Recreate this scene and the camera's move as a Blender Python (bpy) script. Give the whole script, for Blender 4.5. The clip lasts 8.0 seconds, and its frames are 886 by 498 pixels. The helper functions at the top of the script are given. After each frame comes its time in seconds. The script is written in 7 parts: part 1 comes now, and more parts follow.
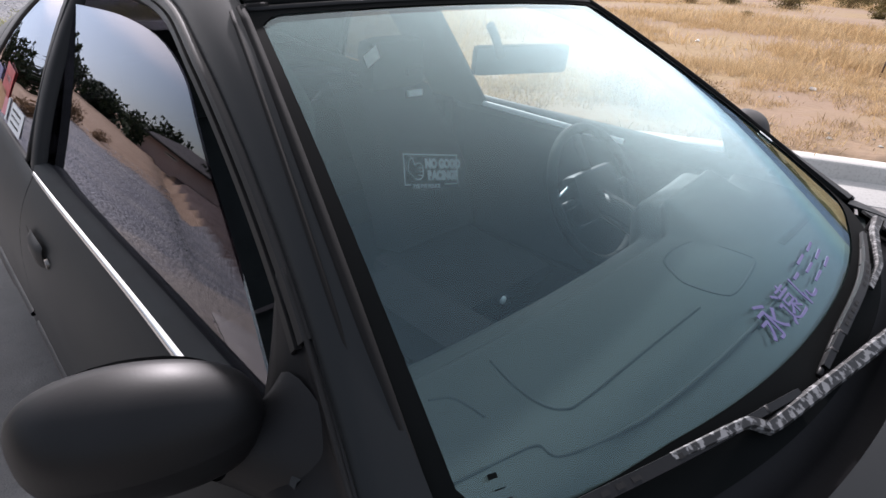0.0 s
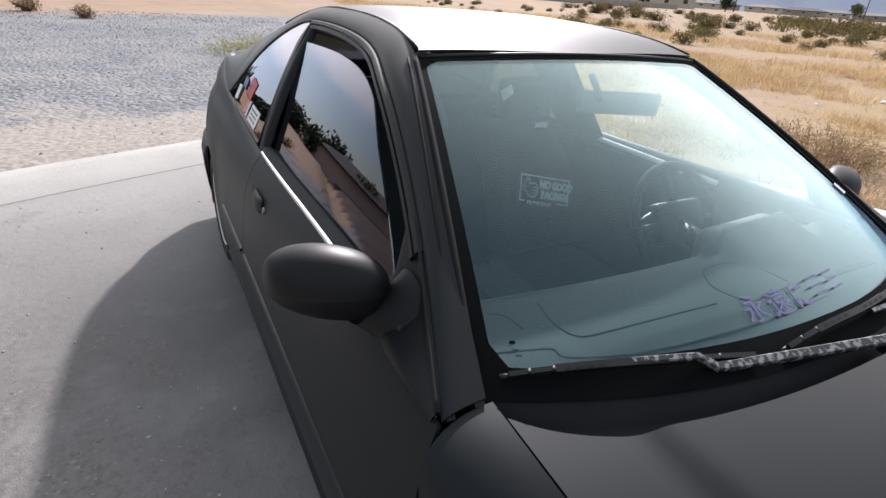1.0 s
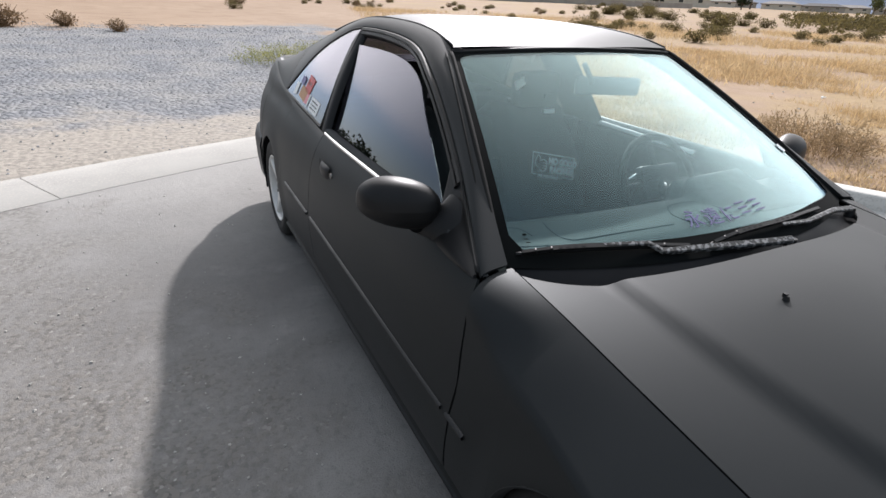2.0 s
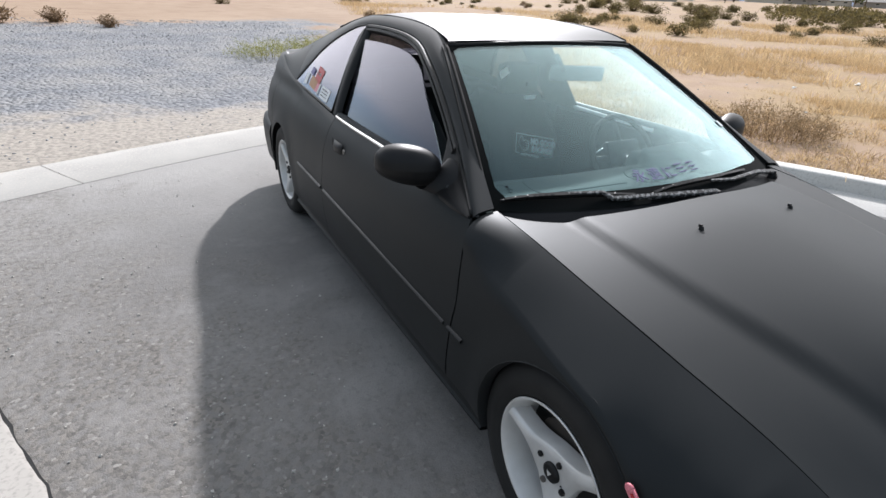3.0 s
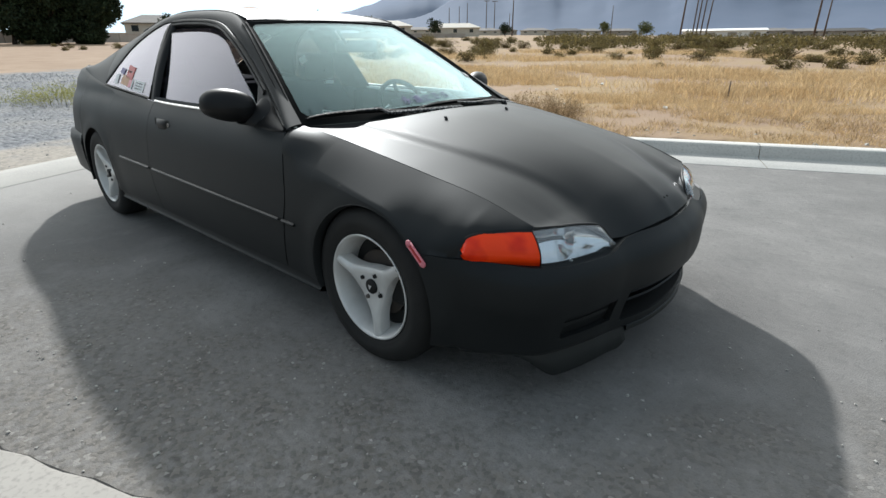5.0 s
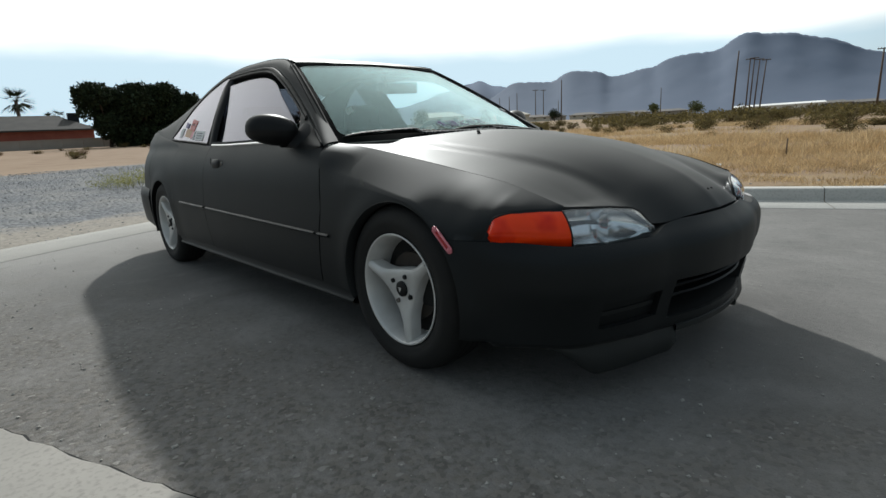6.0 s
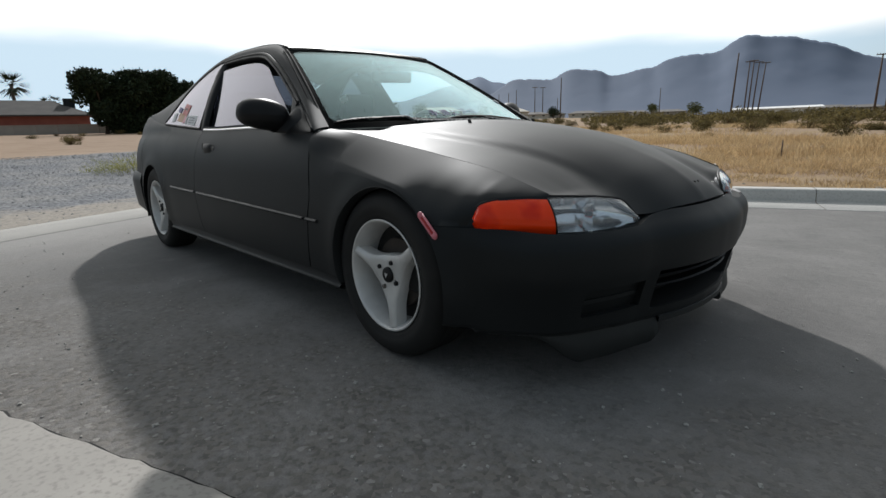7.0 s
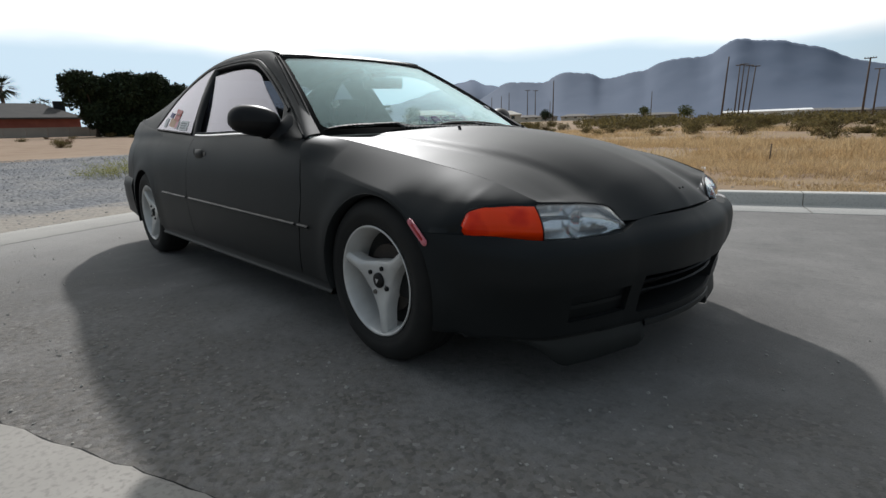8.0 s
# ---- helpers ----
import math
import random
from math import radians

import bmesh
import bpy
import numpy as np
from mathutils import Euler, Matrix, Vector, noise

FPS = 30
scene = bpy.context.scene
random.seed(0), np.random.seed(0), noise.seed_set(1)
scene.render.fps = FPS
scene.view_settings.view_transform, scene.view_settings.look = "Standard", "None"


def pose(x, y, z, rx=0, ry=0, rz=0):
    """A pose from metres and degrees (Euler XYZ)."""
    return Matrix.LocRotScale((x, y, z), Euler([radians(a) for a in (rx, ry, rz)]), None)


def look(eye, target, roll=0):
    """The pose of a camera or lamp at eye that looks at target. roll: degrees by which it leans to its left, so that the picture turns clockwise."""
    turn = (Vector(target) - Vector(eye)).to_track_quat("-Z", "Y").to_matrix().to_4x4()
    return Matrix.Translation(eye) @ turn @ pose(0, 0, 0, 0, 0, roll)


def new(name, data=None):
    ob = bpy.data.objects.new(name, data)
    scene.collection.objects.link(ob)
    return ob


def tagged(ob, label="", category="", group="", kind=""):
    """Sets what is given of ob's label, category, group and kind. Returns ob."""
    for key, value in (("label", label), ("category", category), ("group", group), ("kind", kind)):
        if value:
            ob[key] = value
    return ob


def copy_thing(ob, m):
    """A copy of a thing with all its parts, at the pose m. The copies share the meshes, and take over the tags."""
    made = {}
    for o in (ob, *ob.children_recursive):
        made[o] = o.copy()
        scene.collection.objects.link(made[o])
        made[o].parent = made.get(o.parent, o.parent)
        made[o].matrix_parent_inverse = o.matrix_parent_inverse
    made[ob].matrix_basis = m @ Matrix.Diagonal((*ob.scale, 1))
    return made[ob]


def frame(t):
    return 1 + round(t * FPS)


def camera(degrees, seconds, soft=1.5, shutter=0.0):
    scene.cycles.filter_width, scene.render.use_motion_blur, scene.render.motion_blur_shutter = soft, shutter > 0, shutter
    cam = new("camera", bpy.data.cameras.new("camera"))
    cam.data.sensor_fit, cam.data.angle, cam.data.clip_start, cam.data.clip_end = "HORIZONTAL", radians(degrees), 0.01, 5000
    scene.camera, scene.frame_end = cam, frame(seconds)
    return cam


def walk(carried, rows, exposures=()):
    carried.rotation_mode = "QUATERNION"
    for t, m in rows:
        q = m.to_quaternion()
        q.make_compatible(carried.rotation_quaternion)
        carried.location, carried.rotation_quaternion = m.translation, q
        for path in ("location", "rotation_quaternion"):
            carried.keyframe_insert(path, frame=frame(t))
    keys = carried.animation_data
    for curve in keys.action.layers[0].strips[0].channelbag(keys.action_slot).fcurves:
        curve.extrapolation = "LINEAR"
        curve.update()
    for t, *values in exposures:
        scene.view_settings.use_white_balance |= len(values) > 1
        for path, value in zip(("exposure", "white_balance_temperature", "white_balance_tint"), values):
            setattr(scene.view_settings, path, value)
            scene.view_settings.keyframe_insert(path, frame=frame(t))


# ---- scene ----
cam = camera(80.2, 8.0)
PATH = [
    (0, (-0.355, -0.85, 1.238), (-1.593, 0.408, 0.299), 2.1),
    (0.5, (-0.243, -0.941, 1.27), (-1.493, 0.319, 0.348), 2.7),
    (0.7, (-0.154, -0.962, 1.282), (-1.537, 0.181, 0.399), 2.8),
    (1, (-0.026, -1.013, 1.295), (-1.593, -0.11, 0.44), 4.1),
    (1.2, (0.045, -1.068, 1.317), (-1.613, -0.326, 0.480), 2.9),
    (1.5, (0.142, -1.134, 1.313), (-1.523, -0.379, 0.501), 3.5),
    (1.8, (0.271, -1.226, 1.300), (-1.359, -0.407, 0.480), 2.8),
    (2, (0.358, -1.273, 1.307), (-1.243, -0.421, 0.464), 2.6),
    (2.2, (0.444, -1.314, 1.312), (-1.136, -0.442, 0.451), 2.2),
    (3.3, (0.753, -1.547, 1.36), (-0.817, -0.65, 0.507), 2.7),
    (3.5, (0.822, -1.597, 1.396), (-0.635, -0.527, 0.541), 1.8),
    (3.8, (1.001, -1.671, 1.379), (-0.372, -0.441, 0.603), 1.0),
    (4, (1.103, -1.732, 1.379), (-0.269, -0.508, 0.591), 0.6),
    (4.2, (1.162, -1.766, 1.373), (-0.192, -0.535, 0.567), -0.4),
    (4.5, (1.209, -1.812, 1.291), (-0.067, -0.486, 0.51), -0.3),
    (4.7, (1.252, -1.829, 1.204), (0.032, -0.448, 0.427), 0.1),
    (5.8, (1.373, -1.793, 0.81), (-0.075, -0.488, 0.36), -3.7),
    (6, (1.382, -1.796, 0.787), (-0.079, -0.497, 0.367), -3.2),
    (6.5, (1.402, -1.787, 0.765), (-0.058, -0.489, 0.335), -2.2),
    (7, (1.409, -1.78, 0.759), (-0.04, -0.472, 0.321), -1.8),
    (7.5, (1.424, -1.776, 0.768), (-0.018, -0.462, 0.331), -1.9),
    (8, (1.432, -1.785, 0.774), (-0.001, -0.457, 0.345), -1.8),
]
EXPOSURES = [(0.0, 0.37, 6500, 21), (0.5, 0.4, 6500, 20), (1.0, 0.37, 6500, 17), (1.5, 0.14, 6500, 15), (2.0, 0.33, 6500, 14), (3.5, 0.38, 6300, 13), (4.0, 0.22, 6300, 12), (4.5, 0.4, 6300, 8), (4.8, 0.3, 6350, 7), (5.8, -0.48, 6500, 4), (6.6, -0.56, 6500, 8), (8.0, -0.56, 6500, 9)]
walk(cam, [(t, look(eye, target, roll)) for t, eye, target, roll in PATH], EXPOSURES)

# ---- world, sun, exposure ----
SUN_TO = Vector((-1.27, 0.88, 1.0)).normalized()
SUN_EL = math.asin(SUN_TO.z)
SUN_AZ = math.atan2(SUN_TO.x, SUN_TO.y)

world = bpy.data.worlds.new("sky")
scene.world = world
world.use_nodes = True
wn, wl = world.node_tree.nodes, world.node_tree.links
wn.clear()
w_out = wn.new("ShaderNodeOutputWorld")
w_bg = wn.new("ShaderNodeBackground")
w_sky = wn.new("ShaderNodeTexSky")
w_sky.sky_type = "NISHITA"
w_sky.sun_disc = False
w_sky.sun_elevation = SUN_EL
w_sky.sun_rotation = SUN_AZ
w_sky.dust_density = 0.6
w_bg.inputs["Strength"].default_value = 0.082
w_co = wn.new("ShaderNodeTexCoord")
w_map = wn.new("ShaderNodeMapping")
w_map.inputs["Scale"].default_value = (1.1, 1.1, 4.5)
w_noise = wn.new("ShaderNodeTexNoise")
w_noise.inputs["Scale"].default_value = 1.5
w_noise.inputs["Detail"].default_value = 5.0
w_noise.inputs["Roughness"].default_value = 0.5
w_sep = wn.new("ShaderNodeSeparateXYZ")
w_hi = wn.new("ShaderNodeMapRange")
w_hi.inputs["From Min"].default_value = 0.10
w_hi.inputs["From Max"].default_value = 0.23
w_add = wn.new("ShaderNodeMath")
w_add.operation = "ADD"
w_ramp = wn.new("ShaderNodeMapRange")
w_ramp.interpolation_type = "SMOOTHSTEP"
w_ramp.inputs["From Min"].default_value = 0.70
w_ramp.inputs["From Max"].default_value = 1.10
w_mix = wn.new("ShaderNodeMix")
w_mix.data_type = "RGBA"
w_mix.clamp_factor = True
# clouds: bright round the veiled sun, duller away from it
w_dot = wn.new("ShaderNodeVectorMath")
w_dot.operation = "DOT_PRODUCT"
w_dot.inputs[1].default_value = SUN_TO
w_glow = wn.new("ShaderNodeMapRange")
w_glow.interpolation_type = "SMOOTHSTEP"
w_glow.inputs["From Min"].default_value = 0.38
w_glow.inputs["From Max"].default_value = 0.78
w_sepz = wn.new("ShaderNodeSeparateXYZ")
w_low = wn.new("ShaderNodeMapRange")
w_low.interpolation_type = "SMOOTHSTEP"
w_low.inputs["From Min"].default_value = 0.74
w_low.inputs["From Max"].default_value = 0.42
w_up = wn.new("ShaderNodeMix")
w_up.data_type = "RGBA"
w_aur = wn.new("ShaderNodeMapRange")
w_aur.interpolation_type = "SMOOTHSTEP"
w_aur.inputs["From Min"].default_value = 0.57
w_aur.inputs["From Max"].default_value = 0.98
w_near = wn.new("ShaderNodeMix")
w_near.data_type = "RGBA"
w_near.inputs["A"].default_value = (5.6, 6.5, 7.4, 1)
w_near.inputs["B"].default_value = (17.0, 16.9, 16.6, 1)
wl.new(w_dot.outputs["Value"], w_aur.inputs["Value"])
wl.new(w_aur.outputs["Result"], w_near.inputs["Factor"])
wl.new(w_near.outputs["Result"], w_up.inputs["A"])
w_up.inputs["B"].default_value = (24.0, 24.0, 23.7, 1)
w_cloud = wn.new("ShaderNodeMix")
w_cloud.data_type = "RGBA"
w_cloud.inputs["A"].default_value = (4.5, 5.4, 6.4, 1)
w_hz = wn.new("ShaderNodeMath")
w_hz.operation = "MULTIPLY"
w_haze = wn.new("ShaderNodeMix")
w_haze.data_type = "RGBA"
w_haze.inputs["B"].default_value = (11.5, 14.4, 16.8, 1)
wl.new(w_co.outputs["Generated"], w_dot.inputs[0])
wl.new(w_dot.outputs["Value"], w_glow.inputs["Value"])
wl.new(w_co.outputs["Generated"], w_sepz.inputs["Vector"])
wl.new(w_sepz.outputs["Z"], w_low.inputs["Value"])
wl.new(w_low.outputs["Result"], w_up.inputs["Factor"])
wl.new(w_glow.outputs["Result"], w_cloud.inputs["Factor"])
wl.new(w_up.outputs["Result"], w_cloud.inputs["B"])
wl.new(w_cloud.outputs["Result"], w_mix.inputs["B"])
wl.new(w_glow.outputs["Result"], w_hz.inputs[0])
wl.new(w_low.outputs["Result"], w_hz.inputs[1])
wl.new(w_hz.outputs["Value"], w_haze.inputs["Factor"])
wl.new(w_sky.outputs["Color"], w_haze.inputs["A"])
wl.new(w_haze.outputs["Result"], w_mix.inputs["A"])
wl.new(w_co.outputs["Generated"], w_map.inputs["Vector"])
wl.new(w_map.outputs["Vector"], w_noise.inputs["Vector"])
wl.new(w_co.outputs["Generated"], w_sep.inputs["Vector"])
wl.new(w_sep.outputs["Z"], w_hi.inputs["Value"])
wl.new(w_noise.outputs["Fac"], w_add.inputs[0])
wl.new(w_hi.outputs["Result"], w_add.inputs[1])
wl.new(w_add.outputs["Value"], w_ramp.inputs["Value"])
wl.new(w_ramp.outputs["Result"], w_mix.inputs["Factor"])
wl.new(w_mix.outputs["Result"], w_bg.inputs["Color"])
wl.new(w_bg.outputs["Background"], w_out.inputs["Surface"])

sun_data = bpy.data.lights.new("sun", "SUN")
sun_data.energy = 4.7
sun_data.angle = radians(1.6)
sun_data.color = (1.0, 0.985, 0.985)
sun = new("sun", sun_data)
sun.matrix_world = look(SUN_TO * 60, (0, 0, 0))


# ---- materials ----
def mat_base(name):
    m = bpy.data.materials.new(name)
    m.use_nodes = True
    nt = m.node_tree
    return m, nt, nt.nodes["Principled BSDF"]


def surface(name, c1, c2, rough=0.6, metal=0.0, scale=8.0, fine=90.0, bump=0.15, c3=None, spec=0.5, rough_var=0.12, dist=0.004, island=0.0, contrast=(0.35, 0.65)):
    """Two scales of variation in colour, gloss and relief, in metres."""
    m, nt, p = mat_base(name)
    n, l = nt.nodes, nt.links
    co = n.new("ShaderNodeTexCoord")
    big = n.new("ShaderNodeTexNoise")
    big.inputs["Scale"].default_value = scale
    big.inputs["Detail"].default_value = 6
    small = n.new("ShaderNodeTexNoise")
    small.inputs["Scale"].default_value = fine
    small.inputs["Detail"].default_value = 4
    l.new(co.outputs["Object"], big.inputs["Vector"])
    l.new(co.outputs["Object"], small.inputs["Vector"])
    rmp = n.new("ShaderNodeMapRange")
    rmp.inputs["From Min"].default_value, rmp.inputs["From Max"].default_value = contrast
    l.new(big.outputs["Fac"], rmp.inputs["Value"])
    mix = n.new("ShaderNodeMix")
    mix.data_type = "RGBA"
    mix.inputs["A"].default_value = (*c1, 1)
    mix.inputs["B"].default_value = (*c2, 1)
    l.new(rmp.outputs["Result"], mix.inputs["Factor"])
    out = mix.outputs["Result"]
    if c3:
        r2 = n.new("ShaderNodeMapRange")
        r2.inputs["From Min"].default_value, r2.inputs["From Max"].default_value = 0.5, 0.68
        l.new(small.outputs["Fac"], r2.inputs["Value"])
        m2 = n.new("ShaderNodeMix")
        m2.data_type = "RGBA"
        m2.inputs["B"].default_value = (*c3, 1)
        l.new(r2.outputs["Result"], m2.inputs["Factor"])
        l.new(out, m2.inputs["A"])
        out = m2.outputs["Result"]
    if island:
        geo = n.new("ShaderNodeNewGeometry")
        hsv = n.new("ShaderNodeHueSaturation")
        rr = n.new("ShaderNodeMapRange")
        rr.inputs["To Min"].default_value, rr.inputs["To Max"].default_value = 1 - island, 1 + island
        l.new(geo.outputs["Random Per Island"], rr.inputs["Value"])
        l.new(rr.outputs["Result"], hsv.inputs["Value"])
        l.new(out, hsv.inputs["Color"])
        out = hsv.outputs["Color"]
    l.new(out, p.inputs["Base Color"])
    rv = n.new("ShaderNodeMapRange")
    rv.inputs["To Min"].default_value, rv.inputs["To Max"].default_value = max(0.02, rough - rough_var), min(1, rough + rough_var)
    l.new(big.outputs["Fac"], rv.inputs["Value"])
    l.new(rv.outputs["Result"], p.inputs["Roughness"])
    p.inputs["Metallic"].default_value = metal
    p.inputs["Specular IOR Level"].default_value = spec
    if bump:
        b = n.new("ShaderNodeBump")
        b.inputs["Strength"].default_value = bump
        b.inputs["Distance"].default_value = dist
        l.new(small.outputs["Fac"], b.inputs["Height"])
        l.new(b.outputs["Normal"], p.inputs["Normal"])
    return m


def leafy(m, share=0.4):
    """Lets light through thin leaves and blades."""
    n, l = m.node_tree.nodes, m.node_tree.links
    p = n["Principled BSDF"]
    o = n["Material Output"]
    tr = n.new("ShaderNodeBsdfTranslucent")
    l.new(p.inputs["Base Color"].links[0].from_socket, tr.inputs["Color"])
    mx = n.new("ShaderNodeMixShader")
    mx.inputs["Fac"].default_value = share
    l.new(p.outputs["BSDF"], mx.inputs[1])
    l.new(tr.outputs["BSDF"], mx.inputs[2])
    l.new(mx.outputs["Shader"], o.inputs["Surface"])
    return m


def thin_glass(name, tint, base=0.05, rough=0.0, dirt=0.0, film=(0.55, 0.58, 0.55), shine=(1, 1, 1)):
    m = bpy.data.materials.new(name)
    m.use_nodes = True
    n, l = m.node_tree.nodes, m.node_tree.links
    n.clear()
    o = n.new("ShaderNodeOutputMaterial")
    tr = n.new("ShaderNodeBsdfTransparent")
    tr.inputs["Color"].default_value = (*tint, 1)
    gl = n.new("ShaderNodeBsdfGlossy")
    gl.inputs["Roughness"].default_value = rough
    gl.inputs["Color"].default_value = (*shine, 1)
    lw = n.new("ShaderNodeLayerWeight")
    lw.inputs["Blend"].default_value = 0.5
    pw = n.new("ShaderNodeMath")
    pw.operation = "POWER"
    pw.inputs[1].default_value = 4.0
    ma = n.new("ShaderNodeMath")
    ma.operation = "MULTIPLY_ADD"
    ma.inputs[1].default_value = 0.9
    ma.inputs[2].default_value = base
    mx = n.new("ShaderNodeMixShader")
    l.new(lw.outputs["Facing"], pw.inputs[0])
    l.new(pw.outputs["Value"], ma.inputs[0])
    l.new(ma.outputs["Value"], mx.inputs["Fac"])
    l.new(tr.outputs["BSDF"], mx.inputs[1])
    l.new(gl.outputs["BSDF"], mx.inputs[2])
    last = mx
    if dirt:
        df = n.new("ShaderNodeBsdfDiffuse")
        df.inputs["Color"].default_value = (*film, 1)
        nz = n.new("ShaderNodeTexNoise")
        nz.inputs["Scale"].default_value = 5.0
        nz.inputs["Detail"].default_value = 5
        co = n.new("ShaderNodeTexCoord")
        l.new(co.outputs["Object"], nz.inputs["Vector"])
        dm = n.new("ShaderNodeMath")
        dm.operation = "MULTIPLY"
        dm.inputs[1].default_value = dirt
        l.new(nz.outputs["Fac"], dm.inputs[0])
        m2 = n.new("ShaderNodeMixShader")
        l.new(dm.outputs["Value"], m2.inputs["Fac"])
        l.new(mx.outputs["Shader"], m2.inputs[1])
        l.new(df.outputs["BSDF"], m2.inputs[2])
        last = m2
    l.new(last.outputs["Shader"], o.inputs["Surface"])
    return m


M_PAINT = surface("matte_black_paint", (0.0078, 0.0085, 0.0087), (0.0108, 0.0116, 0.0118), rough=0.55, spec=0.21, scale=3.0, fine=260, bump=0.05, dist=0.001, rough_var=0.08)
M_PAINT.node_tree.nodes["Principled BSDF"].inputs["Specular Tint"].default_value = (0.84, 0.94, 1.0, 1)
# thin dry film on the unpolished paint
M_PAINT.node_tree.nodes["Principled BSDF"].inputs["Sheen Weight"].default_value = 0.03
M_PAINT.node_tree.nodes["Principled BSDF"].inputs["Sheen Roughness"].default_value = 0.42
# satin top layer, seen only at flat angles
M_PAINT.node_tree.nodes["Principled BSDF"].inputs["Coat Weight"].default_value = 0.10
M_PAINT.node_tree.nodes["Principled BSDF"].inputs["Coat Roughness"].default_value = 0.40
M_LIP = surface("dark_green_grey_plastic", (0.006, 0.008, 0.008), (0.010, 0.012, 0.012), rough=0.6, scale=6, fine=150, bump=0.05, dist=0.001)
M_TRIM = surface("black_rubber_trim", (0.005, 0.005, 0.005), (0.010, 0.010, 0.010), rough=0.5, spec=0.3, scale=12, fine=180, bump=0.08, dist=0.001)
M_SEAL = surface("matte_rubber_seal", (0.006, 0.006, 0.006), (0.011, 0.0105, 0.010), rough=0.8, spec=0.2, scale=14, fine=160, bump=0.1, dist=0.001)
M_GROOVE = surface("dark_groove_vinyl", (0.018, 0.023, 0.022), (0.025, 0.030, 0.029), rough=0.8, scale=8, bump=0.0)
# near-black for holes, gaps and undersides: their shade is put into the colour
M_VOID = surface("black_cavity_shade", (0.003, 0.003, 0.003), (0.006, 0.006, 0.006), rough=0.85, bump=0.0)
M_PLASTIC = surface("black_satin_plastic", (0.006, 0.006, 0.0065), (0.011, 0.011, 0.0115), rough=0.47, spec=0.27, scale=9, fine=300, bump=0.06, dist=0.0008)
M_MOULD = surface("satin_moulding", (0.009, 0.009, 0.0095), (0.014, 0.014, 0.0145), rough=0.42, spec=0.36, scale=9, fine=300, bump=0.05, dist=0.0008)
M_TYRE = surface("tyre_rubber", (0.011, 0.011, 0.011), (0.019, 0.0185, 0.0175), rough=0.75, spec=0.35, scale=14, fine=120, bump=0.12, dist=0.002)
M_RIM = surface("silver_wheel_paint", (0.68, 0.675, 0.66), (0.57, 0.56, 0.54), rough=0.42, metal=0.25, scale=10, fine=90, bump=0.03, dist=0.001)
M_CHROME = surface("chrome_strip", (0.80, 0.80, 0.80), (0.7, 0.7, 0.7), rough=0.18, metal=1.0, bump=0.0, rough_var=0.08)
M_STEEL = surface("dull_steel", (0.25, 0.24, 0.23), (0.14, 0.12, 0.10), rough=0.45, metal=0.9, scale=20, bump=0.05, dist=0.001)
# disc iron darkened: the shade behind the spokes is in its colour
M_DISC = surface("shaded_disc_iron", (0.035, 0.030, 0.027), (0.055, 0.045, 0.038), rough=0.55, metal=0.5, scale=20, bump=0.05, dist=0.001)
M_DASH = surface("grey_dashboard_vinyl", (0.018, 0.026, 0.0245), (0.026, 0.034, 0.032), rough=0.62, scale=5, fine=400, bump=0.12, dist=0.001)
M_SEAT = surface("black_seat_fabric", (0.018, 0.020, 0.021), (0.030, 0.033, 0.034), rough=0.9, scale=10, fine=200, bump=0.08, dist=0.001)
M_LINER = surface("grey_headliner", (0.16, 0.165, 0.16), (0.20, 0.205, 0.2), rough=0.95, scale=5, fine=300, bump=0.1, dist=0.001)
M_WHITE = surface("white_print", (0.85, 0.86, 0.85), (0.75, 0.75, 0.75), rough=0.6, scale=30, bump=0.0)
M_PURPLE = surface("purple_vinyl", (0.15, 0.135, 0.29), (0.18, 0.16, 0.32), rough=0.5, scale=20, bump=0.0)
M_RED = surface("red_vinyl", (0.55, 0.02, 0.02), (0.45, 0.02, 0.02), rough=0.4, scale=30, bump=0.0)
M_ORANGE = surface("orange_vinyl", (0.45, 0.2, 0.05), (0.4, 0.16, 0.04), rough=0.4, scale=30, bump=0.0)
M_PINK = surface("pink_plastic", (0.72, 0.24, 0.28), (0.62, 0.17, 0.21), rough=0.4, scale=40, bump=0.0)
M_WORN = surface("worn_wiper_paint", (0.012, 0.012, 0.012), (0.21, 0.21, 0.21), rough=0.5, scale=95, fine=220, bump=0.05, dist=0.001, contrast=(0.50, 0.57))
M_MIRROR = surface("mirror_silvering", (0.85, 0.86, 0.87), (0.85, 0.86, 0.87), rough=0.02, metal=1.0, bump=0.0, rough_var=0.01)
M_REFLECT = surface("lamp_reflector", (0.97, 0.97, 0.98), (0.92, 0.93, 0.95), rough=0.12, metal=0.85, scale=28, fine=60, bump=0.08, dist=0.002)
M_FRIT = surface("black_glass_print", (0.004, 0.005, 0.005), (0.006, 0.007, 0.007), rough=0.9, spec=0.08, bump=0.0)
G_SHIELD = thin_glass("windshield_glass", (0.88, 0.966, 0.962), 0.044, rough=0.0, dirt=0.002, shine=(0.76, 0.96, 1.0))
G_TINT = thin_glass("tinted_glass", (0.40, 0.40, 0.43), 0.10, shine=(0.93, 0.92, 1.0))
G_CLEAR = thin_glass("clear_lens", (0.96, 0.98, 0.99), 0.06, dirt=0.08, film=(0.95, 0.96, 0.97))


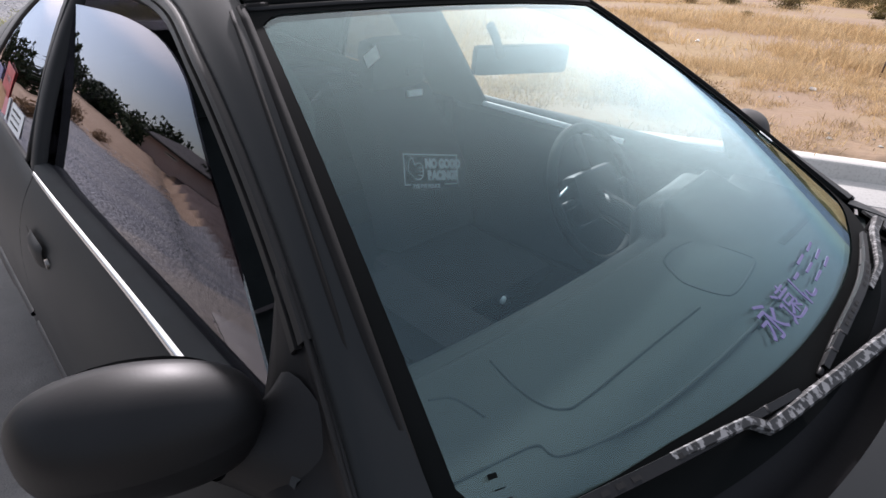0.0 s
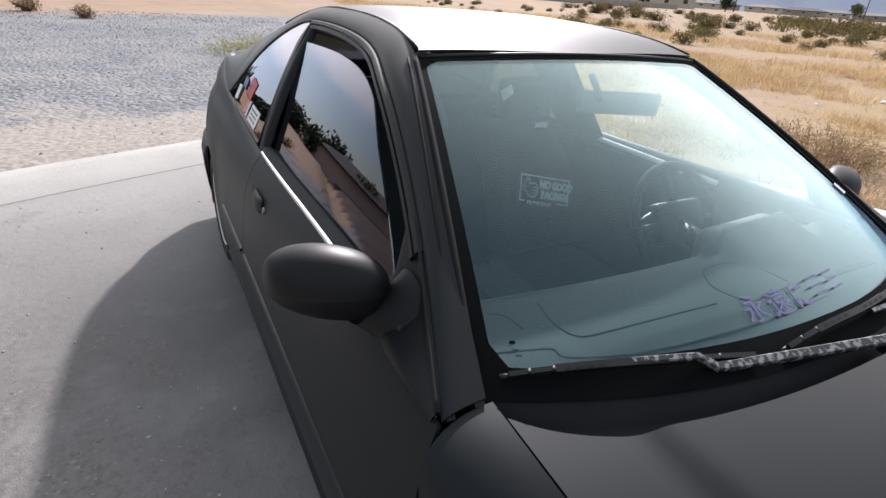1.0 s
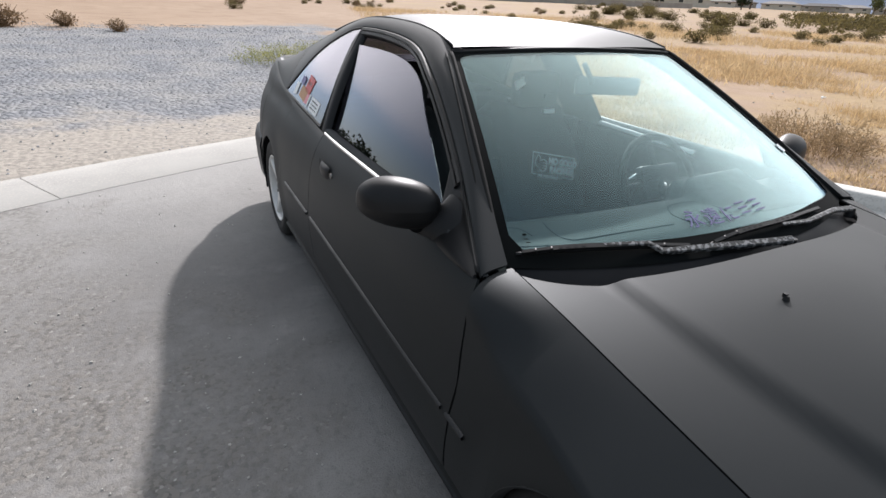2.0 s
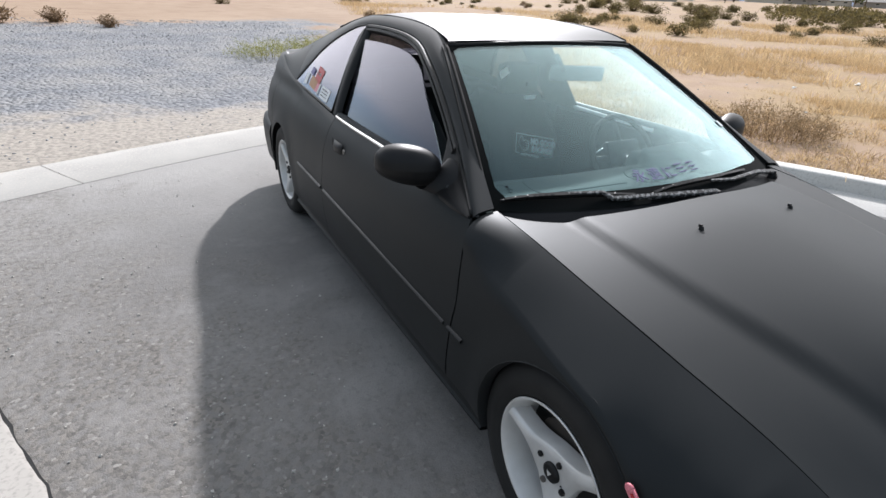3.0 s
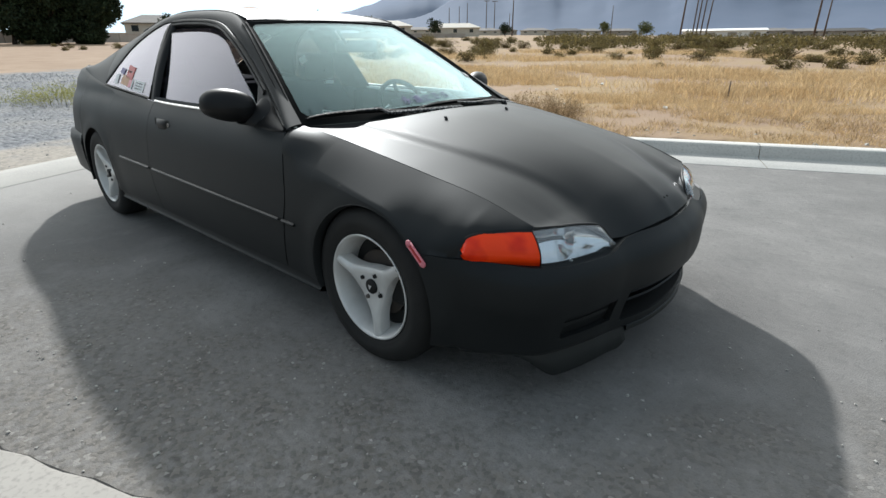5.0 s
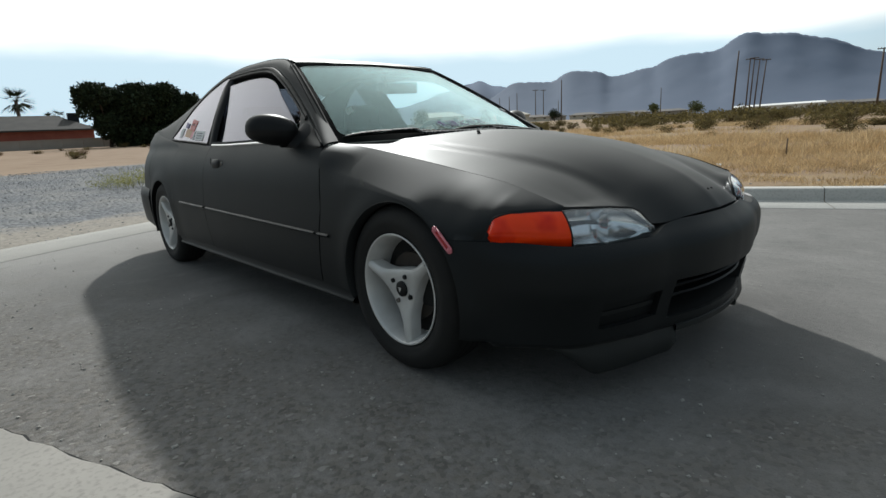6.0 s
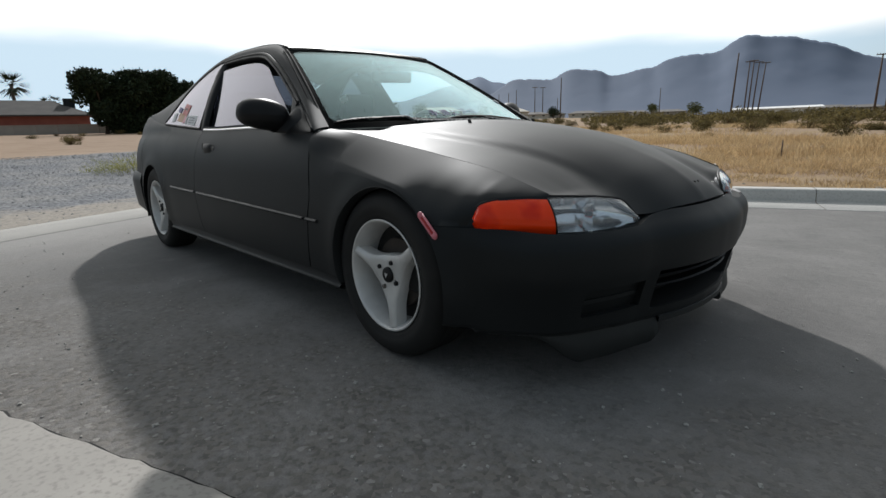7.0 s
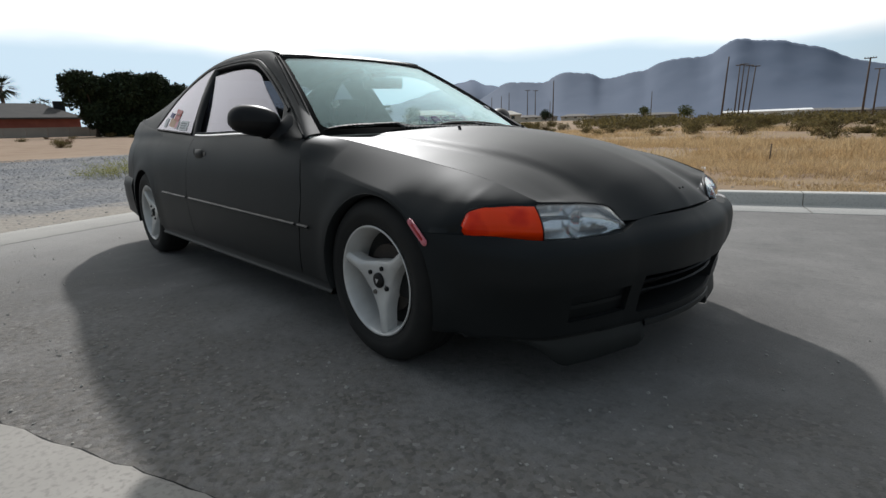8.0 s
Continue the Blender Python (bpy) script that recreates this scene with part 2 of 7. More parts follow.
def amber_material():
    m, nt, p = mat_base("amber_lens")
    n, l = nt.nodes, nt.links
    co = n.new("ShaderNodeTexCoord")
    w = n.new("ShaderNodeTexWave")
    w.wave_type, w.bands_direction = "BANDS", "Z"
    w.inputs["Scale"].default_value = 55
    w.inputs["Distortion"].default_value = 0.3
    l.new(co.outputs["Object"], w.inputs["Vector"])
    nz = n.new("ShaderNodeTexNoise")
    nz.inputs["Scale"].default_value = 11
    l.new(co.outputs["Object"], nz.inputs["Vector"])
    mx = n.new("ShaderNodeMix")
    mx.data_type = "RGBA"
    mx.inputs["A"].default_value = (0.75, 0.018, 0.002, 1)
    mx.inputs["B"].default_value = (1.0, 0.055, 0.004, 1)
    nr = n.new("ShaderNodeMapRange")
    nr.inputs["From Min"].default_value, nr.inputs["From Max"].default_value = 0.32, 0.52
    l.new(nz.outputs["Fac"], nr.inputs["Value"])
    l.new(nr.outputs["Result"], mx.inputs["Factor"])
    l.new(mx.outputs["Result"], p.inputs["Base Color"])
    p.inputs["Roughness"].default_value = 0.20
    p.inputs["Specular IOR Level"].default_value = 0.3
    p.inputs["Subsurface Weight"].default_value = 0.25
    p.inputs["Subsurface Radius"].default_value = (0.03, 0.008, 0.002)
    p.inputs["Subsurface Scale"].default_value = 0.6
    b = n.new("ShaderNodeBump")
    b.inputs["Strength"].default_value = 0.08
    b.inputs["Distance"].default_value = 0.001
    l.new(w.outputs["Fac"], b.inputs["Height"])
    l.new(b.outputs["Normal"], p.inputs["Normal"])
    return m


M_AMBER = amber_material()


# ---- mesh helpers ----
def shell(me, depth):
    """Give a sheet its thickness; the rim has corners of its own, so that the faces stay evenly shaded up to the edge."""
    V = [v.co.copy() for v in me.vertices]
    N = [v.normal.copy() for v in me.vertices]
    F = [tuple(p.vertices) for p in me.polygons]
    n = len(V)
    used = {}
    for f in F:
        for a, b in zip(f, f[1:] + f[:1]):
            used[(a, b)] = True
    verts = V + [v + m * depth for v, m in zip(V, N)]
    out = depth < 0
    faces = [f if out else tuple(reversed(f)) for f in F] + [tuple(n + i for i in (reversed(f) if out else f)) for f in F]
    twin = {}
    for a, b in used:
        if (b, a) not in used:
            for i in (a, b):
                if i not in twin:
                    twin[i] = len(verts)
                    verts += [verts[i].copy(), verts[n + i].copy()]
            q = (twin[b], twin[a], twin[a] + 1, twin[b] + 1)
            faces.append(q if out else tuple(reversed(q)))
    me.clear_geometry()
    me.from_pydata([tuple(v) for v in verts], [], faces)
    me.validate()


def link_mesh(name, verts, faces, mat, parent=None, label="", smooth=True, smooth_angle=None, solid=0.0, offset=-1.0, bevel=0.0):
    me = bpy.data.meshes.new(name)
    me.from_pydata([tuple(v) for v in verts], [], faces)
    me.validate()
    if solid:
        shell(me, solid * offset)
    me.materials.append(mat)
    if smooth:
        me.polygons.foreach_set("use_smooth", [True] * len(me.polygons))
        if smooth_angle:
            me.set_sharp_from_angle(angle=radians(smooth_angle))
    me.update()
    ob = new(name, me)
    if parent is not None:
        ob.parent = parent
    if label:
        ob["label"] = label
    if bevel:
        mb = ob.modifiers.new("edges", "BEVEL")
        mb.width, mb.segments, mb.limit_method = bevel, 2, "ANGLE"
    return ob


def part(name, bm, material, parent, label="", smooth=False, smooth_angle=None):
    me = bpy.data.meshes.new(name)
    bm.normal_update()
    bm.to_mesh(me)
    bm.free()
    me.materials.append(material)
    if smooth:
        me.polygons.foreach_set("use_smooth", [True] * len(me.polygons))
        if smooth_angle:
            me.set_sharp_from_angle(angle=radians(smooth_angle))
    ob = new(name, me)
    if parent is not None:
        ob.parent = parent
    if label:
        ob["label"] = label
    return ob


def grid(P, close=False):
    """Vertices and quads of an n x m array of points."""
    n, m = len(P), len(P[0])
    verts = [P[i][j] for i in range(n) for j in range(m)]
    faces = []
    for i in range(n - (0 if close else 1)):
        for j in range(m - 1):
            a, b = i * m + j, ((i + 1) % n) * m + j
            faces.append((a, b, b + 1, a + 1))
    return verts, faces


def patch(name, P, mat, parent=None, label="", flip=False, **kw):
    v, f = grid(P)
    if flip:
        f = [tuple(reversed(q)) for q in f]
    return link_mesh(name, v, f, mat, parent, label, **kw)


def crv(keys, n):
    """n points on a smooth line through the keys."""
    k = np.array(keys, float)
    out = []
    for t in np.linspace(0, len(k) - 1, n):
        i = min(int(t), len(k) - 2)
        f = t - i
        p0 = k[i - 1] if i > 0 else 2 * k[0] - k[1]
        p1, p2 = k[i], k[i + 1]
        p3 = k[i + 2] if i + 2 < len(k) else 2 * k[-1] - k[-2]
        out.append(0.5 * (2 * p1 + (p2 - p0) * f + (2 * p0 - 5 * p1 + 4 * p2 - p3) * f * f + (3 * p1 - p0 - 3 * p2 + p3) * f ** 3))
    return out


def fn(table):
    """A smooth function through a table of (x, value), limited to the table's ends."""
    table = sorted(table)
    xs = np.array([a for a, _ in table], float)
    ys = np.array([b for _, b in table], float)
    d = np.gradient(ys, xs)

    def f(x):
        x = min(max(x, xs[0]), xs[-1])
        i = min(int(np.searchsorted(xs, x, side="right")) - 1, len(xs) - 2)
        h = xs[i + 1] - xs[i]
        t = (x - xs[i]) / h
        return float((2 * t ** 3 - 3 * t * t + 1) * ys[i] + (t ** 3 - 2 * t * t + t) * h * d[i] + (3 * t * t - 2 * t ** 3) * ys[i + 1] + (t ** 3 - t * t) * h * d[i + 1])
    return f


def lathe(profile, segs, axis="y"):
    """Vertices and quads of a profile of (radius, along) turned round the y axis."""
    P = []
    for i in range(segs):
        a = 2 * math.pi * i / segs
        P.append([(r * math.cos(a), s, r * math.sin(a)) for r, s in profile])
    return grid(P, close=True)


def tube(points, radius, segs=8):
    """A round bar along points."""
    pts = [Vector(p) for p in points]
    P = []
    for i, p in enumerate(pts):
        d = (pts[min(i + 1, len(pts) - 1)] - pts[max(i - 1, 0)]).normalized()
        side = d.cross(Vector((0, 0, 1)))
        if side.length < 1e-3:
            side = d.cross(Vector((1, 0, 0)))
        side.normalize()
        up = side.cross(d)
        r = radius[i] if isinstance(radius, (list, tuple)) else radius
        P.append([tuple(p + (side * math.cos(2 * math.pi * k / segs) + up * math.sin(2 * math.pi * k / segs)) * r) for k in range(segs + 1)])
    v, f = grid(P)
    m = segs + 1
    f.append(tuple(range(segs)))
    f.append(tuple(reversed(range((len(pts) - 1) * m, (len(pts) - 1) * m + segs))))
    return v, f


def box(x0, x1, y0, y1, z0, z1, bev=0.0):
    bm = bmesh.new()
    bmesh.ops.create_cube(bm, size=1)
    for v in bm.verts:
        v.co = ((x0 + x1) / 2 + v.co.x * (x1 - x0), (y0 + y1) / 2 + v.co.y * (y1 - y0), (z0 + z1) / 2 + v.co.z * (z1 - z0))
    if bev:
        bmesh.ops.bevel(bm, geom=bm.edges[:], offset=bev, segments=2, affect="EDGES", profile=0.6)
    return bm


def empty(name, m, label, category, group="", kind=""):
    e = new(name)
    e.empty_display_size = 0.2
    e.matrix_world = m
    return tagged(e, label, category, group, kind)


def both(P, s):
    """Points mirrored to the side s (-1: right, 1: left)."""
    return [[(p[0], p[1] * s, p[2]) for p in row] for row in P]


def lerp(a, b, t):
    return a + (b - a) * t


def sstep(a, b, x):
    t = min(max((x - a) / (b - a), 0.0), 1.0)
    return t * t * (3 - 2 * t)


# ---- ground ----
def ground_material():
    """Pale sandy desert; a lot of grey crushed stone behind the drive; dusty strip between them."""
    m, nt, p = mat_base("desert_ground")
    n, l = nt.nodes, nt.links
    co = n.new("ShaderNodeTexCoord")

    def noise_tex(scale, detail=6, rough=0.55):
        t = n.new("ShaderNodeTexNoise")
        t.inputs["Scale"].default_value = scale
        t.inputs["Detail"].default_value = detail
        t.inputs["Roughness"].default_value = rough
        l.new(co.outputs["Object"], t.inputs["Vector"])
        return t.outputs["Fac"]

    def rng(v, a, b, c=0.0, d=1.0):
        r = n.new("ShaderNodeMapRange")
        r.inputs["From Min"].default_value, r.inputs["From Max"].default_value = a, b
        r.inputs["To Min"].default_value, r.inputs["To Max"].default_value = c, d
        l.new(v, r.inputs["Value"])
        return r.outputs["Result"]

    def mix(fac, a, b):
        x = n.new("ShaderNodeMix")
        x.data_type = "RGBA"
        l.new(fac, x.inputs["Factor"])
        for key, val in (("A", a), ("B", b)):
            if isinstance(val, tuple):
                x.inputs[key].default_value = (*val, 1)
            else:
                l.new(val, x.inputs[key])
        return x.outputs["Result"]

    def arith(op, a, b):
        x = n.new("ShaderNodeMath")
        x.operation = op
        for i, val in enumerate((a, b)):
            if isinstance(val, (int, float)):
                x.inputs[i].default_value = val
            else:
                l.new(val, x.inputs[i])
        return x.outputs["Value"]

    big, mid, fine = noise_tex(0.12), noise_tex(1.1), noise_tex(16, 4)
    sand = mix(rng(big, 0.35, 0.65), (0.298, 0.208, 0.142), (0.352, 0.254, 0.177))
    sand = mix(rng(mid, 0.45, 0.7), sand, (0.270, 0.184, 0.122))
    sand = mix(rng(fine, 0.5, 0.75, 0, 0.45), sand, (0.32, 0.24, 0.17))
    vor = n.new("ShaderNodeTexVoronoi")
    vor.inputs["Scale"].default_value = 17
    l.new(co.outputs["Object"], vor.inputs["Vector"])
    vsep = n.new("ShaderNodeSeparateColor")
    l.new(vor.outputs["Color"], vsep.inputs["Color"])
    stone = mix(vsep.outputs[0], (0.15, 0.155, 0.165), (0.25, 0.254, 0.265))
    stone = mix(rng(mid, 0.4, 0.75, 0, 0.6), stone, (0.34, 0.325, 0.295))
    dust = mix(rng(fine, 0.45, 0.6), (0.35, 0.315, 0.27), (0.27, 0.243, 0.212))
    straw = rng(noise_tex(0.35, 6, 0.65), 0.44, 0.58, 0, 0.85)
    sep = n.new("ShaderNodeSeparateXYZ")
    l.new(co.outputs["Object"], sep.inputs["Vector"])
    wob = rng(mid, 0.2, 0.8, -1.2, 1.2)
    xx = arith("ADD", sep.outputs["X"], wob)
    yy = arith("ADD", sep.outputs["Y"], wob)
    near = rng(xx, -7.0, -6.0)
    far = rng(arith("ADD", xx, arith("MULTIPLY", yy, 0.45)), -20.2, -18.8)
    right = rng(arith("ADD", yy, arith("MULTIPLY", xx, 0.25)), 0.2, -1.0)
    lot = arith("MULTIPLY", far, right)
    lot_dust = arith("MULTIPLY", lot, near)
    field = arith("MULTIPLY", straw, rng(arith("ADD", yy, arith("MULTIPLY", xx, 0.30)), 2.5, 4.0))
    sand = mix(field, sand, mix(rng(fine, 0.4, 0.65), (0.375, 0.272, 0.145), (0.27, 0.19, 0.105)))
    col = mix(lot, sand, stone)
    col = mix(lot_dust, col, dust)
    verge = arith("ADD", arith("ADD", arith("MULTIPLY", sep.outputs["X"], -0.378), arith("MULTIPLY", sep.outputs["Y"], 0.926)), 1.4967)
    col = mix(rng(verge, -1.2, -1.5), col, mix(rng(mid, 0.35, 0.65), (0.080, 0.058, 0.052), (0.125, 0.095, 0.084)))
    l.new(col, p.inputs["Base Color"])
    p.inputs["Roughness"].default_value = 0.95
    p.inputs["Specular IOR Level"].default_value = 0.15
    b = n.new("ShaderNodeBump")
    b.inputs["Strength"].default_value = 0.6
    b.inputs["Distance"].default_value = 0.03
    l.new(arith("ADD", arith("MULTIPLY", fine, 0.7), arith("MULTIPLY", arith("MULTIPLY", vor.outputs["Distance"], arith("SUBTRACT", lot, arith("MULTIPLY", lot_dust, 0.8))), -2.2)), b.inputs["Height"])
    l.new(b.outputs["Normal"], p.inputs["Normal"])
    return m


M_GROUND = ground_material()


def asphalt_material():
    """Worn asphalt: fine grain, broad pale and dark blotches, and a coarse brownish margin along the pavement."""
    m, nt, p = mat_base("weathered_asphalt")
    n, l = nt.nodes, nt.links
    co = n.new("ShaderNodeTexCoord")

    def tex(scale, detail=6, rough=0.55, warp=0.0):
        t = n.new("ShaderNodeTexNoise")
        t.inputs["Scale"].default_value = scale
        t.inputs["Detail"].default_value = detail
        t.inputs["Roughness"].default_value = rough
        t.inputs["Distortion"].default_value = warp
        l.new(co.outputs["Object"], t.inputs["Vector"])
        return t.outputs["Fac"]

    def rng(v, a, b, c=0.0, d=1.0):
        r = n.new("ShaderNodeMapRange")
        r.inputs["From Min"].default_value, r.inputs["From Max"].default_value = a, b
        r.inputs["To Min"].default_value, r.inputs["To Max"].default_value = c, d
        l.new(v, r.inputs["Value"])
        return r.outputs["Result"]

    def mix(fac, a, b):
        x = n.new("ShaderNodeMix")
        x.data_type = "RGBA"
        l.new(fac, x.inputs["Factor"])
        for key, val in (("A", a), ("B", b)):
            if isinstance(val, tuple):
                x.inputs[key].default_value = (*val, 1)
            else:
                l.new(val, x.inputs[key])
        return x.outputs["Result"]

    def arith(op, a, b):
        x = n.new("ShaderNodeMath")
        x.operation = op
        for i, val in enumerate((a, b)):
            if isinstance(val, (int, float)):
                x.inputs[i].default_value = val
            else:
                l.new(val, x.inputs[i])
        return x.outputs["Value"]

    sep = n.new("ShaderNodeSeparateXYZ")
    l.new(co.outputs["Object"], sep.inputs["Vector"])
    along = arith("ADD", arith("MULTIPLY", sep.outputs["X"], -0.378), arith("MULTIPLY", sep.outputs["Y"], 0.926))
    off = arith("ADD", along, 1.4967)
    broad, mid, fine, grain = tex(0.55, 5, 0.5, 0.6), tex(3.2, 6, 0.6), tex(26, 4), tex(170, 3)
    col = mix(rng(broad, 0.34, 0.66), (0.156, 0.150, 0.144), (0.263, 0.253, 0.242))
    col = mix(rng(mid, 0.50, 0.78, 0, 0.55), col, (0.308, 0.296, 0.280))
    col = mix(rng(mid, 0.44, 0.24, 0, 0.5), col, (0.10, 0.10, 0.098))
    col = mix(rng(fine, 0.54, 0.72, 0, 0.45), col, (0.125, 0.124, 0.120))
    col = mix(rng(grain, 0.52, 0.75, 0, 0.6), col, (0.115, 0.115, 0.112))
    pale = arith("ADD", arith("ADD", arith("MULTIPLY", sep.outputs["X"], 0.897), arith("MULTIPLY", sep.outputs["Y"], 0.441)), 4.27)
    pale = rng(arith("ADD", pale, rng(mid, 0.2, 0.8, -0.8, 0.8)), 1.9, 0.2, 0, 0.6)
    col = mix(pale, col, (0.36, 0.345, 0.325))
    # coarse margin with stones showing
    vor = n.new("ShaderNodeTexVoronoi")
    vor.inputs["Scale"].default_value = 74
    l.new(co.outputs["Object"], vor.inputs["Vector"])
    vs = n.new("ShaderNodeSeparateColor")
    l.new(vor.outputs["Color"], vs.inputs["Color"])
    stone = mix(rng(vs.outputs[0], 0.0, 1.0), (0.105, 0.097, 0.088), (0.215, 0.197, 0.174))
    stone = mix(rng(vs.outputs[1], 0.955, 0.98), stone, (0.30, 0.285, 0.26))
    margin = rng(arith("ADD", off, rng(mid, 0.2, 0.8, -0.8, 0.8)), 1.25, 0.25)
    margin = arith("MULTIPLY", margin, rng(fine, 0.36, 0.56, 0.25, 0.85))
    col = mix(margin, col, stone)
    l.new(col, p.inputs["Base Color"])
    p.inputs["Roughness"].default_value = 0.92
    p.inputs["Specular IOR Level"].default_value = 0.25
    b = n.new("ShaderNodeBump")
    b.inputs["Strength"].default_value = 0.5
    b.inputs["Distance"].default_value = 0.006
    hgt = arith("ADD", arith("ADD", grain, fine), arith("MULTIPLY", arith("MULTIPLY", vor.outputs["Distance"], margin), -0.6))
    l.new(hgt, b.inputs["Height"])
    l.new(b.outputs["Normal"], p.inputs["Normal"])
    return m


M_ASPHALT = asphalt_material()
M_SLAB = surface("worn_pavement_concrete", (0.30, 0.285, 0.26), (0.37, 0.35, 0.32), rough=0.9, scale=2.4, fine=60, bump=0.25, c3=(0.26, 0.245, 0.225), dist=0.003, spec=0.3)
M_CONCRETE = surface("pale_concrete", (0.36, 0.345, 0.32), (0.42, 0.405, 0.375), rough=0.9, scale=2.2, fine=60, bump=0.2, c3=(0.45, 0.42, 0.38), dist=0.003, spec=0.3)
M_KERB = surface("kerb_concrete", (0.50, 0.485, 0.455), (0.56, 0.545, 0.51), rough=0.9, scale=2.5, fine=60, bump=0.2, c3=(0.44, 0.425, 0.395), dist=0.003, spec=0.3)

DIR_U = np.array((0.926, 0.378))
DIR_N = np.array((-0.378, 0.926))
NEAR_0 = np.array((-0.94, -2.00))
# inner edge of the gutter pan: from the dropped drive round the rounded corner to the raised kerb
INNER = crv([(-2.75, -4.1), (-3.25, -3.1), (-3.62, -2.38), (-4.10, -1.45), (-4.60, -0.35), (-4.95, 0.55), (-5.00, 1.10), (-4.65, 1.55),
             (-3.90, 1.90), (-3.0, 2.25), (-2.2, 2.58), (-1.25, 3.00), (-0.55, 3.28), (0.31, 3.61), (0.93, 3.86), (2.0, 4.30), (6.0, 5.93), (14.0, 9.20), (40.0, 19.8)], 120)


def offset_line(line, d):
    out = []
    for i, p in enumerate(line):
        a, b = np.array(line[max(i - 1, 0)]), np.array(line[min(i + 1, len(line) - 1)])
        t = (b - a) / np.linalg.norm(b - a)
        out.append(np.array(p) + d * np.array((-t[1], t[0])) * -1 * -1)
    return out


PAN = 0.50
OUTER = [p for p in offset_line(INNER, PAN)]
if np.linalg.norm(np.array(OUTER[30]) - np.array((0, 0))) < np.linalg.norm(np.array(INNER[30])):
    OUTER = [p for p in offset_line(INNER, -PAN)]
    SIDE = -1
else:
    SIDE = 1
BACK = [p for p in offset_line(INNER, SIDE * (PAN + 0.20))]
OUT_ARR = np.array(BACK)


def raised(i):
    """How far the kerb stands up at station i of the line: dropped along the drive, raised along the street."""
    return 0.115 * sstep(38, 58, i) + 0.004


def street_gap(x, y):
    """Distance outside the street's edge (negative inside), and the station of the nearest point."""
    d = np.hypot(OUT_ARR[:, 0] - x, OUT_ARR[:, 1] - y)
    i = int(np.argmin(d))
    a, b = OUT_ARR[max(i - 1, 0)], OUT_ARR[min(i + 1, len(OUT_ARR) - 1)]
    t = (b - a)
    cross = t[0] * (y - a[1]) - t[1] * (x - a[0])
    return (d[i] if cross * SIDE > 0 else -d[i]), i


def rise(x, y):
    """The long slope of the land away from the street."""
    r = math.hypot(x, y)
    w = max(0.0, -x) / max(r, 0.1)
    return (0.008 + 0.020 * w) * min(max(r - 7.0, 0.0), 260.0)


def ground_z(x, y):
    g, i = street_gap(x, y)
    near = float(np.dot(np.array((x, y)) - NEAR_0, DIR_N))
    if near < 0.0:
        return -0.03 if near > -1.3 else 0.0 + rise(x, y)
    if g < -0.06:
        return -0.04
    z = raised(i) - 0.012
    if g > 1.0:
        z = lerp(z, 0.03, min((g - 1.0) / 6.0, 1.0) * 0.4)
    lump = noise.noise(Vector((x * 0.35, y * 0.35, 0))) * 0.03 * min(max(g, 0) / 3.0, 1.0) + noise.noise(Vector((x * 0.06, y * 0.06, 5))) * 0.12 * min(max(g, 0) / 25.0, 1.0)
    return z + rise(x, y) + lump


def build_ground():
    radii = [0.0] + list(np.arange(0.6, 13.0, 0.2)) + list(np.geomspace(13.3, 4500.0, 60))
    segs = 260
    P = []
    for r in radii:
        row = []
        for k in range(segs + 1):
            a = 2 * math.pi * (k % segs) / segs
            x, y = -1.0 + r * math.cos(a), 1.0 + r * math.sin(a)
            row.append((x, y, ground_z(x, y)))
        P.append(row)
    return tagged(patch("ground", P, M_GROUND), "pale sandy desert ground with a grey gravel lot", "ground", kind="structure")


build_ground()


def build_road():
    inner = [(p[0], p[1], 0.0) for p in INNER]
    near_end = NEAR_0 + DIR_U * 44
    near_start = NEAR_0 - DIR_U * 2.25
    loop = inner + [(near_end[0], near_end[1], 0.0), (near_start[0], near_start[1], 0.0)]
    bm = bmesh.new()
    fc = bm.faces.new([bm.verts.new(p) for p in loop])
    bmesh.ops.triangulate(bm, faces=[fc])
    bmesh.ops.recalc_face_normals(bm, faces=bm.faces[:])
    if bm.faces[:][0].normal.z < 0:
        bmesh.ops.reverse_faces(bm, faces=bm.faces[:])
    return tagged(part("road", bm, M_ASPHALT, None), "worn grey asphalt road with coarse rough patches", "road", kind="structure")


build_road()


def kerb_piece(i0, i1, parent, name):
    """One cast length of gutter pan and kerb between two stations, with small joints at its ends."""
    n = i1 - i0
    P = []
    for k in range(n * 2 + 1):
        s = i0 + k / 2
        a = min(int(s), len(INNER) - 2)
        f = s - a
        gap = 0.003 if k == 0 else (-0.003 if k == n * 2 else 0.0)
        inn = np.array(INNER[a]) * (1 - f) + np.array(INNER[a + 1]) * f
        out = np.array(BACK[a]) * (1 - f) + np.array(BACK[a + 1]) * f
        t = np.array(INNER[a + 1]) - np.array(INNER[a])
        t /= np.linalg.norm(t)
        inn, out = inn + t * gap, out + t * gap
        q = (out - inn) / np.linalg.norm(out - inn)
        h = raised(s)
        w = np.linalg.norm(out - inn)
        row = []
        for d, z in ((0.0, -0.05), (0.0, 0.002), (0.006, 0.006), (PAN - 0.05, 0.001), (PAN - 0.015, 0.004 + h * 0.06), (PAN + 0.012, h * 0.86), (PAN + 0.022, h * 0.96), (PAN + 0.036, h), (w - 0.012, h), (w, h - 0.01), (w, -0.06)):
            pt = inn + q * d
            row.append((pt[0], pt[1], z))
        P.append(row)
    return patch(name, P, M_KERB if raised(i0) > 0.08 else M_CONCRETE, parent, smooth=True, smooth_angle=40)


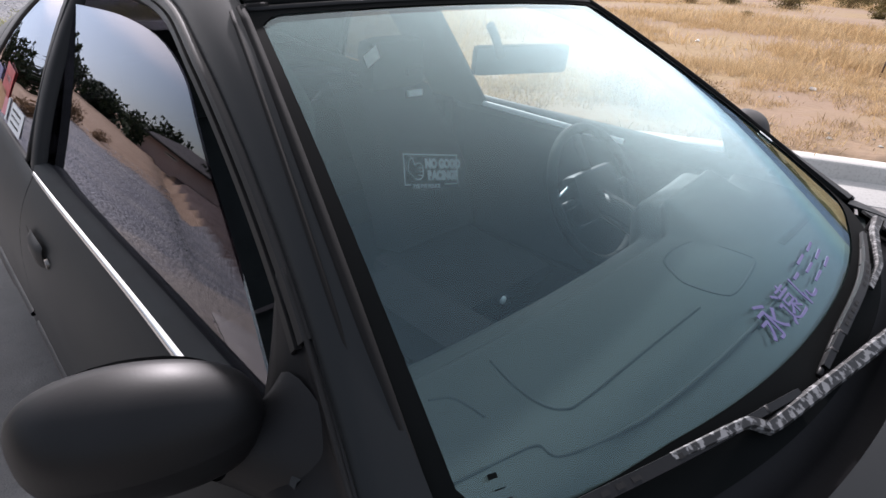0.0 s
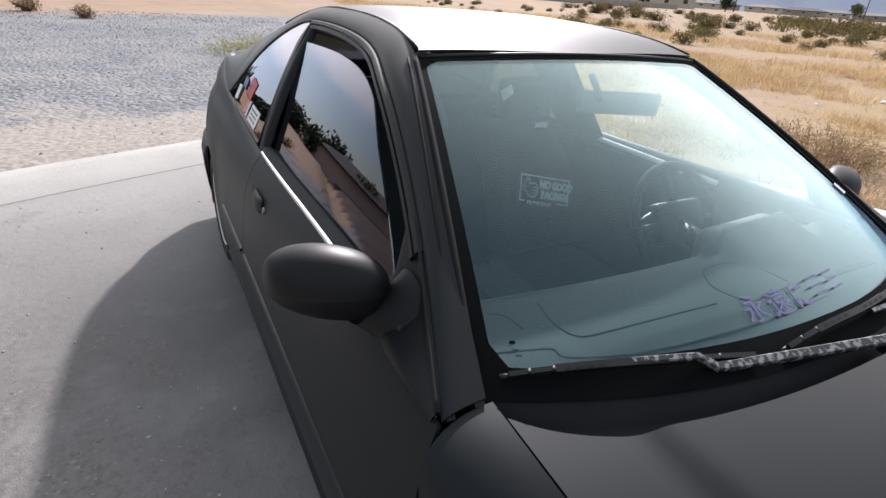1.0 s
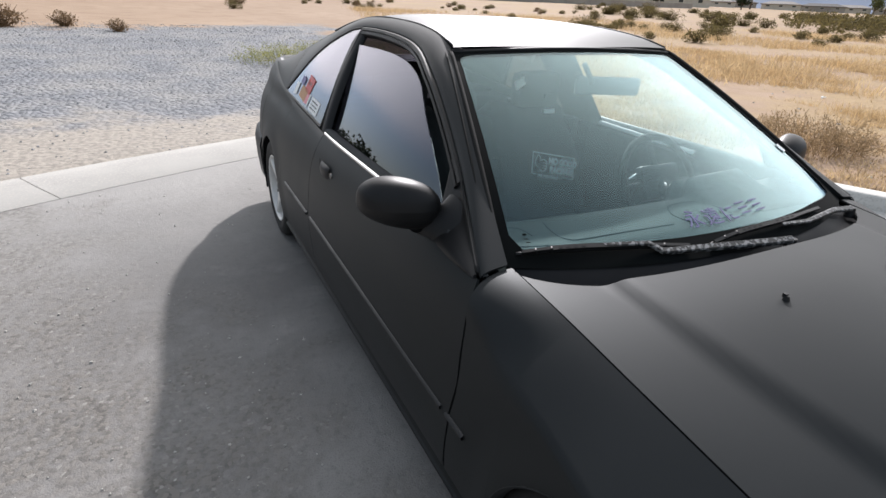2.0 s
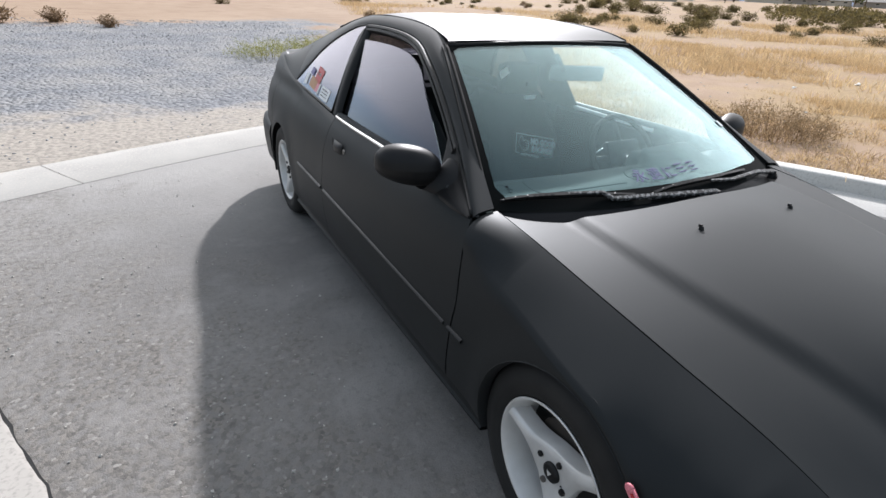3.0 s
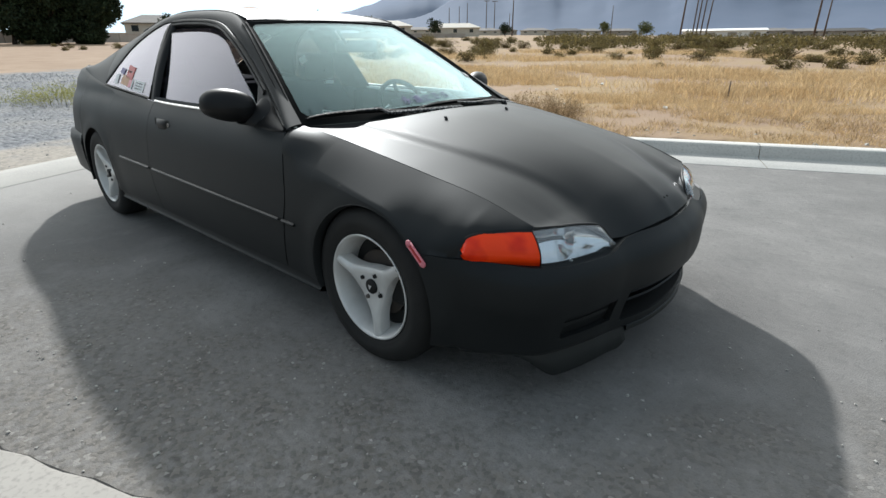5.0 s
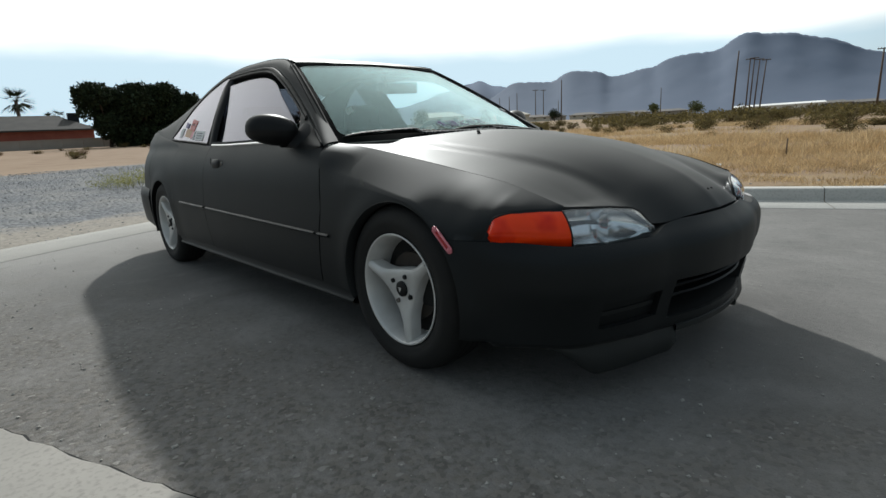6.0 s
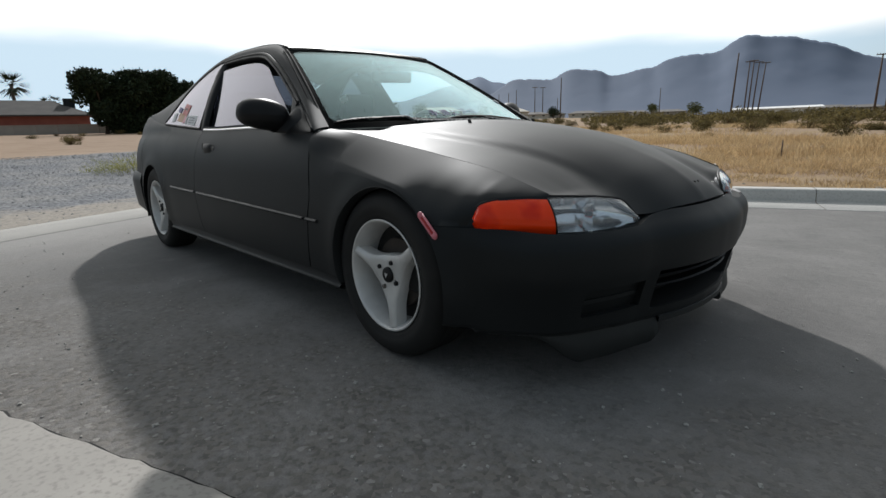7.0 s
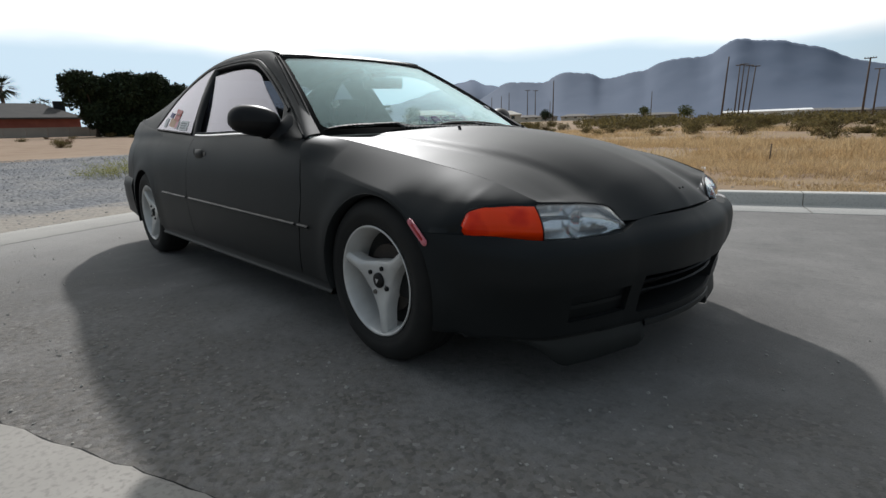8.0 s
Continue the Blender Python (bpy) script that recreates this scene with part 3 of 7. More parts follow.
def build_kerbs():
    first = link_mesh("kerb", *tube([(INNER[0][0], INNER[0][1], -0.2), (INNER[0][0], INNER[0][1], -0.15)], 0.02), M_KERB)
    tagged(first, "pale concrete kerb and gutter, dropped along the drive", "kerb", kind="structure")
    ends = (0, 16, 32, 48, 67, 86, 105, 113, 118)
    for i, j in zip(ends, ends[1:]):
        kerb_piece(i, j, first, "kerb_length")


build_kerbs()


def build_slab():
    """The concrete edge strip on the near side of the street."""
    slab = link_mesh("pavement", *tube([(-3.0, -4.6, -0.2), (-3.0, -4.6, -0.15)], 0.02), M_SLAB)
    tagged(slab, "pale concrete pavement slabs along the asphalt", "pavement", kind="structure")
    for k in range(-1, 8):
        a = NEAR_0 + DIR_U * (k * 3.0 - 1.3 + 0.006)
        b = NEAR_0 + DIR_U * (k * 3.0 + 1.7 - 0.006)
        n = 60
        P = []
        for i in range(n + 1):
            e = a + (b - a) * i / n
            jag = 0.014 * noise.noise(Vector((e[0] * 7, e[1] * 7, 3))) + 0.010 * noise.noise(Vector((e[0] * 23, e[1] * 23, 5)))
            row = []
            for d, z in ((-0.002 + jag, -0.05), (-0.004 + jag, 0.008), (0.01 + jag, 0.016), (0.5, 0.018), (1.25, 0.02), (1.26, -0.05)):
                q = e - DIR_N * d
                row.append((q[0], q[1], z))
            P.append(row)
        patch("slab", P, M_SLAB, slab, smooth=True, smooth_angle=40)
        J = []
        for i in range(n + 1):
            e = a + (b - a) * i / n
            jag = 0.014 * noise.noise(Vector((e[0] * 7, e[1] * 7, 3))) + 0.010 * noise.noise(Vector((e[0] * 23, e[1] * 23, 5)))
            wide = 0.008 + 0.012 * max(0.0, noise.noise(Vector((e[0] * 9, e[1] * 9, 11))) + 0.3)
            J.append([(q[0], q[1], z) for q, z in ((e - DIR_N * (jag + 0.004), 0.005), (e - DIR_N * (jag - wide), 0.0045))])
        patch("slab_joint", J, M_VOID, slab)


build_slab()


# ---- the car ----
CAR = empty("car", Matrix.Identity(4), "matte black two-door coupe with silver three-spoke wheels, parked on the asphalt", "car")
HUB_Z, ARCH_R, WHEELBASE, ARCH_X = 0.288, 0.304, 2.70, 0.024
base_y = fn([(0.10, 0.70), (0.19, 0.772), (0.235, 0.787), (0.30, 0.795), (0.42, 0.800), (0.46, 0.800), (0.55, 0.791), (0.63, 0.781), (0.70, 0.764), (0.76, 0.738), (0.80, 0.712), (0.86, 0.690), (0.93, 0.640)])
plan_w = fn([(-3.62, 0.74), (-3.54, 0.84), (-3.40, 0.905), (-3.20, 0.95), (-2.9, 0.982), (-2.5, 0.998), (-1.6, 1.0), (-0.5, 1.0), (0.27, 1.0)])
belt_z = fn([(-3.62, 0.925), (-3.25, 0.930), (-3.0, 0.900), (-2.56, 0.852), (-2.1, 0.820), (-1.775, 0.803), (-1.0, 0.796), (-0.75, 0.789), (-0.6, 0.781), (-0.5, 0.774)])
gap_x = fn([(0.18, -0.505), (0.31, -0.486), (0.47, -0.458), (0.535, -0.449), (0.60, -0.455), (0.66, -0.463), (0.69, -0.471), (0.735, -0.479), (0.76, -0.487), (0.785, -0.498)])
seam_z = fn([(-0.52, 0.783), (-0.3, 0.757), (-0.14, 0.731), (0.14, 0.681), (0.37, 0.634), (0.535, 0.580)])
hood_c = fn([(-0.34, 0.806), (-0.145, 0.797), (0.0, 0.779), (0.237, 0.738), (0.473, 0.678), (0.62, 0.622), (0.69, 0.575), (0.74, 0.515)])
rear_door = fn([(0.18, -1.72), (0.35, -1.77), (0.60, -1.79), (0.82, -1.785)])


def seam_y(x):
    return 0.6303 - 0.0512 * x - 0.048 * x * x


def side_y(x, z):
    y = base_y(z) * plan_w(x)
    for xc in (ARCH_X, -WHEELBASE):
        d = math.hypot(x - xc, z - HUB_Z)
        y += 0.010 * math.exp(-((d - ARCH_R) / 0.06) ** 2) if z > 0.2 else 0.0
    return y


def arch_z(x, lo):
    for xc in (ARCH_X, -WHEELBASE):
        d = abs(x - xc)
        if d < ARCH_R:
            return max(lo, HUB_Z + math.sqrt(max(ARCH_R ** 2 - d * d, 0)))
    return lo


def bez(a, c, b, n):
    return [((1 - t) ** 2 * a[0] + 2 * t * (1 - t) * c[0] + t * t * b[0], (1 - t) ** 2 * a[1] + 2 * t * (1 - t) * c[1] + t * t * b[1]) for t in np.linspace(0, 1, n)]


nose_y = fn([(0.27, 0.806), (0.34, 0.780), (0.396, 0.749), (0.432, 0.727), (0.455, 0.709), (0.50, 0.672), (0.535, 0.640)])
nose_z = fn([(0.27, 0.497), (0.37, 0.498), (0.385, 0.505), (0.392, 0.523), (0.400, 0.544), (0.414, 0.561), (0.455, 0.572), (0.535, 0.574)])
over_y = fn([(0.27, 0.745), (0.33, 0.745), (0.37, 0.741), (0.41, 0.727), (0.455, 0.687), (0.50, 0.636), (0.535, 0.593)])
over_z = fn([(0.27, 0.578), (0.33, 0.5695), (0.37, 0.564), (0.41, 0.564), (0.455, 0.573), (0.50, 0.5745), (0.535, 0.575)])


def fender_section(x):
    """Side wall, then one round shoulder up to the hood's seam; in front of the wheel it starts from the lamp's upper edge."""
    ys, zs = seam_y(x), seam_z(x)
    if x >= 0.27:
        low = [(nose_y(x), 0.495)] * 9
    else:
        lo = arch_z(x, 0.235)
        z1 = max(zs - lerp(0.098, 0.148, sstep(0.10, 0.27, x)), lo + 0.008)
        low = [(side_y(x, z), z) for z in np.linspace(lo, z1, 9)]
    a = low[-1]
    rear, nose = sstep(-0.28, -0.50, x), sstep(0.08, 0.38, x)
    wide = (a[0] - ys) * (0.50 + 0.56 * rear + 0.37 * nose)
    c = (ys + wide, zs - wide * (0.55 - 0.55 * rear - 0.23 * nose))
    if x < 0.27:
        return low[:-1] + bez(a, c, (ys, zs), 11)
    # the skin runs on over the lamp's upper edge and is cut off along it
    k, top = lerp(0.45, 0.90, sstep(0.39, 0.54, x)), (over_y(x), over_z(x))
    c2 = [(top[i] - (1 - k) ** 2 * a[i] - k * k * (ys, zs)[i]) / (2 * k * (1 - k)) for i in (0, 1)]
    f = sstep(0.265, 0.35, x)
    line = bez(a, (lerp(c[0], c2[0], f), lerp(c[1], c2[1], f)), (ys, zs), 121)
    line = [p for p in line if p[1] >= nose_z(x)]
    return low[:-1] + [line[round(j * (len(line) - 1) / 10)] for j in range(11)]


def arch_columns(xc, n=26):
    return [xc - ARCH_R * math.cos(a) for a in np.linspace(0, math.pi, n)]


def build_fender(s):
    xs = list(np.linspace(-0.505, ARCH_X - ARCH_R - 0.002, 9)) + [x for x in arch_columns(ARCH_X) if x < 0.268] + [0.27] + list(np.linspace(0.29, 0.534, 44))
    P = []
    for x in xs:
        w = min(max((ARCH_X - ARCH_R - x) / 0.22, 0), 1)
        row = []
        for y, z in fender_section(x):
            row.append((x + w * (gap_x(z) + 0.505 + 0.003), y, z))
        P.append(row)
    ob = patch("front_fender", both(P, s), M_PAINT, CAR, flip=s > 0, solid=0.006)
    lip = []
    for a in np.linspace(-0.25, math.pi - 0.62, 34):
        c, q = -ARCH_R * math.cos(a), ARCH_R * math.sin(a)
        y = side_y(ARCH_X + c, HUB_Z + q)
        lip.append([(ARCH_X + c * k, y + e, HUB_Z + q * k) for k, e in ((1.0, 0.001), (0.985, -0.004), (0.975, -0.03))])
    patch("arch_lip", both(lip, s), M_PAINT, ob, solid=0.002)
    return ob


def build_door(s):
    P = []
    for t in np.linspace(0, 1, 40):
        row = []
        for v in np.linspace(0, 1, 22):
            z = lerp(0.235, 0.79, v)
            for _ in range(3):
                x = lerp(rear_door(z) + 0.002, gap_x(z) - 0.004, t)
                z = lerp(0.235, belt_z(x) - 0.004, v)
            y = side_y(x, z)
            y += 0.0025 * (sstep(0.452, 0.446, z) - sstep(0.436, 0.430, z))
            row.append((x, y, z))
        P.append(row)
    door = patch("door", both(P, s), M_PAINT, CAR, "matte black door with its tinted window lowered a little", flip=s > 0, solid=0.008)
    inner = [[(x, 0.700, z) for z in np.linspace(0.28, 0.785, 6)] for x in np.linspace(-1.78, -0.62, 12)]
    patch("door_trim", both(inner, s), M_DASH if s < 0 else M_SEAT, door, "dark inner door panel", solid=0.01)
    return door


def trim_line(s, parent, x0, x1, n):
    P = []
    for x in np.linspace(x0, x1, n):
        z = lerp(0.438, 0.469, (x + 0.392) / (-2.23 + 0.392))
        y = side_y(x, z)
        P.append([(x, y - 0.004, z - 0.009), (x, y + 0.005, z - 0.008), (x, y + 0.009, z - 0.003), (x, y + 0.0075, z + 0.001), (x, y + 0.001, z + 0.005), (x, y - 0.004, z + 0.006)])
    return patch("side_moulding", both(P, s), M_MOULD, parent, "thin raised side moulding", smooth_angle=50)


def build_quarter(s):
    xs = list(np.linspace(-1.72, -WHEELBASE + ARCH_R + 0.002, 22)) + list(reversed(arch_columns(-WHEELBASE)))[1:] + list(np.linspace(-WHEELBASE - ARCH_R - 0.01, -3.56, 16))
    P = []
    for x in xs:
        w = min(max((x + 2.0) / 0.28, 0), 1)
        lo = arch_z(x, 0.235 if x > -2.9 else lerp(0.235, 0.52, sstep(-3.0, -3.06, x)) if x > -3.1 else 0.52)
        hi = belt_z(x)
        row = []
        for v in np.linspace(0, 1, 20):
            z = lerp(lo, hi, v)
            row.append((x + w * (rear_door(z) - 0.003 + 1.72), side_y(x, z), z))
        if x < -2.62:
            yb = side_y(x, hi)
            row.append((x, yb - 0.03, hi + 0.012))
        else:
            row.append((row[-1][0], row[-1][1] - 0.002, row[-1][2] + 0.001))
        P.append(row)
    ob = patch("rear_quarter_panel", both(P, s), M_PAINT, CAR, flip=s < 0, solid=0.006)
    return ob


def build_sill(s):
    P = []
    for x in np.linspace(-WHEELBASE + ARCH_R + 0.01, ARCH_X - ARCH_R - 0.002, 30):
        P.append([(x, 0.60, 0.176), (x, 0.765, 0.180), (x, 0.786, 0.186), (x, 0.790, 0.191), (x, 0.785, 0.196), (x, 0.779, 0.203), (x, side_y(x, 0.235) - 0.006, 0.236)])
    patch("side_sill", both(P, s), M_PAINT, CAR, flip=s < 0)


# roof line (outer) and window line (inner) of the cabin's side
A_KEYS = [(-0.496, 0.655, 0.790), (-0.815, 0.569, 0.985), (-1.160, 0.466, 1.180), (-1.42, 0.436, 1.237), (-1.90, 0.430, 1.249), (-2.20, 0.440, 1.213), (-2.45, 0.463, 1.152), (-2.80, 0.500, 1.060), (-3.25, 0.56, 0.935)]
B_KEYS = [(-0.494, 0.726, 0.773), (-0.804, 0.621, 0.940), (-1.120, 0.552, 1.116), (-1.40, 0.500, 1.190), (-1.88, 0.486, 1.205), (-2.12, 0.516, 1.162), (-2.36, 0.582, 1.052), (-2.575, 0.686, 0.866), (-3.25, 0.60, 0.932)]


def cabin_side(s):
    n = 8 * 7 + 1
    A, B = crv(A_KEYS[:8], n), crv(B_KEYS[:8], n)
    P = []
    for a, b in zip(A, B):
        row = []
        out = np.array((0.0, 0.9, 0.2)) * 0.014
        for t in np.linspace(0, 1, 8):
            row.append(tuple(a * (1 - t) + b * t + out * 4 * t * (1 - t)))
        row.append(tuple(b + np.array((0, -0.018, -0.004))))
        P.append(row)
    ob = patch("cabin_pillar", both(P, s), M_PAINT, CAR, flip=s > 0, solid=0.008)
    # broad rear pillar down to the deck
    Q = []
    for t in np.linspace(0, 1, 14):
        a = np.array(crv(A_KEYS[6:], 29)[14 + round(14 * t)])
        b = np.array((lerp(-2.565, -3.25, t), lerp(0.690, 0.60, t), lerp(0.862, 0.934, t)))
        b[1] = side_y(b[0], belt_z(b[0])) - 0.004
        b[2] = belt_z(b[0]) + 0.002
        Q.append([tuple(a * (1 - v) + b * v + np.array((0, 0.5, 0.6)) * 0.02 * 4 * v * (1 - v)) for v in np.linspace(0, 1, 8)])
    # dark backing of the joint between pillar and fender, shade put into its colour
    R = [[(lerp(-0.49, -0.62, t), y, z) for y, z in ((0.630, 0.758), (0.652, 0.756), (0.672, 0.744), (0.684, 0.715))] for t in np.linspace(0, 1, 6)]
    patch("pillar_backing", both(R, s), M_VOID, ob)
    patch("rear_pillar", both(Q, s), M_PAINT, CAR, flip=s > 0, solid=0.006)
    return ob


def side_windows(s, door):
    top = [np.array(p) for p in crv(B_KEYS[:8], 141)]
    # door glass: lowered a little on the right side, wound right down on the left
    edge = crv([(-0.745, 0, 0.79), (-0.792, 0, 0.826), (-0.882, 0, 0.890), (-0.983, 0, 0.953), (-1.052, 0, 0.994), (-1.115, 0, 1.036), (-1.19, 0, 1.084), (-1.30, 0, 1.120), (-1.436, 0, 1.137), (-1.62, 0, 1.143), (-2.01, 0, 1.138)], 61)
    P = []
    for k, p in enumerate(edge):
        u = k / 60
        a = np.array((lerp(-0.70, -1.97, u ** 1.15), 0.0, 0.775))
        b = np.array((p[0], 0.0, p[2])) if s < 0 else a + np.array((0, 0, 0.022))
        row = [a * (1 - v) + b * v for v in np.linspace(0, 1, 9)]
        P.append([(q[0], 0.693 - 0.452 * (q[2] - 0.775) - 0.06 * (q[2] - 0.95) ** 2 + 0.0018 - 0.02 * (q[0] + 1.35) ** 2, q[2]) for q in row])
    patch("door_glass", both(P, s), G_TINT, door, "dark tinted door window", solid=0.004)
    # layered black frame round the opening
    P, Q = [], []
    fr = [p for p in top if -1.90 < p[0] < -0.74]
    for i, p in enumerate(fr):
        d = fr[min(i + 1, len(fr) - 1)] - fr[max(i - 1, 0)]
        inw = np.cross(d / np.linalg.norm(d), (0, 0.90, 0.43))
        if inw[2] > 0:
            inw = -inw
        out = np.array((0, 0.90, 0.43))
        wide = 0.034
        P.append([tuple(p + inw * wide * a + out * b) for a, b in ((-0.05, 0.0), (0.0, 0.006), (0.10, 0.009), (0.36, 0.009), (0.42, 0.003), (0.50, 0.003), (0.55, 0.009), (0.82, 0.008), (0.95, 0.002), (1.0, -0.018))])
        e = p + inw * wide + out * -0.015
        k = lerp(0.22, 1.0, sstep(-0.80, -1.05, p[0]))
        Q.append([tuple(e), tuple(e + np.array((0.02, -0.05, 0.012)) * k), tuple(e + np.array((0.03, -0.12, 0.02)) * k)])
    patch("window_frame", both(P, s), M_TRIM, door, "black layered window frame", solid=0.003, smooth_angle=40)
    # black sheet added behind the glass gap, painting the dark of the interior
    patch("opening_shade", both(Q, s), M_VOID, CAR)
    # middle pillar
    P = []
    for v in np.linspace(0, 1, 14):
        a = np.array((-1.775, 0.708, 0.803)) * (1 - v) + np.array((-1.870, 0.494, 1.190)) * v
        b = np.array((-1.850, 0.704, 0.810)) * (1 - v) + np.array((-1.965, 0.498, 1.186)) * v
        bow = np.array((0, 0.016, 0)) * 4 * v * (1 - v)
        P.append([tuple(a + bow + np.array((0, -0.02, 0))), tuple(a + bow), tuple((a + b) / 2 + bow + np.array((0, 0.003, 0))), tuple(b + bow), tuple(b + bow + np.array((0, -0.02, 0)))])
    patch("middle_pillar", both(P, s), M_TRIM, CAR, "black pillar between the side windows", solid=0.003)
    # fixed rear side window
    back = [p for p in top if p[0] < -1.90]
    P = []
    for k, p in enumerate(back):
        u = k / (len(back) - 1)
        lowp = np.array((lerp(-1.855, -2.565, u), lerp(0.700, 0.688, u), lerp(0.815, 0.860, u)))
        P.append([tuple(lowp * (1 - v) + (p + np.array((0, -0.004, 0))) * v + np.array((0, 0.012, 0)) * 4 * v * (1 - v) * (1 - u)) for v in np.linspace(0, 1, 9)])
    qg = patch("quarter_glass", both(P, s), G_TINT, CAR, "tinted fixed rear side window", solid=0.004)
    rubber = [tuple(np.array(P[0][j]) + np.array((0, 0.004, 0))) for j in range(9)] + [tuple(np.array(r[-1]) + np.array((0, 0.004, 0))) for r in P[1:]] + [tuple(np.array(r[0]) + np.array((0, 0.004, 0))) for r in reversed(P[:-1])]
    v, f = tube([(p[0], p[1] * s, p[2]) for p in rubber], 0.006, 6)
    link_mesh("window_seal", v, f, M_TRIM, qg)
    # bright strip along the belt
    P = []
    for x in np.linspace(-1.775, -0.80, 24):
        z = belt_z(x)
        y = side_y(x, z)
        P.append([(x, y - 0.012, z - 0.004), (x, y + 0.003, z - 0.003), (x, y + 0.004, z + 0.005), (x, y - 0.001, z + 0.010), (x, y - 0.016, z + 0.011)])
    patch("belt_strip", both(P, s), M_CHROME, door, "bright chrome belt strip")
    # rubber sweep behind it
    P = [[(x, side_y(x, belt_z(x)) - 0.008, belt_z(x) + 0.006), (x, side_y(x, belt_z(x)) - 0.016, belt_z(x) + 0.020), (x, side_y(x, belt_z(x)) - 0.03, belt_z(x) + 0.012)] for x in np.linspace(-1.775, -0.79, 24)]
    patch("glass_sweep", both(P, s), M_TRIM, door, solid=0.003)
    # black sail plate that carries the mirror
    edge = [p for p in top if -0.835 < p[0] < -0.498]
    up = [edge[round(k * (len(edge) - 1) / 20)] + np.array((0.001, 0, -0.001)) for k in range(21)]
    lo = crv([(-0.502, 0, 0.768), (-0.556, 0, 0.764), (-0.635, 0, 0.765), (-0.715, 0, 0.774), (-0.780, 0, 0.808), (-0.818, 0, 0.895), (-0.834, 0, 0.945)], 21)
    P = []
    for a, b in zip(lo, up):
        row = []
        for v in np.linspace(0, 1, 10):
            q = a * (1 - v) + b * v
            flat = 0.697 - 0.458 * (q[2] - 0.775)
            y = lerp(side_y(q[0], q[2]) + 0.001, flat, sstep(0.768, 0.835, q[2])) + 0.008 * min(1.0, 6 * v * (1 - v)) - 0.001
            y = lerp(y, b[1] + 0.005, sstep(0.55, 1.0, v))
            row.append((q[0], y, q[2]))
        P.append(row)
    # black tube drawn as the dark groove between plate and pillar
    v, f = tube([(p[0], (p[1] + 0.006) * s, p[2]) for p in up], 0.0032, 6)
    link_mesh("plate_groove", v, f, M_VOID, door)
    patch("sail_plate", both(P, s), M_PLASTIC, door, "smooth black plate carrying the mirror", flip=s < 0, solid=0.010)


def build_mirror(s, door):
    """Rounded shell with a flat glass facing back, on a short foot."""
    P = []
    cx, cy, cz = -0.802, 0.790, 0.846
    n, m = 30, 25
    for i in range(n + 1):
        u = -math.pi / 2 + math.pi * i / n
        row = []
        for j in range(m):
            w = 2 * math.pi * j / (m - 1)
            cu, su = math.cos(u), math.sin(u)
            ex = np.sign(math.cos(w)) * abs(math.cos(w)) ** 0.85 * abs(cu) ** 0.72
            ez = np.sign(math.sin(w)) * abs(math.sin(w)) ** 0.85 * abs(cu) ** 0.72
            y = su * 0.099
            taper = 1.0 - 0.10 * (-su)
            x = ex * (0.072 if ex > 0 else 0.042) * taper
            z = ez * (0.070 * taper if ez > 0 else 0.060 * (1.0 - 0.22 * su))
            row.append((cx + x - 0.28 * y, cy + y, cz + z + 0.06 * y))
        P.append(row)
    shell = patch("mirror_housing", both(P, s), M_PLASTIC, door, "rounded black door mirror", flip=s < 0)
    bm = bmesh.new()
    ring = []
    for k in range(28):
        a = 2 * math.pi * k / 28
        y = math.cos(a) * 0.088
        z = math.sin(a) * 0.052
        ring.append(bm.verts.new((cx - 0.0435 - 0.28 * y, (cy + y) * s, cz + z + 0.06 * y)))
    bm.faces.new(ring)
    part("mirror_glass", bm, M_MIRROR, shell, "silvered mirror glass")
    c0, c1 = np.array((-0.782, 0.752, 0.802)), np.array((-0.672, 0.680, 0.798))
    long0, long1 = np.array((0.034, -0.006, -0.014)), np.array((0.088, 0.012, -0.070))
    wide0, wide1 = np.array((0.010, -0.012, 0.024)), np.array((0.028, -0.014, 0.030))
    P = []
    for t in np.linspace(0, 1, 15):
        e = t ** 2.2
        P.append([tuple(c0 * (1 - t) + c1 * t + (long0 * (1 - e) + long1 * e) * math.cos(a) + (wide0 * (1 - e) + wide1 * e) * math.sin(a)) for a in np.linspace(0, 2 * math.pi, 25)])
    v, f = grid(both(P, s))
    link_mesh("mirror_foot", v, f, M_PLASTIC, shell)


def build_handle(s, door):
    x0, z0 = -1.655, 0.705
    P = []
    for t in np.linspace(0, 1, 9):
        x = x0 + t * 0.115
        y = side_y(x, z0)
        d = 0.010 * math.sin(math.pi * t) ** 0.5
        P.append([(x, y + 0.001, z0 - 0.028), (x, y + 0.004 + d, z0 - 0.018), (x, y + 0.006 + d, z0), (x, y + 0.003 + d, z0 + 0.018), (x, y - 0.001, z0 + 0.026)])
    h = patch("door_handle", both(P, s), M_PLASTIC, door, "black pull handle")
    P = []
    for t in np.linspace(0, 1, 9):
        x = x0 - 0.03 + t * 0.03
        y = side_y(x, z0)
        P.append([(x, y + 0.0015, z0 - 0.030 * math.sin(math.pi * t) ** 0.6 - 0.001), (x, y + 0.0025, z0), (x, y + 0.0015, z0 + 0.030 * math.sin(math.pi * t) ** 0.6 + 0.001)])
    # no hollow here: a black patch on the skin paints the recess's shade
    patch("handle_recess_shade", both(P, s), M_VOID, h)
    cap = bmesh.new()
    bmesh.ops.create_cone(cap, cap_ends=True, segments=16, radius1=0.011, radius2=0.010, depth=0.006, matrix=pose(x0 + 0.135, (side_y(x0, z0) + 0.002) * s, z0, 90))
    part("key_lock", cap, M_STEEL, h, smooth=True, smooth_angle=40)


def roof_z(x, y):
    c = fn_roof_c(x)
    e = fn_roof_e(x)
    return lerp(c, e, (abs(y) / roof_half(x)) ** 3.6)


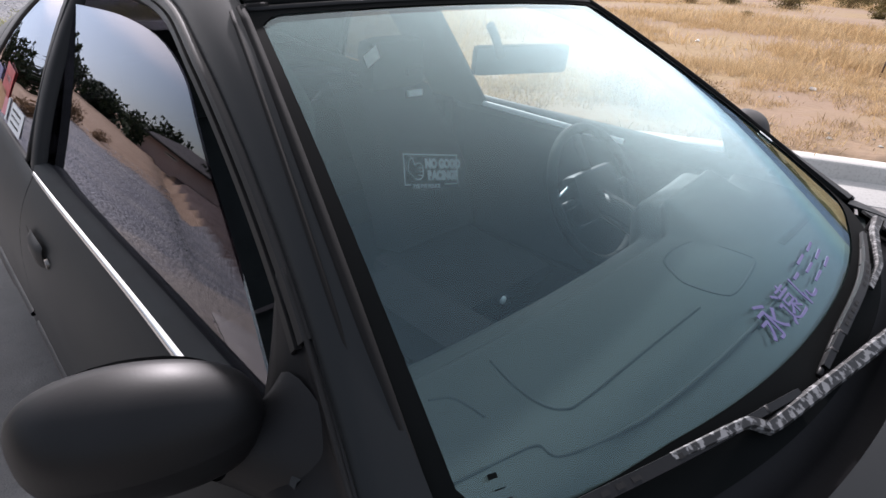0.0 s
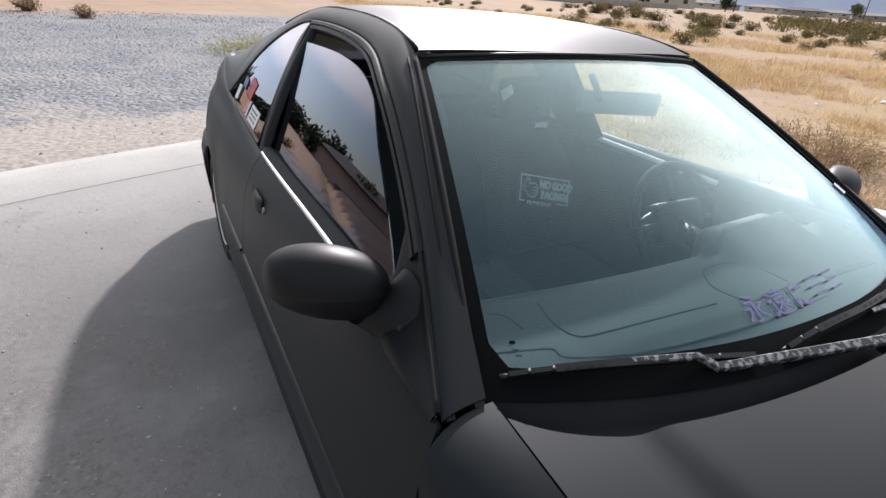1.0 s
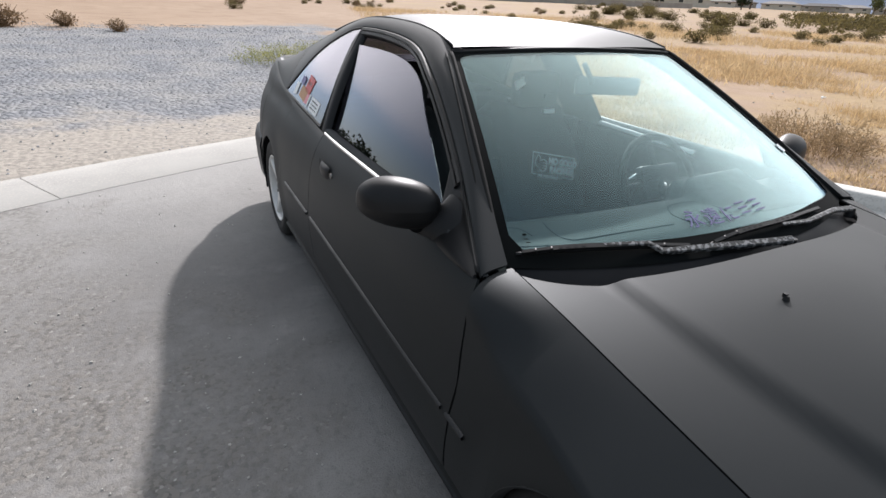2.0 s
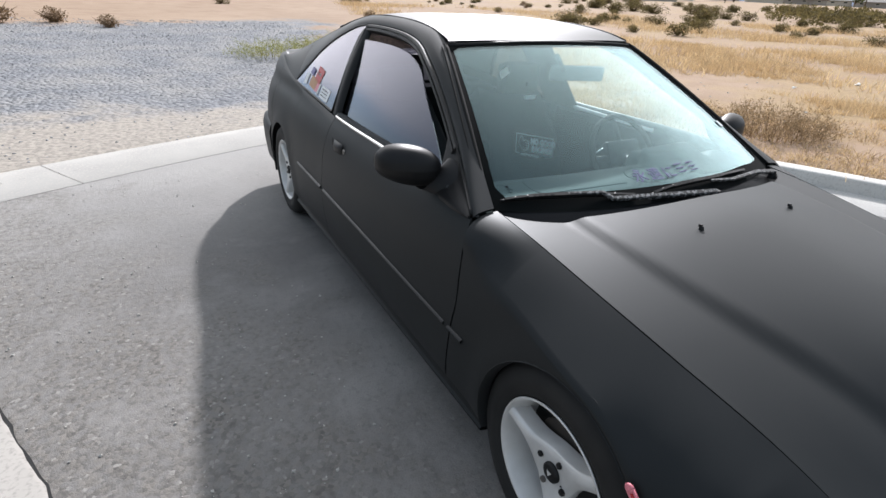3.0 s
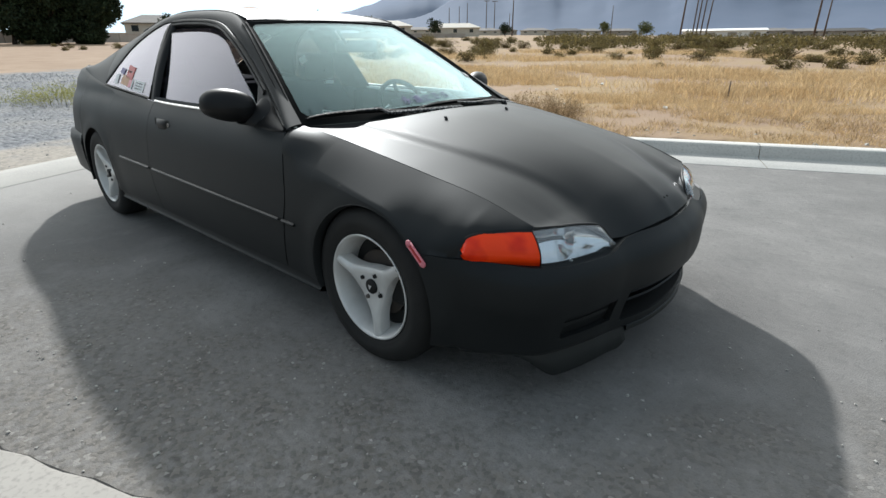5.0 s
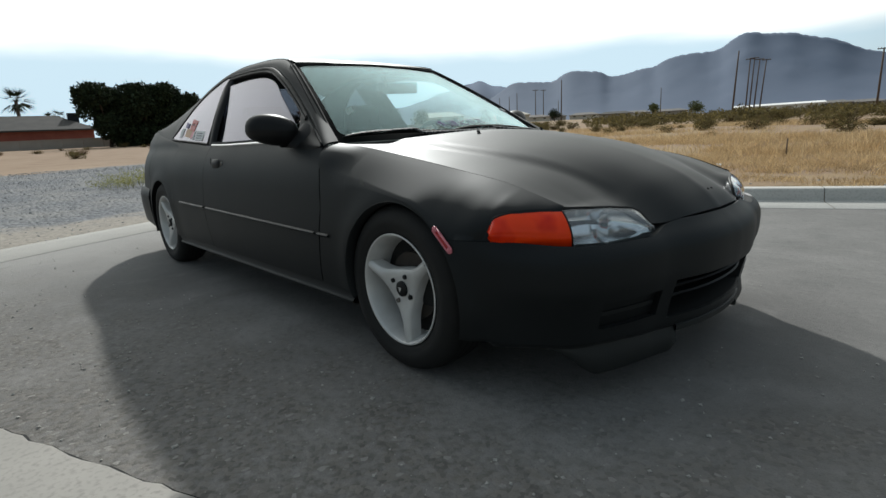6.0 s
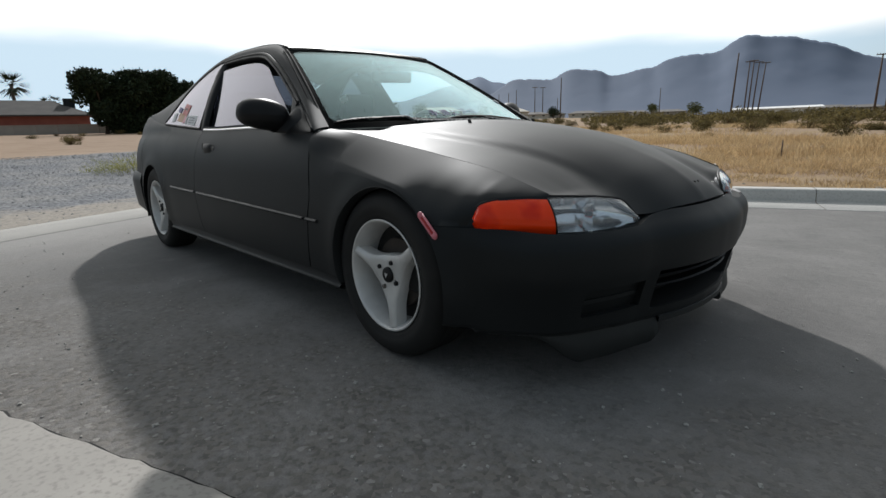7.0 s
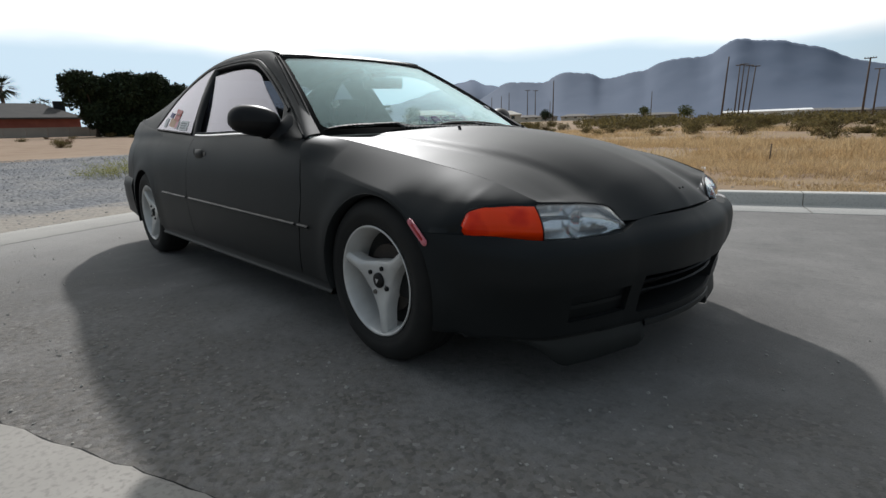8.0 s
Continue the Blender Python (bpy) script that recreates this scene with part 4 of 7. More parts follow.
roof_half = fn([(-1.15, 0.460), (-1.28, 0.446), (-1.42, 0.435), (-1.90, 0.429), (-2.20, 0.439), (-2.45, 0.460)])


fn_roof_c = fn([(-1.13, 1.1915), (-1.2, 1.210), (-1.3, 1.232), (-1.5, 1.257), (-1.8, 1.266), (-2.1, 1.254), (-2.38, 1.210)])
fn_roof_e = fn([(-1.15, 1.185), (-1.25, 1.211), (-1.42, 1.235), (-1.66, 1.247), (-1.9, 1.247), (-2.2, 1.212), (-2.45, 1.158)])


def build_roof():
    P = []
    for v in np.linspace(0, 1, 26):
        row = []
        for u in np.linspace(-1, 1, 29):
            x = lerp(-1.134 - 0.028 * u * u, -2.37 - 0.06 * u * u, v)
            y = u * roof_half(x)
            row.append((x, y, roof_z(x, y) + 0.001))
        P.append(row)
    roof = patch("roof", P, M_PAINT, CAR, flip=True, solid=0.008)
    for s in (-1, 1):
        rail = [(x, (roof_half(x) + 0.001) * s, roof_z(x, roof_half(x)) + 0.001) for x in np.linspace(-1.17, -2.42, 20)]
        v, f = tube(rail, 0.0045, 6)
        link_mesh("roof_moulding", v, f, M_TRIM, roof, "black roof gutter moulding")
    P = [[(x - 0.01, y * 0.96, z - 0.026) for x, y, z in row] for row in P]
    patch("headliner", P, M_LINER, CAR, "pale grey headliner")


def shield_pt(u, v):
    """Windshield: u from right (-1) to left (1), v from the cowl (0) to the roof (1)."""
    b = np.array((-0.365 - 0.150 * abs(u) ** 2.2, 0.648 * u, 0.792 - 0.006 * u * u))
    t = np.array((-1.130 - 0.028 * u * u, 0.463 * u, 1.188 - 0.014 * u * u))
    p = b * (1 - v) + t * v
    return p + np.array((0.45, 0, 0.85)) * 0.013 * 4 * v * (1 - v)


def build_shield():
    P = [[tuple(shield_pt(u, v)) for v in np.linspace(0, 1, 22)] for u in np.linspace(-1.0, 1.0, 41)]
    glass = patch("windshield", P, G_SHIELD, CAR, "greenish windshield glass with dust", solid=0.005)
    # printed black border behind the glass
    back = np.array((0.5, 0, 0.85)) * 0.002

    def border(u0, u1, lo, hi, n, m):
        Q = [[tuple(shield_pt(u, lerp(lo(u), hi(u), t)) + back) for t in np.linspace(0, 1, m)] for u in np.linspace(u0, u1, n)]
        patch("printed_border", Q, M_FRIT, glass, "black printed glass border")

    side_in = 0.970
    border(-1.004, -side_in, lambda u: -0.02, lambda u: 1.0, 4, 22)
    border(side_in, 1.004, lambda u: -0.02, lambda u: 1.0, 4, 22)
    border(-side_in, side_in, lambda u: -0.02, lambda u: 0.054 - 0.012 * sstep(0.6, 0.85, abs(u)) + 0.05 * max(0.0, (abs(u) - 0.925) / 0.045) ** 2.5, 61, 4)
    border(-side_in, side_in, lambda u: 0.978 - 0.03 * max(0.0, (abs(u) - 0.90) / 0.07) ** 2, lambda u: 1.0, 61, 4)
    # rubber seal round the glass
    for u in (-1.0, 1.0):
        v, f = tube([tuple(shield_pt(u * 1.012, t) + np.array((0, 0.001 * u, 0.002))) for t in np.linspace(-0.015, 1.0, 24)] + [tuple(shield_pt(u * w, 1.006) + np.array((0.002, 0, 0.001))) for w in (0.99, 0.96, 0.93)], 0.0078, 10)
        link_mesh("glass_seal", v, f, M_SEAL, glass)
        v, f = tube([tuple(shield_pt(u * 1.045, t) + np.array((0, 0.002 * u, 0.004))) for t in np.linspace(0.03, 0.99, 24)], 0.0032, 8)
        link_mesh("glass_seal", v, f, M_SEAL, glass)
    v, f = tube([tuple(shield_pt(t, 1.0) + np.array((0.002, 0, 0.001))) for t in np.linspace(-1, 1, 30)], 0.0055, 8)
    link_mesh("glass_seal", v, f, M_TRIM, glass)
    return glass


def crease_y(x):
    return max(0.29, 0.4369 - 0.148 * x - 0.172 * x * x)


def hood_z(x, y):
    ys = seam_y(x)
    c, e = hood_c(x), seam_z(x)
    z = lerp(c, e, min(abs(y) / ys, 1.1) ** 1.8)
    return z + 0.015 * (sstep(0.030, -0.030, abs(y) - crease_y(x)) - 1.0) * sstep(0.62, 0.20, x) * min(1.0, max(0.0, (ys - abs(y)) / (ys - crease_y(x))))


front_x = fn([(0.0, 0.720), (0.25, 0.700), (0.45, 0.656), (0.60, 0.606), (0.80, 0.574), (1.0, 0.534)])
front_y = fn([(0.0, 0.0), (0.25, 0.19), (0.45, 0.33), (0.60, 0.42), (0.80, 0.506), (1.0, 0.586)])
front_z = fn([(0.0, 0.513), (0.25, 0.510), (0.40, 0.501), (0.46, 0.505), (0.60, 0.552), (0.80, 0.570), (1.0, 0.577)])


def hood_rear(au):
    return -0.298 - 0.124 * au ** 2.4 - 0.040 * au ** 10


def build_hood():
    P = []
    for u in np.linspace(-1, 1, 81):
        au = abs(u)
        r = np.array((hood_rear(au), 0.6425 * u))
        f = np.array((front_x(au), front_y(au) * np.sign(u)))
        row = []
        zf = hood_z(f[0], f[1])
        for v in np.linspace(0, 1, 60):
            v2 = v ** 0.9
            x, y = r * (1 - v2) + f * v2
            rim = lerp(0.6425, 0.586, (x + 0.462) / 0.996)
            y += (seam_y(x) - 0.004 - rim) * au ** 5 * (1.0 if u > 0 else -1.0)
            z = hood_z(x, y) + (front_z(au) - zf) * max(0.0, (v2 - 0.45) / 0.55) ** 2.4
            row.append((x, y, z))
        P.append(row)
    hood = patch("hood", P, M_PAINT, CAR, "matte black hood with a soft crease each side", flip=True, solid=0.006)
    for y in (-0.207, 0.207):
        bm = bmesh.new()
        bmesh.ops.create_cone(bm, cap_ends=True, segments=12, radius1=0.008, radius2=0.005, depth=0.010, matrix=pose(-0.145, y, hood_z(-0.145, y) + 0.004))
        bmesh.ops.create_cube(bm, size=0.008, matrix=pose(-0.149, y, hood_z(-0.145, y) + 0.009))
        part("washer_nozzle", bm, M_PLASTIC, hood, "black washer nozzle")
    for y in (-0.012, 0.014):
        bm = bmesh.new()
        bmesh.ops.create_cone(bm, cap_ends=True, segments=10, radius1=0.004, radius2=0.004, depth=0.002, matrix=pose(0.688, y, hood_z(0.688, y) - 0.004, 0, 40, 0))
        part("badge_hole", bm, M_VOID, hood)
    return hood


M_COWL = surface("dull_black_cowl", (0.005, 0.005, 0.006), (0.009, 0.009, 0.010), rough=0.55, spec=0.2, bump=0.05)


def build_cowl():
    P = []
    for u in np.linspace(-1, 1, 61):
        au = abs(u)
        hx = hood_rear(au)
        g = shield_pt(u * 1.0, 0.0)
        low = 0.750 - 0.006 * au
        P.append([(hx + 0.05, 0.650 * u, low - 0.005), (hx + 0.004, 0.650 * u, low), (lerp(hx, g[0], 0.35), 0.650 * u, low + 0.003), (lerp(hx, g[0], 0.45), 0.650 * u, low + 0.010), (lerp(hx, g[0], 0.8), 0.650 * u, lerp(low, g[2], 0.7)), (g[0] + 0.006, g[1], g[2] - 0.007), (g[0] - 0.015, g[1], g[2] - 0.003)])
    patch("cowl_panel", P, M_COWL, CAR, "black plastic cowl under the wipers", smooth_angle=50)


def build_wiper(arm_pts, blade):
    keys = [np.array(p) for p in arm_pts]
    pts = [keys[0]]
    for a, b in zip(keys, keys[1:]):
        pts += [a * (1 - t) + b * t for t in (0.06, 0.3, 0.55, 0.8, 0.94)] + ([b] if b is keys[-1] else [])
    n = len(pts) - 1
    P = []
    for i, p in enumerate(pts):
        w = lerp(0.0105, 0.0045, (i / n) ** 0.7)
        h = lerp(0.006, 0.0025, i / n)
        d = pts[min(i + 1, n)] - pts[max(i - 1, 0)]
        d /= np.linalg.norm(d)
        side = np.cross(d, (0.45, 0, 0.88))
        side /= np.linalg.norm(side)
        up = np.cross(side, d)
        P.append([tuple(p + side * a * w + up * b * h) for a, b in ((-1, -1), (-1, 0.4), (-0.7, 1), (0.7, 1), (1, 0.4), (1, -1), (-1, -1))])
    arm = patch("wiper_arm", P, M_WORN, CAR, "black wiper arm with its paint worn off to bare metal", smooth_angle=35)
    bm = bmesh.new()
    bmesh.ops.create_cone(bm, cap_ends=True, segments=16, radius1=0.016, radius2=0.011, depth=0.03, matrix=pose(pts[0][0], pts[0][1], pts[0][2] - 0.012))
    part("wiper_pivot", bm, M_PLASTIC, arm, smooth=True, smooth_angle=40)
    pts = [np.array(p) for p in crv(blade, 25)]
    v, f = tube([tuple(p) for p in pts], 0.0042, 6)
    link_mesh("wiper_blade", v, f, M_TRIM, arm)
    # pressed steel bridge over the rubber, with slots along its middle
    up = np.array((0.45, 0, 0.88))
    hold = [p + up * (0.006 + 0.009 * math.sin(math.pi * (i + 0.6) / 25)) for i, p in enumerate(pts)]
    for a, b, half in ((1, 7, 0.0042), (7, 18, 0.0062), (18, 24, 0.0042)):
        Q = []
        for i in range(a, b + 1):
            d = hold[min(i + 1, 24)] - hold[max(i - 1, 0)]
            side = np.cross(d / np.linalg.norm(d), up)
            Q.append([tuple(hold[i] + side * half * q + up * h) for q, h in ((-1.1, -0.007), (-1, 0), (1, 0), (1.1, -0.007))])
        patch("blade_frame", Q, M_PLASTIC, arm, smooth_angle=30)
    for i in range(8, 18):
        if i in (12, 13):
            continue
        a, b = hold[i] + up * 0.0007, hold[i] * 0.45 + hold[i + 1] * 0.55 + up * 0.0007
        d = b - a
        side = np.cross(d / np.linalg.norm(d), up) * 0.0026
        link_mesh("blade_slot", [tuple(a - side), tuple(b - side), tuple(b + side), tuple(a + side)], [(0, 1, 2, 3)], M_VOID, arm)
    for i in (4, 7, 18, 21):
        v, f = tube([tuple(pts[i]), tuple(hold[i])], 0.0055, 6)
        link_mesh("blade_clip", v, f, M_PLASTIC, arm)


def gl(u, v, up=0.012):
    return tuple(shield_pt(u, v) + np.array((0.45, 0, 0.88)) * up)


# ---- nose ----
PLAN_TOP = [(0.27, 0.806), (0.33, 0.785), (0.396, 0.748), (0.48, 0.685), (0.575, 0.610), (0.625, 0.50), (0.652, 0.40), (0.668, 0.32), (0.705, 0.19), (0.720, 0.10), (0.726, 0.0)]
bulge = fn([(0.14, 0.000), (0.17, 0.004), (0.20, 0.010), (0.25, 0.020), (0.30, 0.034), (0.335, 0.046), (0.355, 0.052), (0.40, 0.056), (0.435, 0.055), (0.450, 0.049), (0.468, 0.035), (0.486, 0.016), (0.503, 0.0)])


def bumper_pt(t, z, extra=0.0):
    """Point on the front bumper: t from the right wheel arch (0) over the middle (0.5) to the left (1)."""
    k = 1 - abs(2 * t - 1)
    line = BUMPER_LINE
    f = k * (len(line) - 1)
    i = min(int(f), len(line) - 2)
    p = line[i] * (1 - (f - i)) + line[i + 1] * (f - i)
    d = line[min(i + 2, len(line) - 1)] - line[max(i - 1, 0)]
    d /= np.linalg.norm(d)
    nrm = np.array((d[1], -d[0])) * -1
    if nrm[0] < 0:
        nrm = -nrm
    b = bulge(z) * sstep(0.02, 0.35, k) - 0.012 * sstep(0.30, 0.15, z) * sstep(0.3, 0.0, k) + extra
    q = p + nrm * b
    return (q[0], q[1] * (-1 if t < 0.5 else 1), z)


def resample(line, n):
    line = [np.array(p) for p in line]
    acc = [0.0]
    for a, b in zip(line, line[1:]):
        acc.append(acc[-1] + np.linalg.norm(b - a))
    out = []
    for s in np.linspace(0, acc[-1], n):
        i = min(int(np.searchsorted(acc, s, side="right")) - 1, len(line) - 2)
        out.append(line[i] + (line[i + 1] - line[i]) * ((s - acc[i]) / max(acc[i + 1] - acc[i], 1e-9)))
    return out


BUMPER_LINE = resample(crv(PLAN_TOP, 120), 81)
GRILLE_T, FOG_T = (0.352, 0.648), ((0.215, 0.325), (0.675, 0.785))
GRILLE_Z, FOG_Z = (0.212, 0.340), (0.235, 0.318)


def bumper_top(t):
    k = 1 - abs(2 * t - 1)
    return 0.492 + 0.011 * sstep(0.64, 0.78, k) - 0.020 * sstep(0.10, 0.45, k) * sstep(0.72, 0.60, k)


def bumper_low(k):
    return lerp(lerp(0.215, 0.190, sstep(0.0, 0.2, k)), 0.176, sstep(0.42, 0.74, k))


def build_bumper():
    ts = sorted(set(list(np.linspace(0, 1, 101)) + list(GRILLE_T) + [x for q in FOG_T for x in q]))
    zs = sorted(set([0.150, 0.165, 0.185, 0.200, 0.212, 0.235, 0.26, 0.285, 0.300, 0.318, 0.332, 0.340, 0.355, 0.37, 0.395, 0.415, 0.435, 0.443, 0.452, 0.459, 0.466, 0.472, 0.478, 0.485, 0.492]))
    verts, faces, idx = [], [], {}
    for i, t in enumerate(ts):
        top = bumper_top(t)
        k = 1 - abs(2 * t - 1)
        for j, z in enumerate(zs):
            lo = bumper_low(k)
            zz = lerp(lo, z, sstep(0.15, 0.21, z)) if z < 0.21 else z
            if z > 0.435:
                zz = lerp(0.435, top, (z - 0.435) / 0.057)
            idx[i, j] = len(verts)
            p = bumper_pt(t, zz)
            end = ARCH_X + math.sqrt(max(ARCH_R ** 2 - (zz - HUB_Z) ** 2, 0)) - 0.27
            verts.append((p[0] + end * (1 - sstep(0.0, 0.14, k)), p[1], p[2]))
    for i in range(len(ts) - 1):
        tm = (ts[i] + ts[i + 1]) / 2
        for j in range(len(zs) - 1):
            zm = (zs[j] + zs[j + 1]) / 2
            if GRILLE_T[0] < tm < GRILLE_T[1] and GRILLE_Z[0] < zm < GRILLE_Z[1]:
                continue
            if any(a < tm < b for a, b in FOG_T) and FOG_Z[0] < zm < FOG_Z[1]:
                continue
            faces.append((idx[i, j], idx[i + 1, j], idx[i + 1, j + 1], idx[i, j + 1]))
    bumper = link_mesh("front_bumper", verts, faces, M_PAINT, CAR, "matte black front bumper with an open grille", solid=0.008, offset=1.0)
    # shelf from the bumper's top edge back under hood and lamps
    P = [[bumper_pt(t, bumper_top(t)), bumper_pt(t, bumper_top(t) - 0.001, -0.05)] for t in np.linspace(0.02, 0.98, 80)]
    patch("bumper_shelf", P, M_PAINT, bumper)

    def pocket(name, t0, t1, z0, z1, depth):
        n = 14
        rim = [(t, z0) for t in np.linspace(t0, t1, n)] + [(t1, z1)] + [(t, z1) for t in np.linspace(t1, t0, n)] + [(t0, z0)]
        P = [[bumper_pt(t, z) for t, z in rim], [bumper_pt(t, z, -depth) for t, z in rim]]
        # deep pockets are near-black, shade as colour; shallow ones keep the body paint
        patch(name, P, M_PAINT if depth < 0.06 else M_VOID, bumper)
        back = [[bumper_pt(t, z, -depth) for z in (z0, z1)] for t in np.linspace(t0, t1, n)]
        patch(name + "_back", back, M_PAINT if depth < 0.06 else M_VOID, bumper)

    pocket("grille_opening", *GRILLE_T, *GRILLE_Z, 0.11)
    for q in FOG_T:
        pocket("fog_recess", *q, *FOG_Z, 0.014)
        P = [[bumper_pt(t, 0.276 + d, -0.006 - e) for d, e in ((-0.006, 0.012), (-0.006, 0.0), (0.006, 0.003), (0.006, 0.012))] for t in np.linspace(q[0] + 0.004, q[1] - 0.004, 14)]
        patch("recess_bar", P, M_PAINT, bumper, smooth_angle=40)
    for z in (0.278, 0.310):
        P = [[bumper_pt(t, z + d, e) for d, e in ((-0.005, -0.05), (-0.005, -0.014), (0.0, -0.008), (0.005, -0.014), (0.005, -0.05))] for t in np.linspace(GRILLE_T[0], GRILLE_T[1], 30)]
        patch("grille_bar", P, M_PLASTIC, bumper, smooth_angle=40)
    for t in (0.46, 0.505):
        bm = bmesh.new()
        bmesh.ops.create_uvsphere(bm, u_segments=8, v_segments=6, radius=0.006, matrix=Matrix.Translation(bumper_pt(t, 0.405, 0.002)))
        part("bumper_bolt", bm, M_STEEL, bumper, smooth=True)
    # two-piece lip under the corners, and the thin bar between them
    for t0, t1 in ((0.15, 0.375), (0.85, 0.625)):
        P = []
        for t in np.linspace(t0, t1, 40):
            k = 1 - abs(2 * t - 1)
            end = sstep(0.30, 0.44, k)
            tail = sstep(0.77, 0.72, k)
            zt = bumper_low(k) + 0.004
            zb = lerp(zt - 0.012, lerp(0.140, 0.100, sstep(0.15, 0.45, k)), end * lerp(0.55, 1.0, tail))
            P.append([bumper_pt(t, zt + 0.004, -0.035), bumper_pt(t, zt, -0.006), bumper_pt(t, lerp(zt, zb, 0.4), 0.008 * end), bumper_pt(t, zb + 0.006, 0.016 * end), bumper_pt(t, zb, 0.012 * end), bumper_pt(t, zb, -0.03)])
        patch("lip_spoiler", P, M_LIP, bumper, "dark plastic lip under the bumper corner", smooth_angle=50, solid=0.004)
    P = [[bumper_pt(t, z, e) for z, e in ((0.190, -0.03), (0.182, 0.002), (0.176, 0.014), (0.160, 0.016), (0.156, 0.010), (0.158, -0.03))] for t in np.linspace(0.375, 0.625, 24)]
    patch("lip_bar", P, M_LIP, bumper, "thin dark lip bar under the grille", smooth_angle=50)
    return bumper


LAMP_LOW = [(0.391, 0.749, 0.503), (0.403, 0.742, 0.485), (0.432, 0.723, 0.476), (0.50, 0.669, 0.472), (0.573, 0.606, 0.473), (0.612, 0.52, 0.468), (0.637, 0.43, 0.464), (0.651, 0.372, 0.465), (0.659, 0.338, 0.476)]
LAMP_TOP = [(0.391, 0.749, 0.520), (0.399, 0.743, 0.541), (0.414, 0.731, 0.559), (0.455, 0.684, 0.570), (0.530, 0.594, 0.570), (0.571, 0.508, 0.567), (0.600, 0.43, 0.559), (0.629, 0.368, 0.546), (0.655, 0.336, 0.506)]


def build_lamp(s):
    lo, hi = crv(LAMP_LOW, 57), crv(LAMP_TOP, 57)
    P = []
    for a, b in zip(lo, hi):
        P.append([tuple(a * (1 - v) + b * v + np.array((0.022, 0.016, 0.004)) * 4 * v * (1 - v)) for v in np.linspace(0, 1, 11)])
    back = np.array((-0.045, -0.030, -0.004))
    Q = []
    for i, (a, b) in enumerate(zip(lo, hi)):
        w = math.sin(math.pi * min(max((i - 1) / 54, 0), 1)) ** 0.4
        Q.append([tuple(a * (1 - v) + b * v + back * w * (0.35 + 0.65 * math.sin(math.pi * v))) for v in np.linspace(0, 1, 11)])
    jit = random.Random(5)
    F = []
    for i in range(28, 57, 4):
        F.append([tuple(np.array(Q[i][j]) + np.array((0.016, 0.010, 0)) * jit.uniform(-0.25, 0.25) * (0 if i in (28, 56) or j in (0, 10) else 1)) for j in (0, 2, 4, 6, 8, 10)])
    body = patch("headlamp", both(F, s), M_REFLECT, CAR, "headlamp with a clear lens beside an amber turn lens", flip=s > 0, smooth=True)
    patch("amber_lens", both(P[:29], s), M_AMBER, body, "amber turn signal lens", flip=s > 0, solid=0.004)
    patch("clear_lens", both([[tuple(q) for q in r] for r in P[28:]], s), G_CLEAR, body, "clear headlamp lens", flip=s > 0, solid=0.003)
    # reflector bowl and bulb
    c = np.array((0.585, 0.455 * s, 0.513))
    v, f = lathe([(0.012, -0.028), (0.020, -0.024), (0.030, -0.012), (0.036, 0.004), (0.038, 0.006)], 24)
    bowl = link_mesh("reflector_bowl", v, f, M_CHROME, body)
    bowl.matrix_local = pose(*c, 0, 0, -62 if s < 0 else -118)
    bm = bmesh.new()
    bmesh.ops.create_uvsphere(bm, u_segments=12, v_segments=8, radius=0.009, matrix=pose(c[0] + 0.006, c[1], c[2]))
    part("bulb", bm, M_MIRROR, body, smooth=True)
    rim = [P[i][0] for i in range(57)] + [P[i][10] for i in range(56, -1, -1)] + [P[0][0]]
    v, f = tube([(p[0] - 0.004, p[1] * s - 0.003 * s, p[2]) for p in rim], 0.0055, 6)
    link_mesh("lamp_seal", v, f, M_TRIM, body)
    v, f = tube([(p[0], p[1] * s, p[2]) for p in P[28]], 0.0025, 6)
    link_mesh("lens_joint", v, f, M_TRIM, body)
    for i in (36, 48):
        bm = bmesh.new()
        bmesh.ops.create_cube(bm, size=0.008, matrix=pose(P[i][0][0], P[i][0][1] * s, P[i][0][2] + 0.003))
        part("lens_clip", bm, M_RIM, body)
    # near-black bucket behind everything, the lamp's inner shade put into its colour
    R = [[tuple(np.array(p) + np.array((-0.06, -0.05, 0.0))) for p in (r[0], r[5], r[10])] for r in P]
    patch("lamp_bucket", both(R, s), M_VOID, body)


def build_tag():
    a, b = np.array((0.247, -0.815, 0.522)), np.array((0.297, -0.808, 0.467))
    d = (b - a) / np.linalg.norm(b - a)
    side = np.cross(d, (0, 1, 0))
    loop = []
    n = 10
    for k in range(n + 1):
        th = math.pi * k / n
        loop.append(a + side * 0.008 * math.cos(th) - d * 0.008 * math.sin(th))
    for k in range(n + 1):
        th = math.pi * k / n
        loop.append(b - side * 0.008 * math.cos(th) + d * 0.008 * math.sin(th))
    loop.append(loop[0])
    v, f = tube([tuple(p) for p in loop], 0.0036, 8)
    tag = link_mesh("bumper_clip", v, f, M_PINK, CAR, "pink plastic quick-release clip holding the bumper")
    v, f = tube([tuple(a), tuple(b)], 0.004, 8)
    link_mesh("clip_band", v, f, M_RED, tag)
    for p in (a, b):
        bm = bmesh.new()
        bmesh.ops.create_uvsphere(bm, u_segments=10, v_segments=6, radius=0.010, matrix=Matrix.Translation(p) @ Matrix.Diagonal((1, 0.6, 1, 1)))
        part("clip_button", bm, M_PINK, tag, smooth=True)


